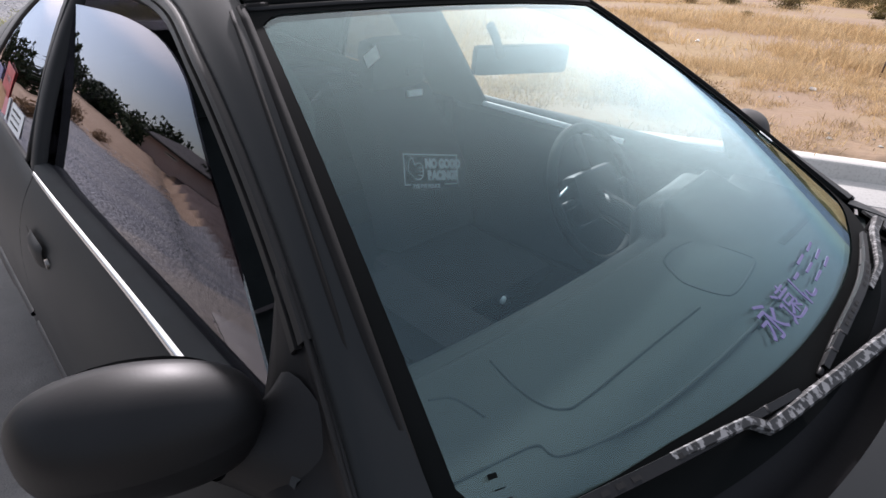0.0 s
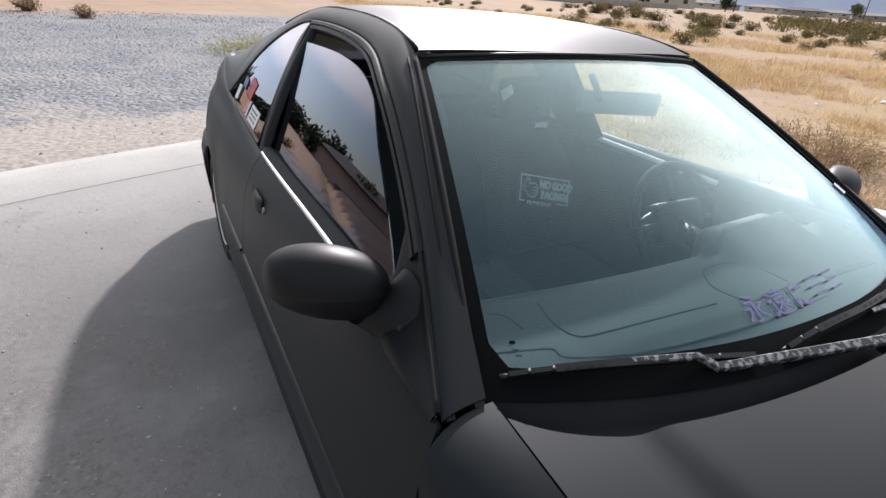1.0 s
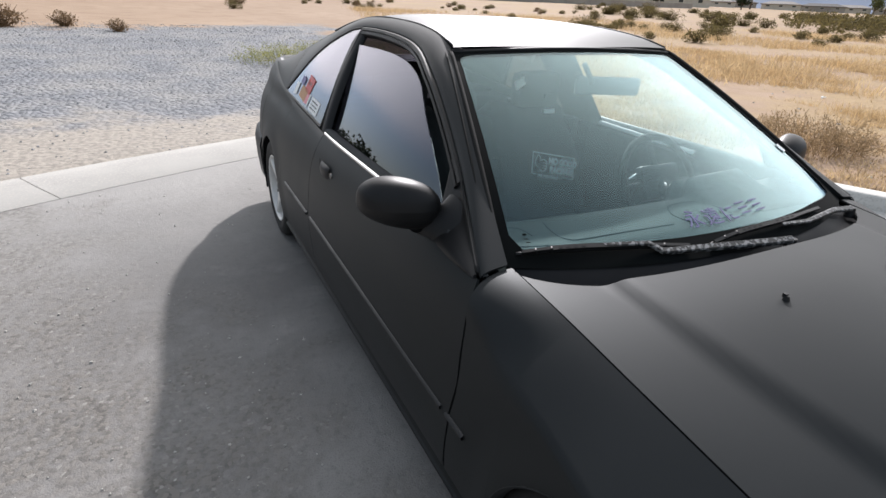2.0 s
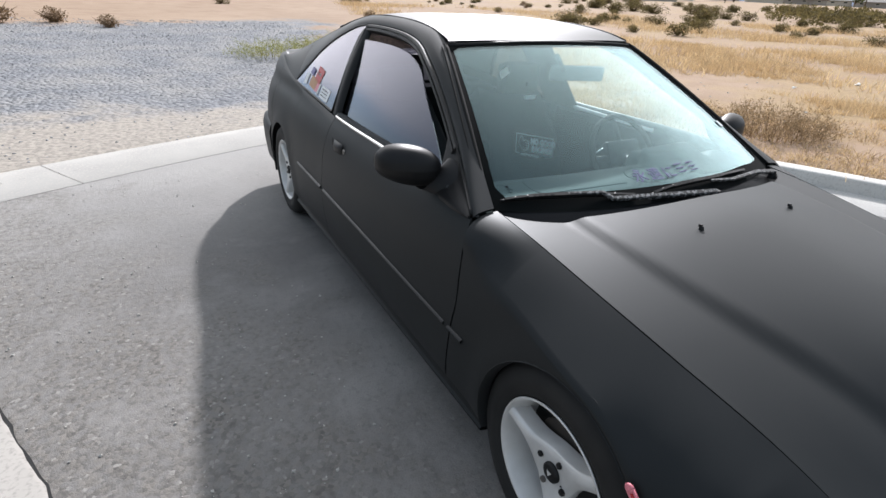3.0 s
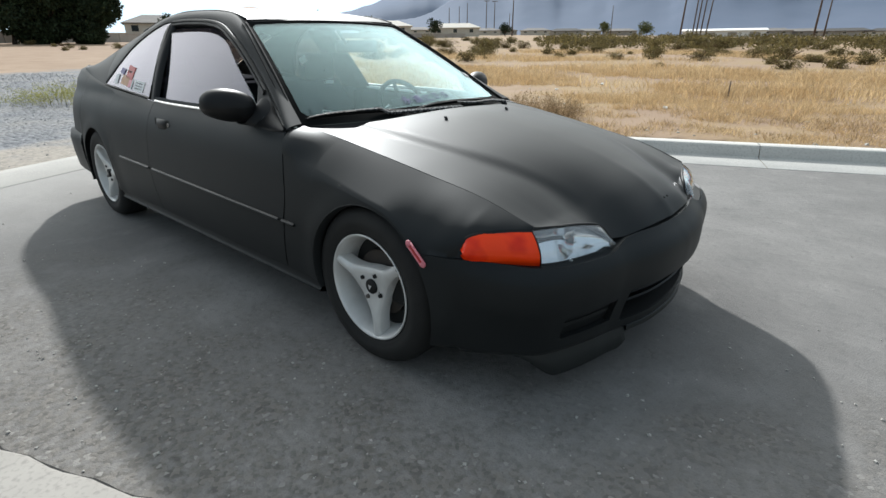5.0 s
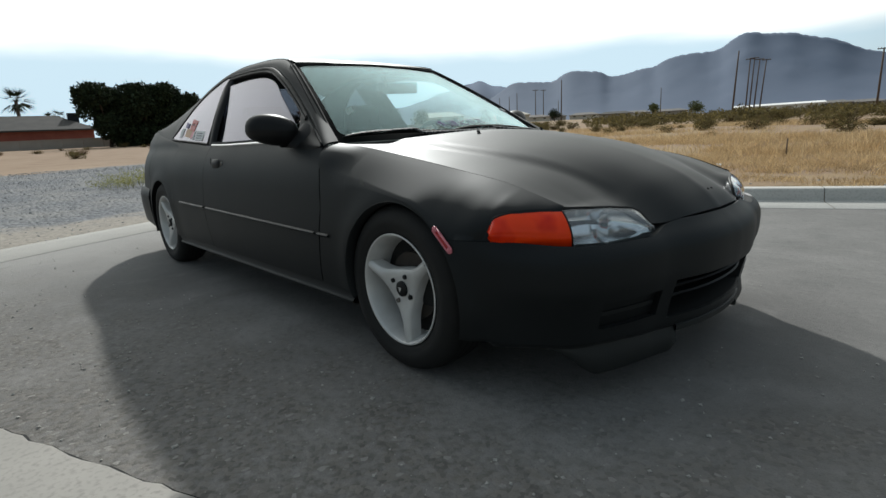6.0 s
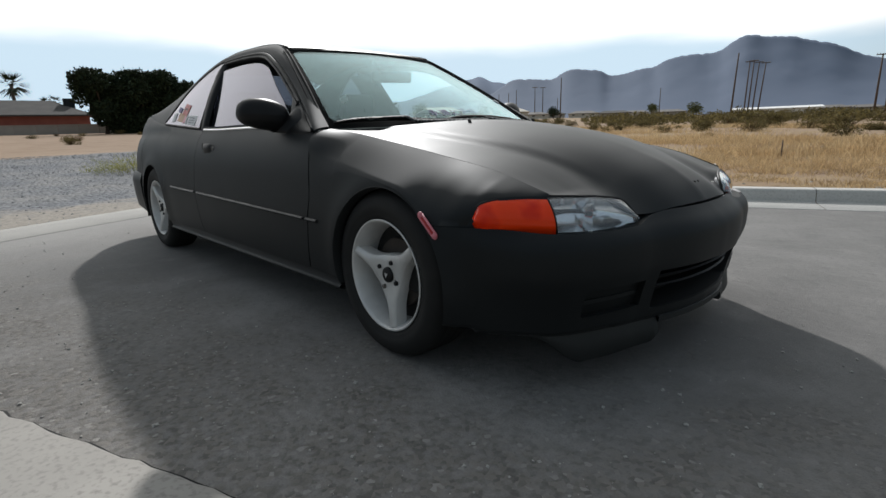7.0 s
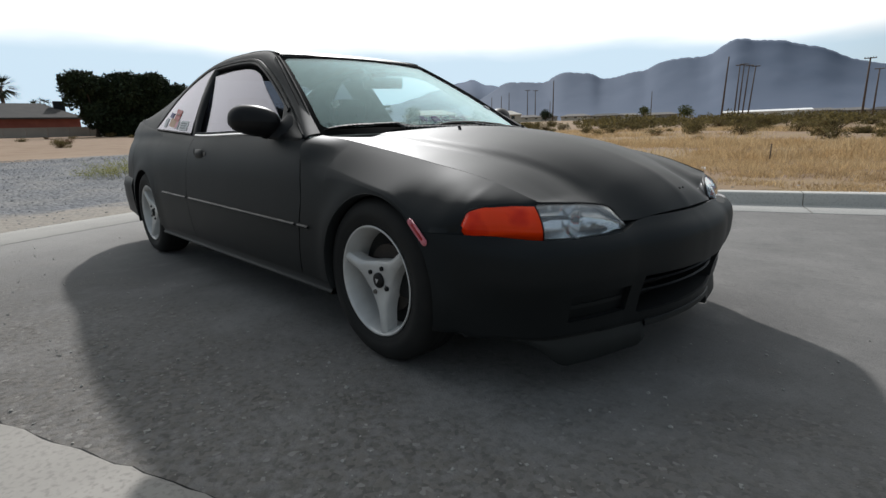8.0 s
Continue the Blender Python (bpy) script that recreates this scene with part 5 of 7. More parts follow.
# ---- wheels ----
def build_wheel():
    """A right-hand wheel at the origin, its outer face towards -y."""
    w = empty("wheel", Matrix.Identity(4), "", "")
    w.parent = CAR
    prof = [(0.186, 0.085), (0.200, 0.094), (0.232, 0.100), (0.262, 0.094), (0.279, 0.078), (0.2865, 0.060), (0.2875, 0.0), (0.2865, -0.060), (0.279, -0.078), (0.264, -0.094), (0.240, -0.1005), (0.222, -0.1005), (0.219, -0.0985), (0.210, -0.0975), (0.200, -0.0935), (0.190, -0.086), (0.183, -0.080)]
    v, f = lathe(prof, 72)
    tyre = link_mesh("tyre", v, f, M_TYRE, w, "black tyre with rounded shoulders")
    for y in (-0.045, -0.015, 0.015, 0.045):
        v, f = lathe([(0.2880, y - 0.004), (0.2890, y), (0.2880, y + 0.004)], 72)
        link_mesh("tread_groove", v, f, M_VOID, tyre)
    prof = [(0.183, -0.082), (0.1905, -0.0905), (0.1935, -0.0930), (0.1905, -0.0955), (0.186, -0.0940), (0.181, -0.084), (0.176, -0.068), (0.171, -0.050), (0.167, -0.030), (0.165, 0.0), (0.166, 0.06), (0.178, 0.085)]
    v, f = lathe(prof, 72)
    rim = link_mesh("rim", v, f, M_RIM, w, "silver painted alloy rim with three broad spokes")
    # three spokes that widen into the hub
    for a in (160, 36, 278):
        P = []
        ca, sa = math.cos(radians(a)), math.sin(radians(a))
        for r in np.linspace(0.0, 0.181, 24):
            hw = 0.0185 + 0.048 * math.exp(-(r / 0.075) ** 2.2)
            y0 = lerp(-0.072, -0.083, (r / 0.181) ** 1.5)
            row = []
            for q, up in ((-1.0, 0.045), (-0.99, 0.004), (-0.93, -0.001), (-0.5, -0.006), (0, -0.010), (0.5, -0.006), (0.93, -0.001), (0.99, 0.004), (1.0, 0.045)):
                e = hw * q
                row.append((r * ca - e * sa, y0 + up * (1 if up > 0 else sstep(0.02, 0.12, r)), r * sa + e * ca))
            P.append(row)
        patch("spoke", P, M_RIM, rim, smooth_angle=60)
    v, f = lathe([(0.0, -0.0835), (0.022, -0.083), (0.0265, -0.080), (0.0275, -0.069)], 24)
    link_mesh("hub_cap", v, f, M_PLASTIC, rim, "black centre cap")
    bm = bmesh.new()
    tri = [bm.verts.new((0.010 * math.cos(a), -0.0842, 0.012 * math.sin(a))) for a in (0.5, 2.6, 4.4)]
    bm.faces.new(tri)
    part("cap_mark", bm, M_RIM, rim)
    for k in range(4):
        a = math.pi / 4 + 0.32 + k * math.pi / 2
        bm = bmesh.new()
        bmesh.ops.create_cone(bm, cap_ends=True, segments=16, radius1=0.0150, radius2=0.0150, depth=0.002, matrix=pose(0.050 * math.cos(a), -0.0715, 0.050 * math.sin(a), 90))
        bmesh.ops.create_cone(bm, cap_ends=True, segments=6, radius1=0.0095, radius2=0.008, depth=0.014, matrix=pose(0.050 * math.cos(a), -0.0745, 0.050 * math.sin(a), 90))
        part("lug_nut", bm, M_STEEL if k == 2 else M_PLASTIC, rim)
    v, f = lathe([(0.05, -0.024), (0.118, -0.024), (0.120, -0.018), (0.118, -0.008), (0.05, -0.008)], 48)
    link_mesh("brake_disc", v, f, M_DISC, w, "dull steel brake disc", smooth_angle=40)
    bm = box(0.055, 0.13, -0.036, 0.05, -0.055, 0.06, 0.01)
    part("brake_caliper", bm, M_VOID, w)
    # black disc added to paint the dark openings between the spokes
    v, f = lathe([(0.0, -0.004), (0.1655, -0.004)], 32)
    link_mesh("wheel_back_shade", v, f, M_VOID, w)
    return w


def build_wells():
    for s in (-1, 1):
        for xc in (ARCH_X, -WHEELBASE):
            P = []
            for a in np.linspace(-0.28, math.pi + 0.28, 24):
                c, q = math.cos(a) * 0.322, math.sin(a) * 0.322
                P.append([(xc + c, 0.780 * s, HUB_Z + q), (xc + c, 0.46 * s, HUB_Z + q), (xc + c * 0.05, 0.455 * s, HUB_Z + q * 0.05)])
            # arch lining painted near-black for the shade inside it
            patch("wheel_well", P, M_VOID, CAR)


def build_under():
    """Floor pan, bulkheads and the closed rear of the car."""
    # near-black panels carry the underside's shade in their colour
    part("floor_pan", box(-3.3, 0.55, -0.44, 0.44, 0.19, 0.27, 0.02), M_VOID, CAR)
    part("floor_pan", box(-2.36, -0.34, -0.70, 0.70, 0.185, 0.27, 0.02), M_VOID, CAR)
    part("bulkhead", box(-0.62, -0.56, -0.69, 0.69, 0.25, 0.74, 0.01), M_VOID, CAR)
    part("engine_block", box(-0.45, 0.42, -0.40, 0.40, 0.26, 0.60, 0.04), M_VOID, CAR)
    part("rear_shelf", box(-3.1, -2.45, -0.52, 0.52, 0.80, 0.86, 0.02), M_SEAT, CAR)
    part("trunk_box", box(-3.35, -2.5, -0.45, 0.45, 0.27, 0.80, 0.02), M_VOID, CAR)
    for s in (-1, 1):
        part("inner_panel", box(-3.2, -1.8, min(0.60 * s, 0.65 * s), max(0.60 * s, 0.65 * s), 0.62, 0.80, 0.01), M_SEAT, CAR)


def build_rear():
    P = []
    for x in np.linspace(-3.22, -3.52, 10):
        w = 0.585 * plan_w(x)
        P.append([(x, y * w, 0.938 - 0.010 * abs(y) ** 3 + 0.02 * sstep(-3.36, -3.50, x)) for y in np.linspace(-1, 1, 21)])
    patch("trunk_lid", P, M_PAINT, CAR, flip=True, solid=0.02)
    for s in (-1, 1):
        Q = []
        for x in np.linspace(-2.9, -3.56, 14):
            hi = belt_z(x)
            yb = side_y(x, hi) - 0.03
            Q.append([(x, yb, hi + 0.012), (x, min(0.55, yb - 0.02), 0.934 + 0.02 * sstep(-3.36, -3.5, x))])
        patch("rear_shoulder", both(Q, s), M_PAINT, CAR)
    # rear window between the pillars
    P = []
    for t in np.linspace(0, 1, 16):
        a = np.array(crv(A_KEYS[6:], 29)[round(28 * t)])
        if t == 0:
            a = np.array((-2.40, 0.455, 1.165))
        P.append([(a[0] + 0.03 * (1 - y * y), a[1] * y * 0.99, a[2] + 0.045 * (1 - y * y) * (1 - t)) for y in np.linspace(-1, 1, 15)])
    patch("rear_window", P, G_TINT, CAR, "tinted rear window", solid=0.004)
    # rear bumper
    P = []
    line = crv([(-3.03, 0.775), (-3.25, 0.765), (-3.48, 0.72), (-3.58, 0.62), (-3.63, 0.40), (-3.65, 0.0)], 40)
    line = [(p[0], -p[1]) for p in line] + [(p[0], p[1]) for p in reversed(line[:-1])]
    for x, y in line:
        P.append([(x + 0.03, y * 0.96, 0.22), (x, y, 0.26), (x - 0.01, y * 1.012, 0.36), (x - 0.012, y * 1.015, 0.46), (x, y, 0.51), (x + 0.04, y * 0.95, 0.525)])
    patch("rear_bumper", P, M_PAINT, CAR, solid=0.005)
    P = [[(x + 0.05, y * 0.93 * base_y(z) / 0.80, z) for z in np.linspace(0.50, 0.93, 8)] for x, y in line if x < -3.3]
    patch("rear_panel", P, M_PAINT, CAR)


def build_seat(cy, decals):
    """Bucket seat: cushion, reclined backrest with side bolsters, headrest."""
    P = []
    for v in np.linspace(0, 1, 16):
        x = lerp(-1.60, -1.83, v)
        z = lerp(0.36, 0.86, v)
        hw = 0.235 - 0.035 * v + 0.02 * math.sin(math.pi * v)
        row = []
        for q in np.linspace(-1, 1, 13):
            bol = 0.055 * abs(q) ** 3 * math.sin(math.pi * min(v + 0.15, 1)) - 0.02 * v ** 6
            edge = 0.09 * max(0, abs(q) - 0.85) / 0.15
            row.append((x + bol - edge, cy + hw * q, z + 0.25 * bol))
        P.append(row)
    P.append([(p[0] - 0.05, p[1] * 0.9 + cy * 0.1, p[2] + 0.02) for p in P[-1]])
    P.append([(p[0] - 0.06, cy + (p[1] - cy) * 1.0, p[2] - 0.05) for p in P[-1]])
    seat = patch("driver_seat" if decals else "passenger_seat", P, M_SEAT, CAR, "black cloth bucket seat" + (" with a printed backrest" if decals else ""), solid=0.06, offset=1)
    bm = box(-1.71, -1.23, cy - 0.24, cy + 0.24, 0.20, 0.32, 0.05)
    part("seat_cushion", bm, M_SEAT, seat, smooth=True, smooth_angle=50)
    bm = box(-1.905, -1.805, cy - 0.125, cy + 0.125, 0.855, 1.03, 0.045)
    part("headrest", bm, M_SEAT, seat, smooth=True, smooth_angle=50)
    return seat


def text_mesh(name, body, size, mat, parent, m, label="", squash=1.0, weight=0.0):
    cu = bpy.data.curves.new(name, "FONT")
    cu.body, cu.size, cu.extrude, cu.offset = body, size, 0.0006, weight
    tmp = new(name + "_outline", cu)
    bpy.context.view_layer.update()
    me = bpy.data.meshes.new_from_object(tmp.evaluated_get(bpy.context.evaluated_depsgraph_get()))
    bpy.data.objects.remove(tmp)
    me.name = name
    me.materials.clear()
    me.materials.append(mat)
    for vv in me.vertices:
        vv.co.x *= squash
    ob = new(name, me)
    ob.parent = parent
    ob.matrix_local = m
    if label:
        ob["label"] = label
    return ob


def frame_axes(origin, right, up):
    r = Vector(right).normalized()
    n = r.cross(Vector(up)).normalized()
    u = n.cross(r)
    return Matrix(((r.x, u.x, n.x, origin[0]), (r.y, u.y, n.y, origin[1]), (r.z, u.z, n.z, origin[2]), (0, 0, 0, 1)))


def bar(x0, x1, y0, y1, t=0.0012):
    return box(x0, x1, y0, y1, 0, t)


def seat_print(seat):
    """White outlined panel with a thumb-down fist and three lines of lettering, on the driver's backrest."""
    m = frame_axes((-1.642, 0.259, 0.577), (0.0, 0.272, -0.060), (-0.035, -0.015, 0.105))
    W, H = 0.275, 0.110
    fr = bmesh.new()
    for x0, x1, y0, y1 in ((0, W, H - 0.005, H), (0, 0.005, 0, H), (W - 0.005, W, 0, H), (0, 0.03, 0, 0.005), (0.20, W, 0, 0.005)):
        bmesh.ops.create_cube(fr, size=1, matrix=Matrix.Translation(((x0 + x1) / 2, (y0 + y1) / 2, 0.0006)) @ Matrix.Diagonal((x1 - x0, y1 - y0, 0.0012, 1)))
    pr = part("printed_panel", fr, M_WHITE, seat, "white printed panel on the backrest")
    pr.matrix_local = m
    text_mesh("lettering", "NO GOOD", 0.043, M_WHITE, pr, pose(0.105, 0.062, 0), "white lettering", 0.86, 0.0034)
    text_mesh("lettering", "RACING!!", 0.043, M_WHITE, pr, pose(0.115, 0.020, 0), "white lettering", 0.86, 0.0034)
    text_mesh("lettering", "BYE BYE POLICE", 0.019, M_WHITE, pr, pose(0.040, -0.010, 0), "small white lettering", 1.0, 0.0008)
    # fist outline with the thumb pointing down
    loop = crv([(0.022, 0.075), (0.034, 0.095), (0.046, 0.088), (0.050, 0.072), (0.070, 0.078), (0.088, 0.070), (0.092, 0.050), (0.088, 0.030), (0.070, 0.020), (0.050, 0.024), (0.036, 0.036), (0.020, 0.050), (0.022, 0.075)], 60)
    v, f = tube([(p[0], p[1], 0.001) for p in loop], 0.0022, 5)
    link_mesh("fist_print", v, f, M_WHITE, pr)
    for y in (0.062, 0.049, 0.036):
        v, f = tube([(0.066, y, 0.001), (0.090, y - 0.002, 0.001)], 0.0018, 5)
        link_mesh("finger_line", v, f, M_WHITE, pr)
    for z, t in ((0.842, 0.0), (0.916, 0.4)):
        bm = box(-1.803, -1.790, 0.406, 0.474, z - 0.010, z + 0.010, 0.001)
        part("sewn_label", bm, M_WHITE if t == 0 else M_DASH, seat, "small woven label")


def build_interior():
    prof = [(-0.40, 0.752), (-0.50, 0.768), (-0.62, 0.776), (-0.692, 0.777), (-0.706, 0.772), (-0.712, 0.760), (-0.745, 0.756), (-0.760, 0.745), (-0.768, 0.71), (-0.775, 0.62), (-0.80, 0.48), (-0.70, 0.40)]
    prof = crv([(a, 0, b) for a, b in prof], 90)
    P = []
    for y in np.linspace(-0.66, 0.66, 133):
        row = []
        for p in prof:
            x, z = p[0], p[2]
            bump = sstep(0.20, 0.13, abs(y - 0.345)) * sstep(-0.60, -0.72, x) * sstep(0.60, 0.72, z) * 0.05
            pad = 0.004 * sstep(-0.505, -0.512, x - 0.10 * (y / 0.66) ** 2 - 0.05 * y) if z > 0.765 else 0
            row.append((x - 0.05 * (y / 0.66) ** 2 - bump * 0.8, y, z + bump + pad))
        P.append(row)
    dash = patch("dashboard", P, M_DASH, CAR, "grey moulded dashboard", solid=0.01)
    for y0 in (0.30,):
        bm = box(-0.545, -0.530, y0, y0 + 0.22, 0.772, 0.7755, 0.001)
        part("defroster_slot", bm, M_VOID, dash)
    # moulded grooves: the airbag lid, the long front seam, the square lid beside it and the corner vent
    def on_dash(x, y):
        q = x + 0.05 * (y / 0.66) ** 2
        best = min(prof[:60], key=lambda p: abs(p[0] - q))
        return (x, y, best[2] + 0.0025)

    for line in ([(-0.690, -0.412), (-0.640, -0.424), (-0.602, -0.424), (-0.578, -0.410), (-0.569, -0.376), (-0.562, -0.22), (-0.555, -0.061)],
                 [(-0.600, -0.600), (-0.580, -0.520), (-0.566, -0.476), (-0.540, -0.466), (-0.512, -0.380), (-0.495, -0.278), (-0.484, -0.150), (-0.479, -0.031), (-0.482, 0.10), (-0.490, 0.25)],
                 [(-0.640, 0.012), (-0.662, 0.040), (-0.668, 0.095), (-0.660, 0.150), (-0.640, 0.172), (-0.565, 0.186), (-0.545, 0.165), (-0.532, 0.040), (-0.548, 0.004), (-0.600, -0.010), (-0.640, 0.012)],
                 [(-0.694, -0.522), (-0.680, -0.500), (-0.655, -0.492), (-0.630, -0.490)]):
        v, f = tube([on_dash(*p) for p in crv(line, 10 * len(line))], 0.0034, 6)
        link_mesh("moulded_groove", v, f, M_GROOVE, dash)
    # steering wheel
    ring = []
    m = pose(-1.0, 0.388, 0.715, 0, 60, 0)
    for k in range(41):
        a = 2 * math.pi * k / 40
        ring.append(tuple(m @ Vector((0.182 * math.cos(a), 0.182 * math.sin(a), 0))))
    v, f = tube(ring, 0.014, 10)
    sw = link_mesh("steering_wheel", v, f, M_SEAL, CAR, "black steering wheel")
    bm = box(-0.070, 0.065, -0.100, 0.100, -0.03, 0.02, 0.018)
    hub = part("wheel_hub", bm, M_PLASTIC, sw, smooth=True, smooth_angle=50)
    hub.matrix_local = m
    for a in (90, -90, 180):
        q = [m @ Vector((r * math.cos(radians(a)), r * math.sin(radians(a)), -0.008)) for r in (0.06, 0.12, 0.18)]
        v, f = tube([tuple(p) for p in q], [0.016, 0.012, 0.010], 8)
        link_mesh("wheel_spoke", v, f, M_PLASTIC, sw)
    v, f = tube([tuple(m @ Vector((0, 0, -0.02))), (-0.82, 0.388, 0.66)], 0.035, 10)
    link_mesh("column", v, f, M_PLASTIC, sw)
    # chrome arc added where the hub's upper edge shows a highlight
    v, f = tube(crv([(-1.026, 0.244, 0.734), (-1.028, 0.290, 0.752), (-1.036, 0.360, 0.767), (-1.040, 0.440, 0.767), (-1.040, 0.510, 0.752)], 20), 0.0035, 8)
    link_mesh("hub_highlight", v, f, M_CHROME, sw, "bright arc added for the highlight on the wheel hub")
    seat_print(build_seat(0.385, True))
    build_seat(-0.345, False)
    bm = box(-2.55, -2.35, -0.58, 0.58, 0.42, 0.84, 0.05)
    part("rear_seat", bm, M_SEAT, CAR, "black rear bench seat", smooth=True, smooth_angle=50)
    bm = box(-2.5, -2.0, -0.58, 0.58, 0.27, 0.44, 0.05)
    part("rear_cushion", bm, M_SEAT, CAR, smooth=True, smooth_angle=50)
    bm = box(-1.5, -0.8, -0.09, 0.09, 0.27, 0.40, 0.02)
    part("centre_console", bm, M_SEAT, CAR, smooth=True, smooth_angle=50)
    # inside mirror and stalk, coloured pale for the windshield reflection over them
    bm = box(-0.012, 0.016, -0.118, 0.118, -0.032, 0.032, 0.014)
    mir = part("inside_mirror", bm, M_LINER, CAR, "rear-view mirror, painted pale for the glass reflection over it", smooth=True, smooth_angle=50)
    mir.matrix_local = pose(-1.105, 0.135, 1.068, 0, 8, -22)
    v, f = tube([(-1.10, 0.06, 1.08), (-1.085, 0.02, 1.12), (-1.085, 0.0, 1.145)], 0.009, 8)
    link_mesh("mirror_stalk", v, f, M_LINER, CAR)
    # inner cover of the driver's middle pillar
    P = [[(-1.645 - 0.37 * h - e, 0.662 - 0.47 * h + k, 0.79 + h) for e, k in ((0.0, 0.02), (0.004, 0.0), (0.10, -0.012), (0.28, 0.0))] for h in np.linspace(0, 0.38, 10)]
    patch("pillar_cover", P, M_SEAT, CAR, "dark inner pillar cover")
    # white strip: the light along the driver's door top, put in as colour
    P = [[(x, 0.652, lerp(0.797, 0.774, (x + 1.75) / 1.0)), (x, 0.656, lerp(0.812, 0.788, (x + 1.75) / 1.0)), (x, 0.664, lerp(0.813, 0.789, (x + 1.75) / 1.0))] for x in np.linspace(-1.66, -1.08, 12)]
    patch("door_top_light", P, M_WHITE, CAR, "white strip for the light along the inner door top")
    for s in (-1, 1):
        P = [[(x, 0.650, 0.77), (x, 0.666, belt_z(x) + 0.008), (x, 0.682, belt_z(x) + 0.020), (x, 0.704, belt_z(x) + 0.021), (x, 0.712, belt_z(x) + 0.006)] for x in np.linspace(-1.78, -0.68, 16)]
        patch("door_sill", both(P, s), M_SEAT, CAR)
    # white plate added for the bright bit of rear window beside the seat
    bm = box(-0.002, 0.002, -0.03, 0.03, -0.02, 0.02, 0.0008)
    light_patch = part("rear_light_patch", bm, M_WHITE, CAR, "small white patch for the bright rear window beside the seat")
    light_patch.matrix_local = pose(-1.741, 0.211, 0.989, 25, 0, 10)
    # a small round white dot on the passenger side of the dash
    bm = bmesh.new()
    bmesh.ops.create_uvsphere(bm, u_segments=10, v_segments=6, radius=0.009, matrix=pose(-0.905, -0.108, 0.637) @ Matrix.Diagonal((0.5, 1, 1, 1)))
    part("dash_dot", bm, M_WHITE, CAR, "small white dot", smooth=True)


def glass_letters(glass):
    """Purple characters along the foot of the windshield on the driver's side; the two that cannot be read are bars."""
    def spot(u, v):
        return shield_pt(u, v) + np.array((0.45, 0, 0.88)) * 0.0035
    us = [-0.255, -0.150, -0.045]
    for u, ch in zip(us, "永遠に"):
        o = spot(u, 0.082)
        r = spot(u + 0.05, 0.084) - o
        up = spot(u, 0.16) - o
        text_mesh("glass_lettering", ch, 0.058, M_PURPLE, glass, frame_axes(o, r, up), "purple character on the glass", 1.0, 0.0)
    for u in (0.06, 0.160):
        o = spot(u, 0.086)
        m = frame_axes(o, spot(u + 0.05, 0.088) - o, spot(u, 0.17) - o)
        for k in range(3):
            b = part("glass_lettering", bar(0.006, 0.046, 0.008 + 0.017 * k, 0.012 + 0.017 * k), M_PURPLE, glass, "purple character on the glass")
            b.matrix_local = m


def glass_marks(glass):
    """Small inspection sticker by the far pillar and the maker's marks in the near lower corner."""
    def mark(u, v, w, h, mat, name, label):
        o = shield_pt(u, v) + np.array((0.45, 0, 0.88)) * 0.003
        r = shield_pt(u + 0.02, v) - shield_pt(u, v)
        up = shield_pt(u, v + 0.03) - shield_pt(u, v)
        b = part(name, bar(0, w, 0, h), mat, glass, label)
        b.matrix_local = frame_axes(o, r, up)
    mark(0.925, 0.275, 0.020, 0.034, M_WHITE, "inspection_sticker", "small white sticker on the glass")
    mark(-0.925, 0.090, 0.009, 0.005, M_FRIT, "glass_mark", "small dark printed mark")
    for k in range(2):
        mark(-0.922 + 0.004 * k, 0.077 - 0.012 * k, 0.010, 0.0012, M_FRIT, "glass_mark", "small dark printed mark")


def window_stickers(s):
    def spot(u, v):
        """On the fixed side window: u back from its front edge, v up."""
        low = np.array((lerp(-1.855, -2.565, u), lerp(0.700, 0.688, u), lerp(0.815, 0.860, u)))
        return low + np.array((-0.03, -0.50, 1.0)) * v + np.array((0, 0.007, 0))
    def sticker(u, v, w, h, mat, tilt, name="sticker", label=""):
        o = spot(u, v)
        r = (spot(u - 0.1, v) - o)
        up = np.array((-0.03, -0.50, 1.0))
        M = frame_axes((o[0], o[1] * s, o[2]), (r[0], r[1] * s, r[2]), (up[0], up[1] * s, up[2])) @ pose(0, 0, 0.0, 0, 0, tilt)
        b = part(name, bar(0, w, 0, h), mat, CAR, label)
        b.matrix_local = M
        return b
    sticker(0.58, 0.070, 0.10, 0.075, M_RED, -6, label="red sticker with a pale band")
    sticker(0.565, 0.100, 0.07, 0.014, M_WHITE, -6)
    sticker(0.66, 0.030, 0.12, 0.055, M_ORANGE, -4, label="orange sticker")
    sticker(0.50, 0.020, 0.055, 0.045, M_PINK, 5, label="pink sticker")
    sticker(0.72, 0.085, 0.06, 0.035, M_PURPLE, -8, label="purple sticker")
    sticker(0.36, 0.014, 0.14, 0.060, M_WHITE, 0, label="white framed sticker with dark writing bars")
    for j in range(3):
        sticker(0.335, 0.024 + 0.014 * j, 0.10, 0.006, M_TRIM, 0)
    sticker(0.43, 0.016, 0.018, 0.058, M_WHITE, 0)
    sticker(0.80, 0.020, 0.05, 0.06, M_WHITE, 5)


for side in (-1, 1):
    build_fender(side)
    door = build_door(side)
    trim_line(side, door, -1.75, -0.50, 30)
    trim_line(side, CAR, -0.475, -0.392, 4)
    trim_line(side, CAR, -2.235, -1.80, 14)
    build_quarter(side)
    build_sill(side)
    cabin_side(side)
    side_windows(side, door)
    build_mirror(side, door)
    build_handle(side, door)
    build_lamp(side)
window_stickers(-1)
build_roof()
shield = build_shield()
glass_letters(shield)
glass_marks(shield)
build_hood()
build_cowl()
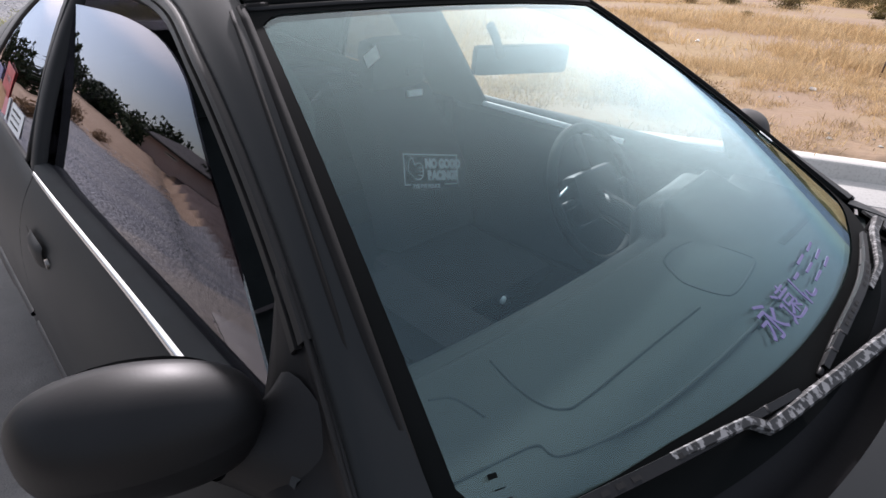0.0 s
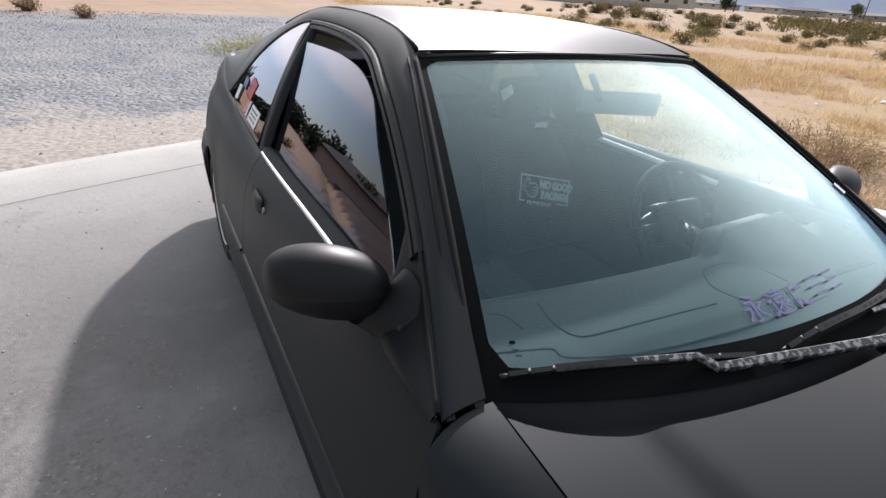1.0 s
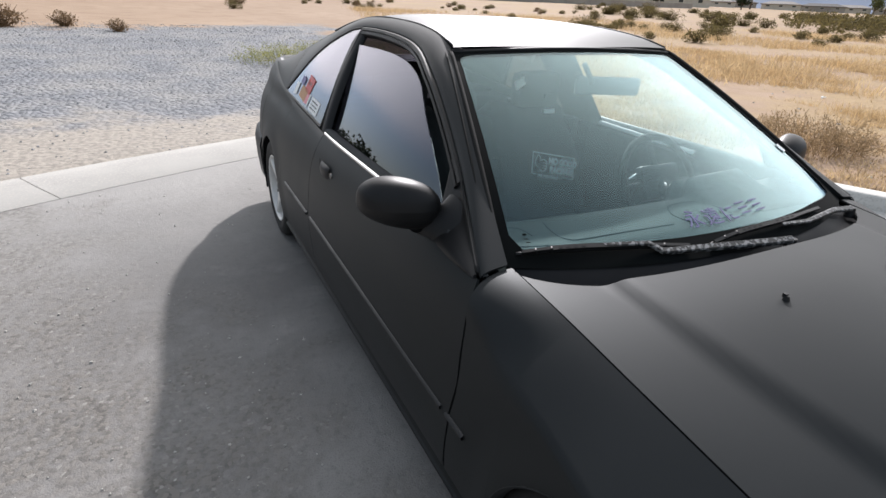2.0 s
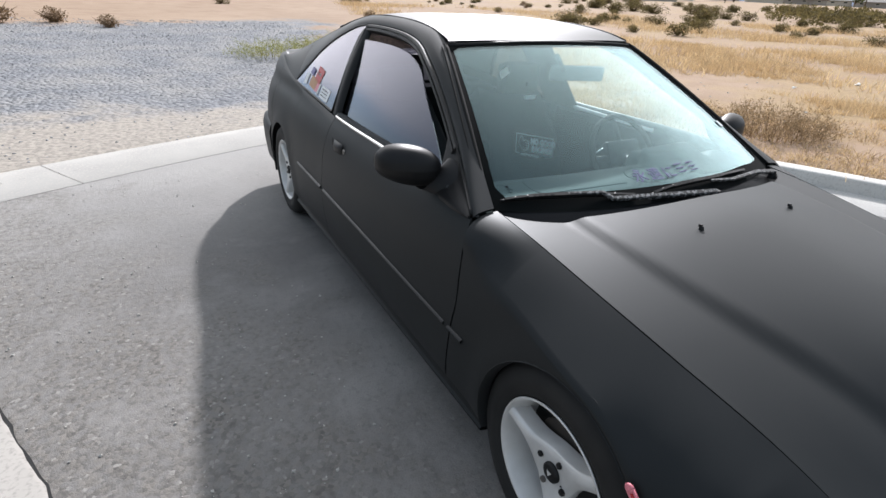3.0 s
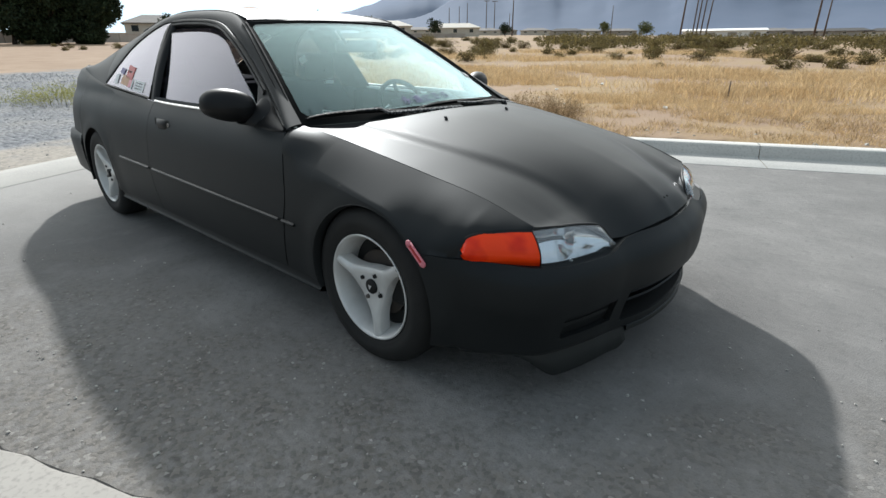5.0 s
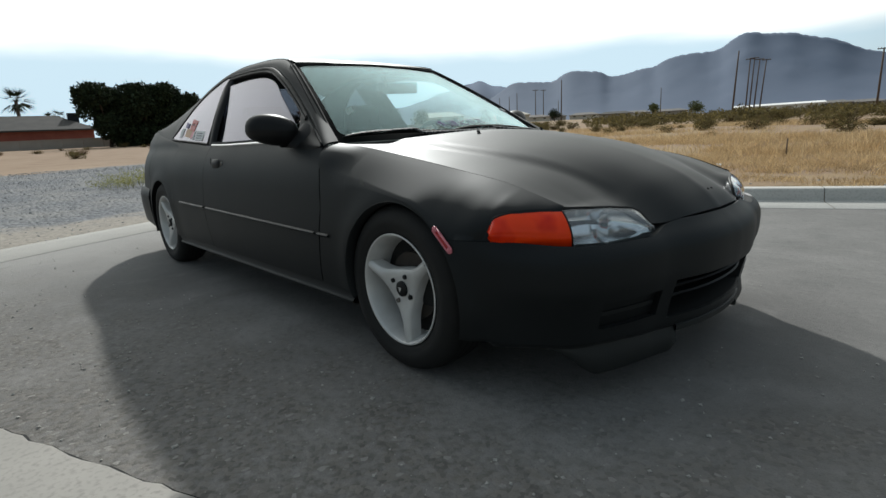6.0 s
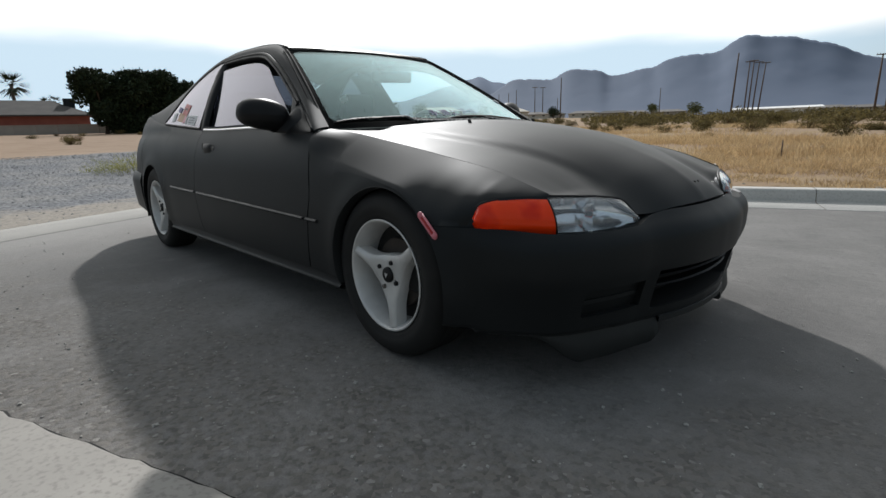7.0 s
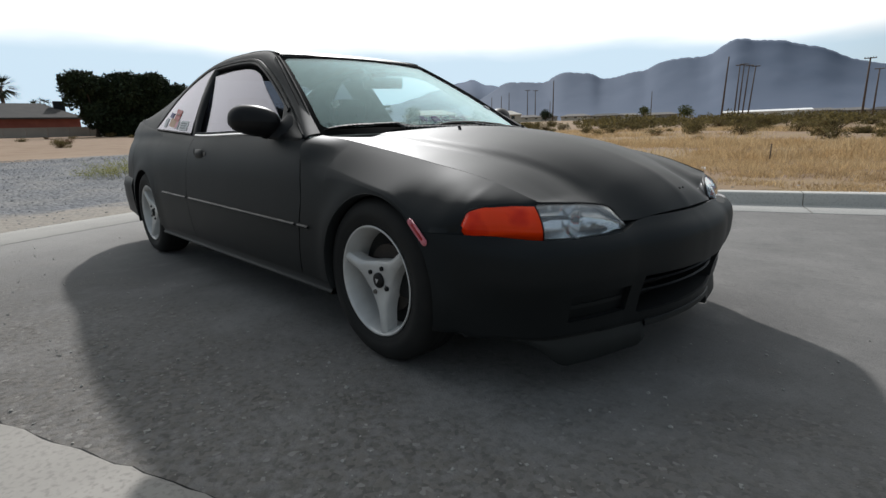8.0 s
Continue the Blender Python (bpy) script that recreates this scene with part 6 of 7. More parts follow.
build_wiper([(-0.318, 0.088, 0.803), (-0.391, -0.292, 0.806), gl(-0.505, 0.030, 0.024), gl(-0.67, 0.038, 0.020)], [gl(-0.965, 0.022, 0.008), gl(-0.83, 0.032, 0.008), gl(-0.60, 0.034, 0.008), gl(-0.326, 0.018, 0.008)])
build_wiper([(-0.424, 0.570, 0.786), (-0.416, 0.449, 0.800), (-0.380, 0.262, 0.806), gl(0.20, 0.020, 0.020)], [gl(-0.231, 0.013, 0.008), gl(-0.05, 0.030, 0.008), gl(0.25, 0.034, 0.008), gl(0.60, 0.026, 0.008)])
build_bumper()
build_tag()
build_wells()
build_under()
build_rear()
build_interior()

first_wheel = build_wheel()
first_wheel["label"] = "silver three-spoke wheel with a black tyre"
first_wheel.matrix_basis = pose(0, -0.688, HUB_Z)
for x, y, turn in ((-WHEELBASE, -0.680, 0), (0, 0.688, 180), (-WHEELBASE, 0.680, 180)):
    copy_thing(first_wheel, pose(x, y, HUB_Z, 0, 30 if x < -1 else 0, turn))


# ---- plants and the land around ----
M_STRAW = surface("dry_straw_grass", (0.48, 0.335, 0.175), (0.55, 0.415, 0.245), rough=0.9, scale=0.8, fine=30, bump=0.0, island=0.3, spec=0.2)
M_SHRUB = surface("olive_shrub_leaves", (0.150, 0.118, 0.048), (0.100, 0.084, 0.036), rough=0.85, scale=1.5, fine=20, bump=0.0, island=0.45, spec=0.2)
M_BROWN = surface("dead_brush", (0.19, 0.125, 0.07), (0.14, 0.09, 0.05), rough=0.9, scale=2, fine=20, bump=0.0, island=0.4, spec=0.2)
M_WEED = surface("yellow_green_weed", (0.23, 0.25, 0.075), (0.33, 0.31, 0.11), rough=0.85, scale=2, fine=20, bump=0.0, island=0.4, spec=0.2)
M_STRAW, M_SHRUB, M_BROWN, M_WEED = leafy(M_STRAW), leafy(M_SHRUB), leafy(M_BROWN, 0.3), leafy(M_WEED)
M_TAN = leafy(surface("dry_tan_brush", (0.36, 0.26, 0.15), (0.27, 0.19, 0.11), rough=0.9, scale=2, fine=20, bump=0.0, island=0.35, spec=0.2), 0.35)
M_TREE = surface("dark_tree_foliage", (0.022, 0.035, 0.016), (0.035, 0.05, 0.022), rough=0.8, scale=0.8, fine=12, bump=0.0, island=0.5, spec=0.25)
M_PALE_TREE = surface("pale_green_foliage", (0.10, 0.12, 0.05), (0.15, 0.16, 0.06), rough=0.8, scale=0.8, fine=12, bump=0.0, island=0.4, spec=0.2)
M_BARK = surface("grey_brown_bark", (0.12, 0.085, 0.06), (0.07, 0.05, 0.035), rough=0.9, scale=8, fine=40, bump=0.5, dist=0.02)
M_STONE = surface("grey_crushed_stone", (0.19, 0.192, 0.20), (0.29, 0.29, 0.295), rough=0.9, scale=3, fine=60, bump=0.2, island=0.25, spec=0.3)
M_POLE = surface("weathered_pole_wood", (0.075, 0.05, 0.038), (0.11, 0.08, 0.06), rough=0.9, scale=2, fine=30, bump=0.2)
# distance haze is put into the rock's colour as blue-grey
M_ROCK = surface("haze_blue_mountain_rock", (0.118, 0.152, 0.215), (0.138, 0.170, 0.232), rough=0.95, scale=0.003, fine=0.012, bump=0.0, spec=0.1)
M_ROOF = surface("grey_brown_shingles", (0.16, 0.145, 0.13), (0.21, 0.19, 0.175), rough=0.9, scale=1, fine=12, bump=0.3, dist=0.03)
M_ROOF_DARK = surface("dark_shingles", (0.05, 0.046, 0.043), (0.075, 0.069, 0.063), rough=0.9, scale=1, fine=12, bump=0.3, dist=0.03)
M_BRICK = surface("dark_red_stucco", (0.25, 0.07, 0.05), (0.31, 0.10, 0.07), rough=0.9, scale=1, fine=15, bump=0.2)
M_STUCCO = surface("pinkish_stucco", (0.50, 0.36, 0.31), (0.56, 0.43, 0.37), rough=0.9, scale=1, fine=15, bump=0.2)
M_CREAM = surface("cream_stucco", (0.58, 0.53, 0.45), (0.64, 0.59, 0.52), rough=0.9, scale=1, fine=15, bump=0.2)
M_BLOCK = surface("grey_block_wall", (0.33, 0.30, 0.27), (0.40, 0.365, 0.33), rough=0.95, scale=0.5, fine=6, bump=0.3)
M_PANE = surface("dark_window_pane", (0.02, 0.025, 0.03), (0.03, 0.035, 0.04), rough=0.1, bump=0.0)
M_LITTER = surface("white_litter", (0.88, 0.87, 0.85), (0.82, 0.81, 0.79), rough=0.7, bump=0.0)

rnd = random.Random(7)


def leaf_cloud(blobs, count, size, mat, name, parent, label="", flat=0.6, base=None):
    """Many small leaf sprays in the shells of several blobs (x, y, z, rx, ry, rz)."""
    verts, faces = [], []
    vol = [b[3] * b[4] * b[5] for b in blobs]
    for _ in range(count):
        b = rnd.choices(blobs, vol)[0]
        d = Vector((rnd.gauss(0, 1), rnd.gauss(0, 1), rnd.gauss(0, 1))).normalized()
        k = 1.0 - abs(rnd.gauss(0, 0.22))
        k *= 0.82 + 0.30 * noise.noise(Vector((d.x * 2.3 + b[0], d.y * 2.3 + b[1], d.z * 2.3)))
        c = Vector((b[0] + d.x * b[3] * k, b[1] + d.y * b[4] * k, b[2] + d.z * b[5] * k))
        if base is not None and c.z < base:
            c.z = base + rnd.random() * 0.1
        u = (Vector((rnd.gauss(0, 1), rnd.gauss(0, 1), rnd.gauss(0, 1))) + d * 0.6).normalized()
        w = u.cross(Vector((rnd.gauss(0, 1), rnd.gauss(0, 1), rnd.gauss(0, 1)))).normalized()
        s = size * rnd.uniform(0.6, 1.4)
        i = len(verts)
        verts += [tuple(c - w * s * flat * 0.5), tuple(c + u * s * 0.55 - w * s * flat * 0.15), tuple(c + u * s), tuple(c + u * s * 0.4 + w * s * flat * 0.5)]
        faces += [(i, i + 1, i + 2, i + 3)]
    return link_mesh(name, verts, faces, mat, parent, label, smooth=False)


def branch_mesh(name, paths, mat, parent, segs=6):
    verts, faces = [], []
    for pts, radii in paths:
        v, f = tube(pts, radii, segs)
        o = len(verts)
        verts += v
        faces += [tuple(q + o for q in g) for g in f]
    return link_mesh(name, verts, faces, mat, parent)


def make_shrub(name, mat, count, size, label, category, group, r=0.6, h=0.9, upright=False):
    root = empty(name, Matrix.Identity(4), label, category, group)
    paths = []
    for k in range(11):
        a = rnd.uniform(0, 2 * math.pi)
        q = r * rnd.uniform(0.3, 0.85)
        top = (q * math.cos(a), q * math.sin(a), h * rnd.uniform(0.55, 0.95))
        mid = (top[0] * 0.45, top[1] * 0.45, top[2] * 0.5)
        paths.append(([(0, 0, -0.05), mid, top], [0.018 * r / 0.6, 0.011 * r / 0.6, 0.004]))
    branch_mesh("stem", paths, M_BROWN, root, 5)
    blobs = []
    for k in range(9):
        a = rnd.uniform(0, 2 * math.pi)
        q = r * rnd.uniform(0.0, 0.62)
        s = r * rnd.uniform(0.30, 0.52)
        blobs.append((q * math.cos(a), q * math.sin(a), h * rnd.uniform(0.18, 0.68), s, s, s * 0.75))
    leaf_cloud(blobs, count, size, mat, "foliage", root, base=0.02)
    return root


SHRUBS = [make_shrub("desert_shrub", M_SHRUB, 900, 0.085, "olive green creosote shrub on the sand", "shrub", "desert shrubs", r, h) for r, h in ((0.85, 0.62), (1.0, 0.60), (0.75, 0.50))]
DEADS = [make_shrub("dead_brush", M_BROWN, 800, 0.08, "dry brown brush on the sand", "brush", "dead brush", r, h) for r, h in ((0.7, 0.75), (0.8, 0.5))]
_used = set()


def plant(proto, x, y, k=1.0, turn=None):
    turn = rnd.uniform(0, 360) if turn is None else turn
    m = pose(x, y, ground_z(x, y) - 0.02, 0, 0, turn)
    if proto.name not in _used:
        _used.add(proto.name)
        ob = proto
        ob.scale = (k, k, k * rnd.uniform(0.85, 1.1))
        ob.matrix_basis = m @ Matrix.Diagonal((*ob.scale, 1))
        return ob
    ob = copy_thing(proto, m)
    ob.scale = (k, k, k * rnd.uniform(0.85, 1.1))
    return ob


for x, y, k in ((-18.1, -4.7, 1.0), (-18.5, -3.4, 0.7), (-17.3, -2.1, 0.6), (-18.4, -6.0, 0.7), (-24, 8.0, 0.6)):
    plant(DEADS[0] if k > 0.8 else DEADS[1], x, y, k)
for x, y, k in ((-36, 3.2, 0.9), (-31.2, 2.6, 1.0), (-51, 19.2, 1.1), (-40.5, 21, 1.0), (-42.7, 24.9, 0.9), (-36.3, 31.3, 1.2), (-27.8, 27.0, 1.0), (-38, 48, 1.4),
                (-11, 29.6, 1.3), (-6.4, 18.2, 0.55), (-6.7, 23.4, 1.2), (-4.1, 26.8, 1.6), (-1.5, 20.8, 1.2), (-28.5, 24.5, 1.2), (-22.6, 21.8, 1.0), (-15.2, 19.3, 0.5), (-33.8, 19.4, 0.8), (-28.6, 18.1, 0.7), (-2.6, 19.0, 1.1), (-9.0, 24.5, 1.3), (-45, 10, 0.7), (-40, 14, 0.6)):
    plant(rnd.choice(SHRUBS), x, y, k * 0.7)
# the belt of shrubs across the middle distance
for k in range(160):
    az = radians(rnd.uniform(-6, 50))
    d = rnd.uniform(30, 100) if rnd.random() < 0.75 else rnd.uniform(24, 36)
    x, y = 1.4 - d * math.sin(az), -1.8 + d * math.cos(az)
    plant(rnd.choice(SHRUBS), x, y, rnd.uniform(0.7, 1.6) * (0.65 if d < 40 else 1.1))
blobs = []
for k in range(260):
    az = radians(rnd.uniform(-16, 34))
    d = rnd.uniform(46, 84)
    x, y = 1.4 - d * math.sin(az), -1.8 + d * math.cos(az)
    r = rnd.uniform(0.5, 1.3)
    blobs.append((x, y, ground_z(x, y) + r * 0.35, r, r, r * rnd.uniform(0.5, 0.75)))
    blobs.append((x + rnd.uniform(-1, 1), y + rnd.uniform(-1, 1), ground_z(x, y) + r * 0.3, r * 0.7, r * 0.7, r * 0.45))
tagged(leaf_cloud(blobs, 34000, 0.22, M_SHRUB, "far_brush", None, flat=0.8), "olive desert brush in a broken belt across the plain", "brush", kind="stuff")
for k in range(40):
    az = radians(rnd.uniform(50, 88))
    d = rnd.uniform(38, 58)
    x, y = 1.4 - d * math.sin(az), -1.8 + d * math.cos(az)
    plant(rnd.choice(SHRUBS + DEADS), x, y, rnd.uniform(0.3, 0.7))


def blades(clumps, mat, name, label, h0, h1, per, spread, lean=0.5, width=0.006):
    verts, faces = [], []
    for x, y, k in clumps:
        z = ground_z(x, y) - 0.01
        for _ in range(per):
            a = rnd.uniform(0, 2 * math.pi)
            q = abs(rnd.gauss(0, spread)) * k
            bx, by = x + q * math.cos(a), y + q * math.sin(a)
            h = rnd.uniform(h0, h1) * k
            le = rnd.uniform(0, lean) * h
            b2 = a + rnd.uniform(-0.8, 0.8)
            tx, ty = bx + le * math.cos(b2), by + le * math.sin(b2)
            mx, my = bx + le * 0.35 * math.cos(b2), by + le * 0.35 * math.sin(b2)
            w = width * rnd.uniform(0.7, 1.6)
            c = rnd.uniform(0, math.pi)
            wx, wy = w * math.cos(c), w * math.sin(c)
            i = len(verts)
            verts += [(bx - wx, by - wy, z), (bx + wx, by + wy, z), (mx + wx * 0.8, my + wy * 0.8, z + h * 0.6), (mx - wx * 0.8, my - wy * 0.8, z + h * 0.6), (tx, ty, z + h)]
            faces += [(i, i + 1, i + 2, i + 3), (i + 3, i + 2, i + 4)]
    return tagged(link_mesh(name, verts, faces, mat, None, smooth=False), label, "grass", kind="stuff")


def grass_field():
    near, far = [], []
    tries = 0
    while len(near) < 6500 and tries < 90000:
        tries += 1
        d = 1.0 + 13.0 * rnd.random() ** 1.3
        s = rnd.uniform(-9, 8)
        x = -1.2 + s * DIR_U[0] + d * DIR_N[0]
        y = 3.9 + s * DIR_U[1] + d * DIR_N[1]
        g, _ = street_gap(x, y)
        if g < 0.12:
            continue
        n = 1.2 * noise.noise(Vector((x * 0.33, y * 0.45, 2))) + 0.7 * noise.noise(Vector((x * 1.1, y * 1.1, 9)))
        edge = 0.34 if g < 1.1 else 0.0
        if n + edge > 0.08 + rnd.uniform(-0.12, 0.18):
            near.append((x, y, rnd.uniform(0.55, 1.2) * (0.8 + 0.6 * noise.noise(Vector((x * 0.9, y * 1.3, 5))))))
    while len(far) < 5200 and tries < 160000:
        tries += 1
        az = radians(rnd.uniform(-12, 75))
        d = rnd.uniform(11, 40)
        x, y = 1.4 - d * math.sin(az), -1.8 + d * math.cos(az)
        if street_gap(x, y)[0] < 1 or (x < -6 and y + 0.25 * x < 1.5):
            continue
        if noise.noise(Vector((x * 0.16, y * 0.22, 4))) > rnd.uniform(-0.15, 0.3):
            far.append((x, y, rnd.uniform(0.7, 1.5)))
    # low stubble and dead stalks on the strip of sand behind the kerb
    low, dead = [], []
    while len(low) < 2600:
        s, d = rnd.uniform(-6, 9), 0.15 + 3.2 * rnd.random() ** 1.4
        x, y = -1.2 + s * DIR_U[0] + d * DIR_N[0], 3.3 + s * DIR_U[1] + d * DIR_N[1]
        if street_gap(x, y)[0] < 0.06:
            continue
        if noise.noise(Vector((x * 0.9, y * 1.4, 7))) + 0.5 * noise.noise(Vector((x * 3.1, y * 3.1, 3))) > rnd.uniform(-0.25, 0.25):
            (low if rnd.random() < 0.72 else dead).append((x, y, rnd.uniform(0.5, 1.4)))
    blades(low, M_STRAW, "dry_grass", "short dry stubble along the kerb", 0.015, 0.075, 13, 0.10, lean=1.8, width=0.0026)
    blades(dead, M_TAN, "dry_grass", "dead brown stalks along the kerb", 0.02, 0.10, 9, 0.08, lean=1.6, width=0.0028)
    blades(near, M_STRAW, "dry_grass", "dry straw-coloured grass tufts beyond the kerb", 0.04, 0.19, 18, 0.12, lean=1.3, width=0.0026)
    blades(far, M_STRAW, "dry_grass", "dry straw-coloured grass over the desert lot", 0.06, 0.22, 14, 0.30, lean=1.3, width=0.006)


grass_field()


def tall_brush(cx, cy, r, h, count, mat, label):
    """Loose upright dry stalks with small seed sprays."""
    root = empty("tall_brush", pose(cx, cy, ground_z(cx, cy)), label, "brush")
    paths, blobs = [], []
    for k in range(count):
        a, q = rnd.uniform(0, 2 * math.pi), r * math.sqrt(rnd.random())
        x, y = q * math.cos(a), q * math.sin(a)
        hh = h * rnd.uniform(0.35, 1.0) * (1.1 - 0.5 * q / r)
        lx, ly = rnd.gauss(0, 0.22) * h + 0.3 * x, rnd.gauss(0, 0.22) * h + 0.3 * y
        paths.append(([(x, y, -0.03), (x + lx * 0.4, y + ly * 0.4, hh * 0.5), (x + lx, y + ly, hh)], [0.003, 0.0024, 0.0012]))
        blobs.append((x + lx * 0.8, y + ly * 0.8, hh * 0.62, 0.09, 0.09, hh * 0.40))
    branch_mesh("stalk", paths, mat, root, 4)
    leaf_cloud(blobs, count * 30, 0.034, mat, "foliage", root, flat=0.35)
    return root


tall_brush(-2.75, 4.60, 0.50, 0.46, 150, M_TAN, "dry brown roadside brush behind the kerb")
tall_brush(-10.9, 1.1, 0.85, 0.50, 150, M_WEED, "yellow-green weeds at the edge of the gravel")
tall_brush(-11.6, 2.6, 0.85, 0.58, 150, M_WEED, "tall yellow-green weeds at the edge of the gravel")


def stones(name, label, spots, mat):
    verts, faces = [], []
    for x, y, z, s in spots:
        sq = rnd.uniform(0.45, 0.9)
        R = Euler((rnd.uniform(0, 6), rnd.uniform(0, 6), rnd.uniform(0, 6))).to_matrix()
        i = len(verts)
        for v in ((1, 0, 0), (0, 1, 0), (-1, 0, 0), (0, -1, 0), (0, 0, 1), (0, 0, -1)):
            q = R @ Vector(v)
            verts.append((x + q.x * s * rnd.uniform(0.7, 1.2), y + q.y * s * rnd.uniform(0.7, 1.2), z + q.z * s * sq))
        for a, b in ((0, 1), (1, 2), (2, 3), (3, 0)):
            faces += [(i + a, i + b, i + 4), (i + b, i + a, i + 5)]
    return tagged(link_mesh(name, verts, faces, mat, None, smooth=False), label, "stones", kind="stuff")


def scatter_stones():
    spots = []
    while len(spots) < 9000:
        x, y = rnd.uniform(-20, -4.6), rnd.uniform(-9, 3.2)
        g, _ = street_gap(x, y)
        if g < 0.05 or y + 0.25 * x > 0.4:
            continue
        if x > -7 and rnd.random() < 0.35:
            continue
        spots.append((x, y, ground_z(x, y), (0.006 + 0.015 * rnd.random() ** 2) * (1.0 + 0.05 * max(0, -x - 6))))
    stones("gravel", "grey crushed stones of the gravel lot", spots, M_STONE)
    spots = []
    while len(spots) < 1700:
        u, v = rnd.uniform(-3.2, 5), abs(rnd.gauss(0, 0.9))
        p = NEAR_0 + DIR_U * u + DIR_N * v
        if -0.9 < p[1] < 0.9 and p[0] > -3.6 and p[0] < 0.7:
            continue
        if p[0] < -4.2:
            continue
        spots.append((p[0], p[1], 0.002, 0.0015 + 0.0075 * rnd.random() ** 4))
    stones("road_grit", "loose pale grit on the asphalt", spots, M_CONCRETE)
    spots = []
    while len(spots) < 500:
        x, y = rnd.uniform(-9, 6), rnd.uniform(3.9, 12)
        if street_gap(x, y)[0] < 0.1:
            continue
        spots.append((x, y, ground_z(x, y), 0.008 + 0.03 * rnd.random() ** 3))
    stones("desert_pebbles", "small pale pebbles on the sand", spots, M_CONCRETE)


scatter_stones()


def at(az, d, dz=0.0):
    a = radians(az)
    x, y = 1.4 - d * math.sin(a), -1.8 + d * math.cos(a)
    return x, y, ground_z(x, y) + dz


def stake(az, d):
    x, y, z = at(az, d)
    v, f = tube([(x, y, z - 0.1), (x + 0.01, y, z + 0.32)], 0.012, 6)
    tagged(link_mesh("wooden_stake", v, f, M_BARK), "short weathered wooden stake in the dry grass", "stake")


stake(15.2, 11)
for az, d in ((20.5, 9.2), (31, 12), (26.5, 13.5)):
    x, y, z = at(az, d)
    bm = bmesh.new()
    bmesh.ops.create_icosphere(bm, subdivisions=1, radius=0.045, matrix=Matrix.Translation((x, y, z + 0.02)) @ Matrix.Diagonal((1, 0.7, 0.5, 1)))
    for q in bm.verts:
        q.co += Vector((rnd.gauss(0, 0.015), rnd.gauss(0, 0.015), rnd.gauss(0, 0.01)))
    tagged(part("litter", bm, M_LITTER, None), "crumpled white scrap of litter on the sand", "litter")


# ---- distance ----
def build_tree(az, d, h, w, mat, label, count=17000, clear=0.0):
    x, y, z = at(az, d)
    root = empty("tree", pose(x, y, z), label, "tree")
    paths = [([(0, 0, -0.2), (0.1, 0.05, h * 0.3), (0, 0, h * 0.62)], [w * 0.05, w * 0.04, w * 0.02])]
    blobs = []
    for k in range(12):
        a = rnd.uniform(0, 2 * math.pi)
        q = w * 0.5 * rnd.uniform(0.1, 0.62)
        zz = h * rnd.uniform((0.25 if count < 3000 else 0.10) + clear, 0.80)
        s = w * rnd.uniform(0.20, 0.30)
        c = (q * math.cos(a), q * math.sin(a), zz)
        blobs.append((*c, s, s, s * 0.85))
        paths.append(([(0, 0, h * 0.22), (c[0] * 0.5, c[1] * 0.5, zz * 0.7), c], [w * 0.02, w * 0.014, w * 0.006]))
    branch_mesh("trunk", paths, M_BARK, root, 6)
    leaf_cloud(blobs, count, (0.085 if count < 3000 else 0.052) * w, mat, "crown", root, base=clear * h + 0.05, flat=0.8)
    return root


build_tree(79.4, 61, 7.3, 5.4, M_TREE, "broad dark green tree with foliage to the ground")
build_tree(76.6, 62, 7.4, 5.6, M_TREE, "dense dark green tree beside its twin")
build_tree(73.7, 62, 7.3, 5.2, M_TREE, "dark green tree at the end of the row")
build_tree(78.0, 63.5, 6.8, 5.6, M_TREE, "dark green tree behind the others")
build_tree(75.1, 63.0, 6.6, 5.6, M_TREE, "dark green tree filling the row")
for az, d, h, w in ((68, 95, 3.5, 4), (63, 100, 4, 5), (55, 100, 4.5, 4), (50, 120, 4, 5), (43, 150, 4.5, 5), (26.5, 235, 5, 6), (22.5, 240, 5, 7), (36, 170, 4, 5), (58.5, 104, 3, 4)):
    build_tree(az, d, h, w, M_PALE_TREE if rnd.random() < 0.6 else M_TREE, "small garden tree among the houses", 900, 0.12)


def build_palm(az, d, h, r):
    x, y, z = at(az, d)
    root = empty("palm_tree", pose(x, y, z), "fan palm with a ragged crown above the roofs", "palm")
    branch_mesh("trunk", [([(0, 0, -0.2), (0.1, 0, h * 0.5), (0, 0, h)], [0.28, 0.22, 0.2])], M_BARK, root, 8)
    verts, faces = [], []
    for k in range(34):
        a = rnd.uniform(0, 2 * math.pi)
        el = rnd.uniform(-0.7, 1.2)
        d0 = Vector((math.cos(a) * math.cos(el), math.sin(a) * math.cos(el), math.sin(el)))
        sd = d0.cross(Vector((0, 0, 1))).normalized()
        for q in range(9):
            t = (q - 4) / 4
            tip = Vector((0, 0, h)) + (d0 * (1 - 0.15 * abs(t)) + sd * t * 0.45) * r + Vector((0, 0, -0.25 * r * rnd.random()))
            b0 = Vector((0, 0, h)) + d0 * r * 0.35
            i = len(verts)
            verts += [tuple(b0 - sd * 0.04 * r), tuple(b0 + sd * 0.04 * r), tuple(tip)]
            faces.append((i, i + 1, i + 2))
    link_mesh("crown", verts, faces, M_TREE, root, smooth=False)


build_palm(85.6, 92, 6.0, 2.4)
build_palm(88.2, 95, 5.6, 2.4)
build_palm(82.9, 98, 4.2, 1.3)
build_palm(83.6, 100, 4.0, 1.2)
build_palm(52.5, 105, 3.2, 1.6)


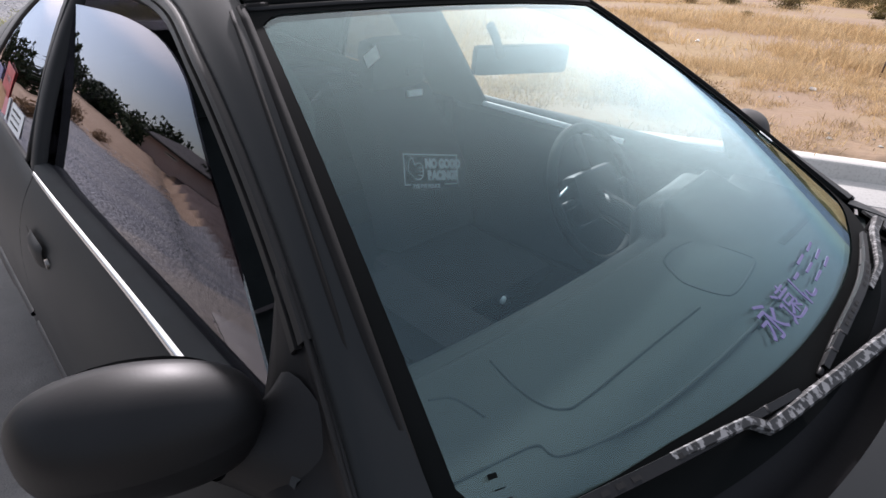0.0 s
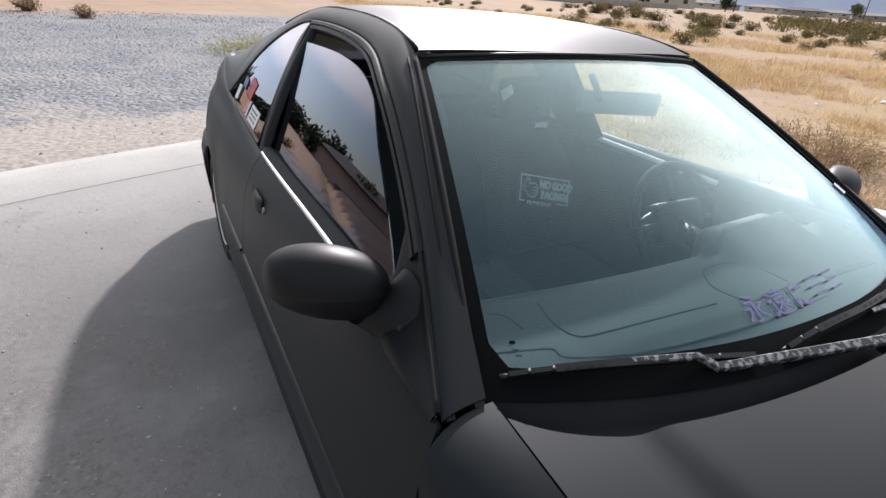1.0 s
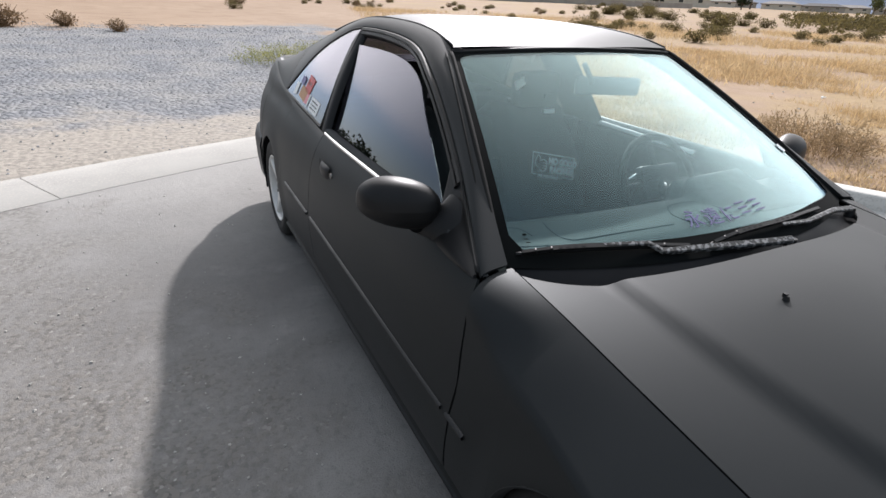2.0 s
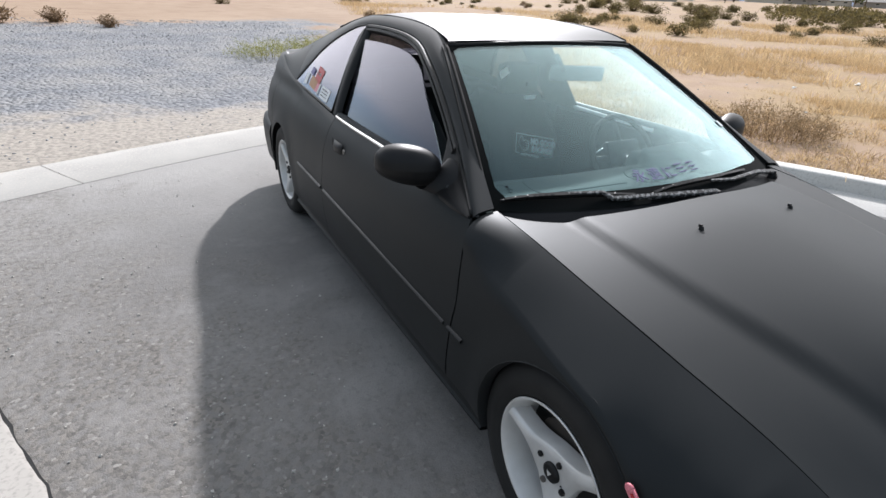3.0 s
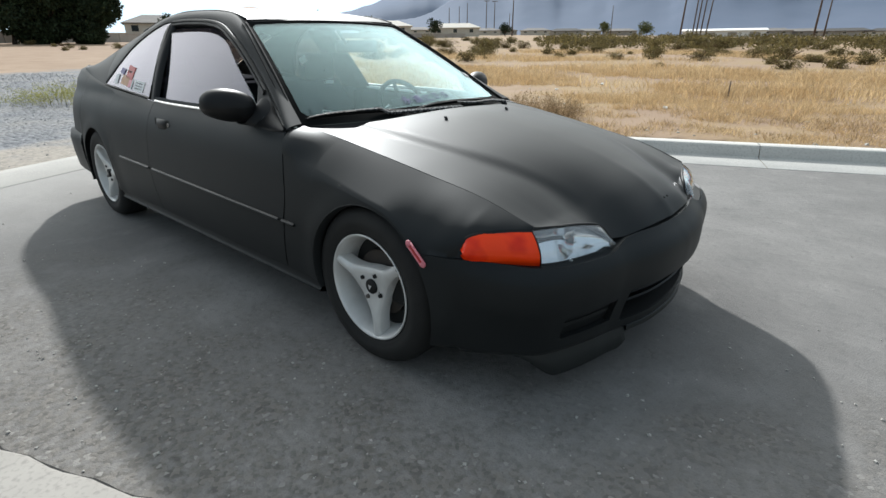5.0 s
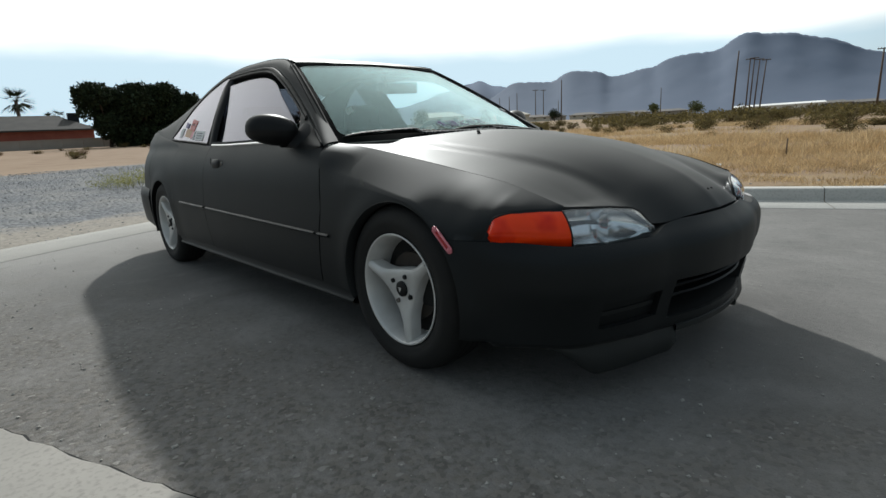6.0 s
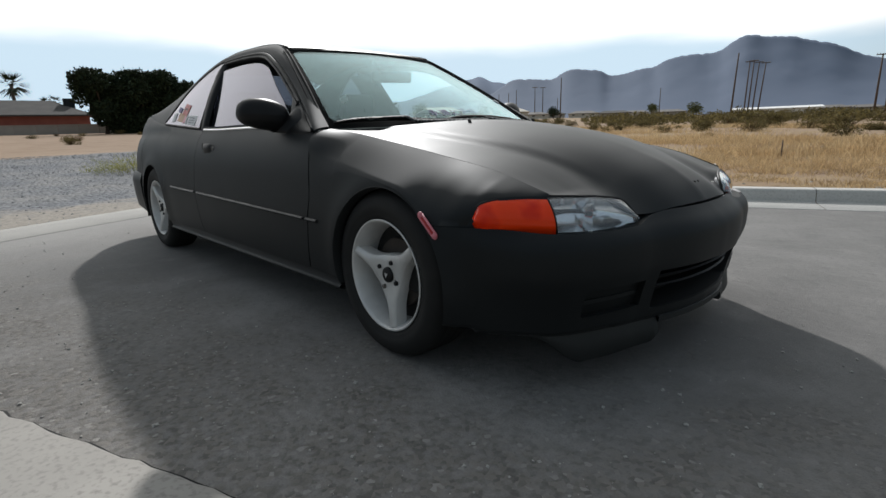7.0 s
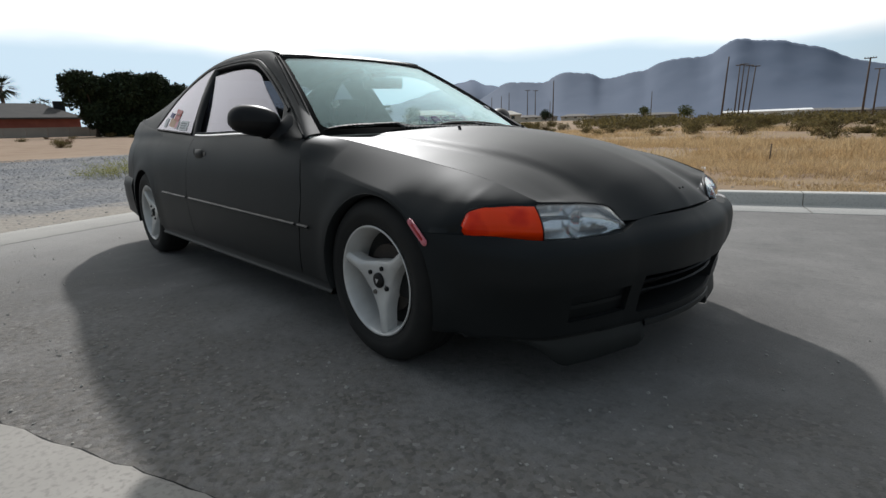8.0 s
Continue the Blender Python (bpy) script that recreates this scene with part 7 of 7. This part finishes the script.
def build_house(az, d, w, depth, wall_h, roof_h, wall_mat, roof_mat, label, turn=None, windows=3):
    x, y, z = at(az, d)
    t = az if turn is None else turn
    root = empty("house", pose(x, y, z - 0.3, 0, 0, t), label, "house")
    part("wall", box(-w / 2, w / 2, 0, depth, 0, wall_h + 0.3, 0.03), wall_mat, root)
    bm = bmesh.new()
    e = 0.45
    pts = [(-w / 2 - e, -e, wall_h + 0.25), (w / 2 + e, -e, wall_h + 0.25), (w / 2 + e, depth + e, wall_h + 0.25), (-w / 2 - e, depth + e, wall_h + 0.25), (-w / 2 + depth * 0.35, depth / 2, wall_h + 0.25 + roof_h), (w / 2 - depth * 0.35, depth / 2, wall_h + 0.25 + roof_h)]
    v = [bm.verts.new(p) for p in pts]
    for f in ((0, 1, 5, 4), (2, 3, 4, 5), (1, 2, 5), (3, 0, 4), (3, 2, 1, 0)):
        bm.faces.new([v[i] for i in f])
    ext = bmesh.ops.extrude_face_region(bm, geom=[bm.faces[:][-1]])
    for q in ext["geom"]:
        if isinstance(q, bmesh.types.BMVert):
            q.co.z -= 0.15
    bmesh.ops.recalc_face_normals(bm, faces=bm.faces[:])
    roof = part("roof", bm, roof_mat, root)
    for k in range(windows):
        cx = -w / 2 + w * (k + 0.5) / windows
        win = part("window", box(cx - 0.62, cx + 0.62, -0.06, 0.02, 1.2, wall_h - 0.05, 0.01), M_CREAM, root)
        part("pane", box(cx - 0.52, cx + 0.52, -0.09, -0.055, 1.3, wall_h - 0.15), M_PANE, win)
    return root, roof


h0, r0 = build_house(86.3, 72, 14.5, 9, 2.0, 1.75, M_BRICK, M_ROOF_DARK, "low dark red house with a broad grey-brown roof", windows=0)
part("roof_cooler", box(5.2, 6.3, 2.6, 3.7, 3.0, 4.15, 0.05), M_PANE, r0, "dark rooftop cooler box")
build_house(64, 112, 11, 8, 2.4, 1.4, M_STUCCO, M_STUCCO, "pinkish stucco house behind the block wall")
build_house(69, 108, 9, 8, 2.4, 1.4, M_CREAM, M_ROOF, "cream stucco house behind the block wall")
build_house(57.5, 116, 12, 8, 2.6, 1.3, M_CREAM, M_ROOF, "cream house with a grey roof")
build_house(60.7, 118, 7, 8, 4.6, 1.2, M_CREAM, M_STUCCO, "two-storey cream stucco house behind the wall")
build_house(48, 135, 12, 8, 2.5, 1.3, M_CREAM, M_CREAM, "pale low house among trees")
build_house(41, 165, 14, 8, 2.4, 1.3, M_CREAM, M_CREAM, "pale low house on the plain")
for az, d, w in ((33, 235, 12), (30, 250, 14), (28, 262, 12), (25, 255, 14), (38, 225, 12), (12.5, 250, 16), (10, 258, 14), (7, 250, 16), (36, 245, 10), (45, 210, 13), (4, 250, 14)):
    build_house(az, d, w, 8, 1.9, 1.0, rnd.choice((M_CREAM, M_BLOCK, M_BLOCK)), rnd.choice((M_ROOF, M_ROOF_DARK, M_ROOF)), "small far house at the edge of town")


def block_wall():
    keys = [at(93, 66), at(86, 66), at(80, 66), at(72, 72), at(64, 90), at(56, 96), at(47, 108), at(40, 130)]
    root = empty("boundary_wall", Matrix.Identity(4), "low grey block wall in front of the houses", "wall")
    for a, b in zip(keys, keys[1:]):
        n = 4
        for k in range(n):
            p = [lerp(a[i], b[i], k / n) for i in range(3)]
            q = [lerp(a[i], b[i], (k + 0.992) / n) for i in range(3)]
            d = Vector((q[0] - p[0], q[1] - p[1], 0))
            L = d.length
            bm = box(0, L, -0.1, 0.1, -0.4, 0.85, 0.02)
            bmesh.ops.create_cube(bm, size=1, matrix=Matrix.Translation((L / 2, 0, 0.89)) @ Matrix.Diagonal((L, 0.28, 0.07, 1)))
            ob = part("wall_panel", bm, M_BLOCK, root)
            ob.matrix_local = pose(p[0], p[1], p[2], 0, 0, math.degrees(math.atan2(d.y, d.x)))


block_wall()


def white_hall():
    x, y, z = at(16.0, 185)
    root = empty("warehouse", pose(x, y, z - 0.5, 0, 0, 16.6), "long low white warehouse on the plain", "building")
    part("wall", box(-11, 11, 0, 16, 0, 2.3, 0.1), M_LITTER, root)
    P = [[(x, -0.5, 2.25), (x, 8, 2.9), (x, 16.5, 2.25)] for x in np.linspace(-11.5, 11.5, 9)]
    patch("roof", P, M_LITTER, root, smooth=False, solid=0.2)
    for k in range(4):
        part("door", box(-10 + k * 5.6, -7.6 + k * 5.6, -0.08, 0.05, 0.2, 1.7), M_BLOCK, root)


white_hall()


# along the far side of the street, seen in the door glass
for k in range(26):
    build_tree(97 + 2.7 * k + rnd.uniform(-0.8, 0.8), rnd.uniform(46, 56), rnd.uniform(1.5, 2.3) if k % 5 else 3.0, rnd.uniform(4.0, 6.0), M_TREE, "dark garden tree across the street", 800, 0.0)
build_house(118, 44, 15, 8, 1.5, 1.1, M_STUCCO, M_ROOF_DARK, "low stucco house across the street")
build_house(134, 46, 14, 8, 1.6, 1.1, M_BRICK, M_ROOF_DARK, "low dark red house across the street")


def build_pole(az, d, el_top, lean=0.0, arms=2, r=0.16):
    x, y, z = at(az, d)
    top = 0.76 + d * math.tan(radians(el_top))
    root = empty("utility_pole", pose(x, y, z, 0, 0, az), "tall weathered wooden utility pole on the plain", "utility pole", "utility poles")
    h = top - z
    branch_mesh("mast", [([(0, 0, -0.4), (lean * 0.5, 0, h * 0.5), (lean, 0, h)], [r * 1.2, r, r * 0.75])], M_POLE, root, 8)
    for k in range(arms):
        zz = h * (0.985 - 0.06 * k)
        cx = lean * zz / h
        part("crossarm", box(cx - 1.1, cx + 1.1, -0.25, -0.1, zz - 0.1, zz + 0.1, 0.02), M_POLE, root)
        for q in (-0.95, -0.45, 0.45, 0.95):
            bm = bmesh.new()
            bmesh.ops.create_cone(bm, cap_ends=True, segments=8, radius1=0.07, radius2=0.05, depth=0.22, matrix=pose(cx + q, -0.18, zz + 0.2))
            part("insulator", bm, M_BLOCK, root)
    return root


build_pole(19.6, 172, 6.05, 0.8, 0, 0.22)
for az, el, ln in ((18.55, 5.3, 0.5), (18.25, 5.35, 0.6), (17.9, 5.2, 0.8), (17.45, 5.1, 1.0)):
    build_pole(az, 178, el, ln, 1, 0.17)
build_pole(35.3, 200, 4.9, 0.2, 0, 0.2)
for az, el in ((37.9, 4.1), (37.1, 4.05)):
    build_pole(az, 230, el, 0.1, 1, 0.17)
for az, el in ((39.8, 3.9), (40.6, 3.6), (41.6, 3.5), (25.8, 3.4), (35.6, 2.9)):
    build_pole(az, 250, el, 0.1, 0, 0.17)
build_pole(9.1, 150, 5.0, 0.2, 1, 0.2)
build_pole(8.4, 190, 4.1, 0.2, 1, 0.2)


def build_mountain():
    """A long ridge three kilometres off, with spurs running down to the plain."""
    crest = fn([(-40, 2.0), (-20, 3.0), (-5, 3.6), (5, 4.2), (8.9, 4.62), (10.4, 5.13), (12.1, 6.02), (14.1, 6.62), (15.25, 7.0), (17.2, 7.22), (18.9, 7.48), (20.0, 6.99), (20.7, 6.49), (21.5, 6.26), (23.0, 6.27), (24.1, 6.19), (25.7, 5.8), (26.3, 5.48), (27.7, 5.27), (29.7, 4.87), (30.6, 4.88), (31.4, 5.31), (32.6, 5.5), (35.1, 5.36), (35.6, 5.03), (38.4, 4.88), (40.4, 4.77), (41.3, 4.2), (43, 3.2), (50, 2.2), (58, 1.5), (70, 0.6)])
    P = []
    for i in range(640):
        az = -40 + 110 * i / 639
        a = radians(az)
        ridge = 3000 * math.tan(radians(crest(az))) - 5
        jag = 4 * noise.noise(Vector((az * 2.3, 0, 0))) + 3 * noise.noise(Vector((az * 7.2, 3, 0)))
        row = []
        for j in range(40):
            f = j / 39
            d = 1700 + 1300 * f
            spur = noise.fractal(Vector((az * 0.30 + f * 2.2, f * 4.5, 1.7)), 1.0, 2.0, 4)
            h = ridge * (f ** 1.5) * (1.0 + 0.026 * spur * math.sin(math.pi * f)) + jag * f ** 60 + 6
            row.append((1.4 - d * math.sin(a), -1.8 + d * math.cos(a), h))
        d = 3500
        row.append((1.4 - d * math.sin(a), -1.8 + d * math.cos(a), 0))
        P.append(row)
    Q = []
    for i in range(120):
        az = 38 + 40 * i / 119
        a = radians(az)
        top = 4000 * math.tan(radians(max(0.3, 5.25 - 0.20 * abs(az - 43.8) ** 1.15))) + 25 * noise.noise(Vector((az * 0.7, 8, 0)))
        Q.append([(1.4 - d * math.sin(a), -1.8 + d * math.cos(a), max(h, 0)) for d, h in ((3300, 0), (3700, top * 0.55), (4000, top), (4300, 0))])
    tagged(patch("mountain_backdrop", Q, M_ROCK), "distant ridge beyond the nearer mountain, paled by haze in its colour", "mountain", kind="structure")
    tagged(patch("mountain_backdrop", P, M_ROCK), "mountain ridge beyond the plain, blue-grey with haze put into its colour", "mountain", kind="structure")


build_mountain()
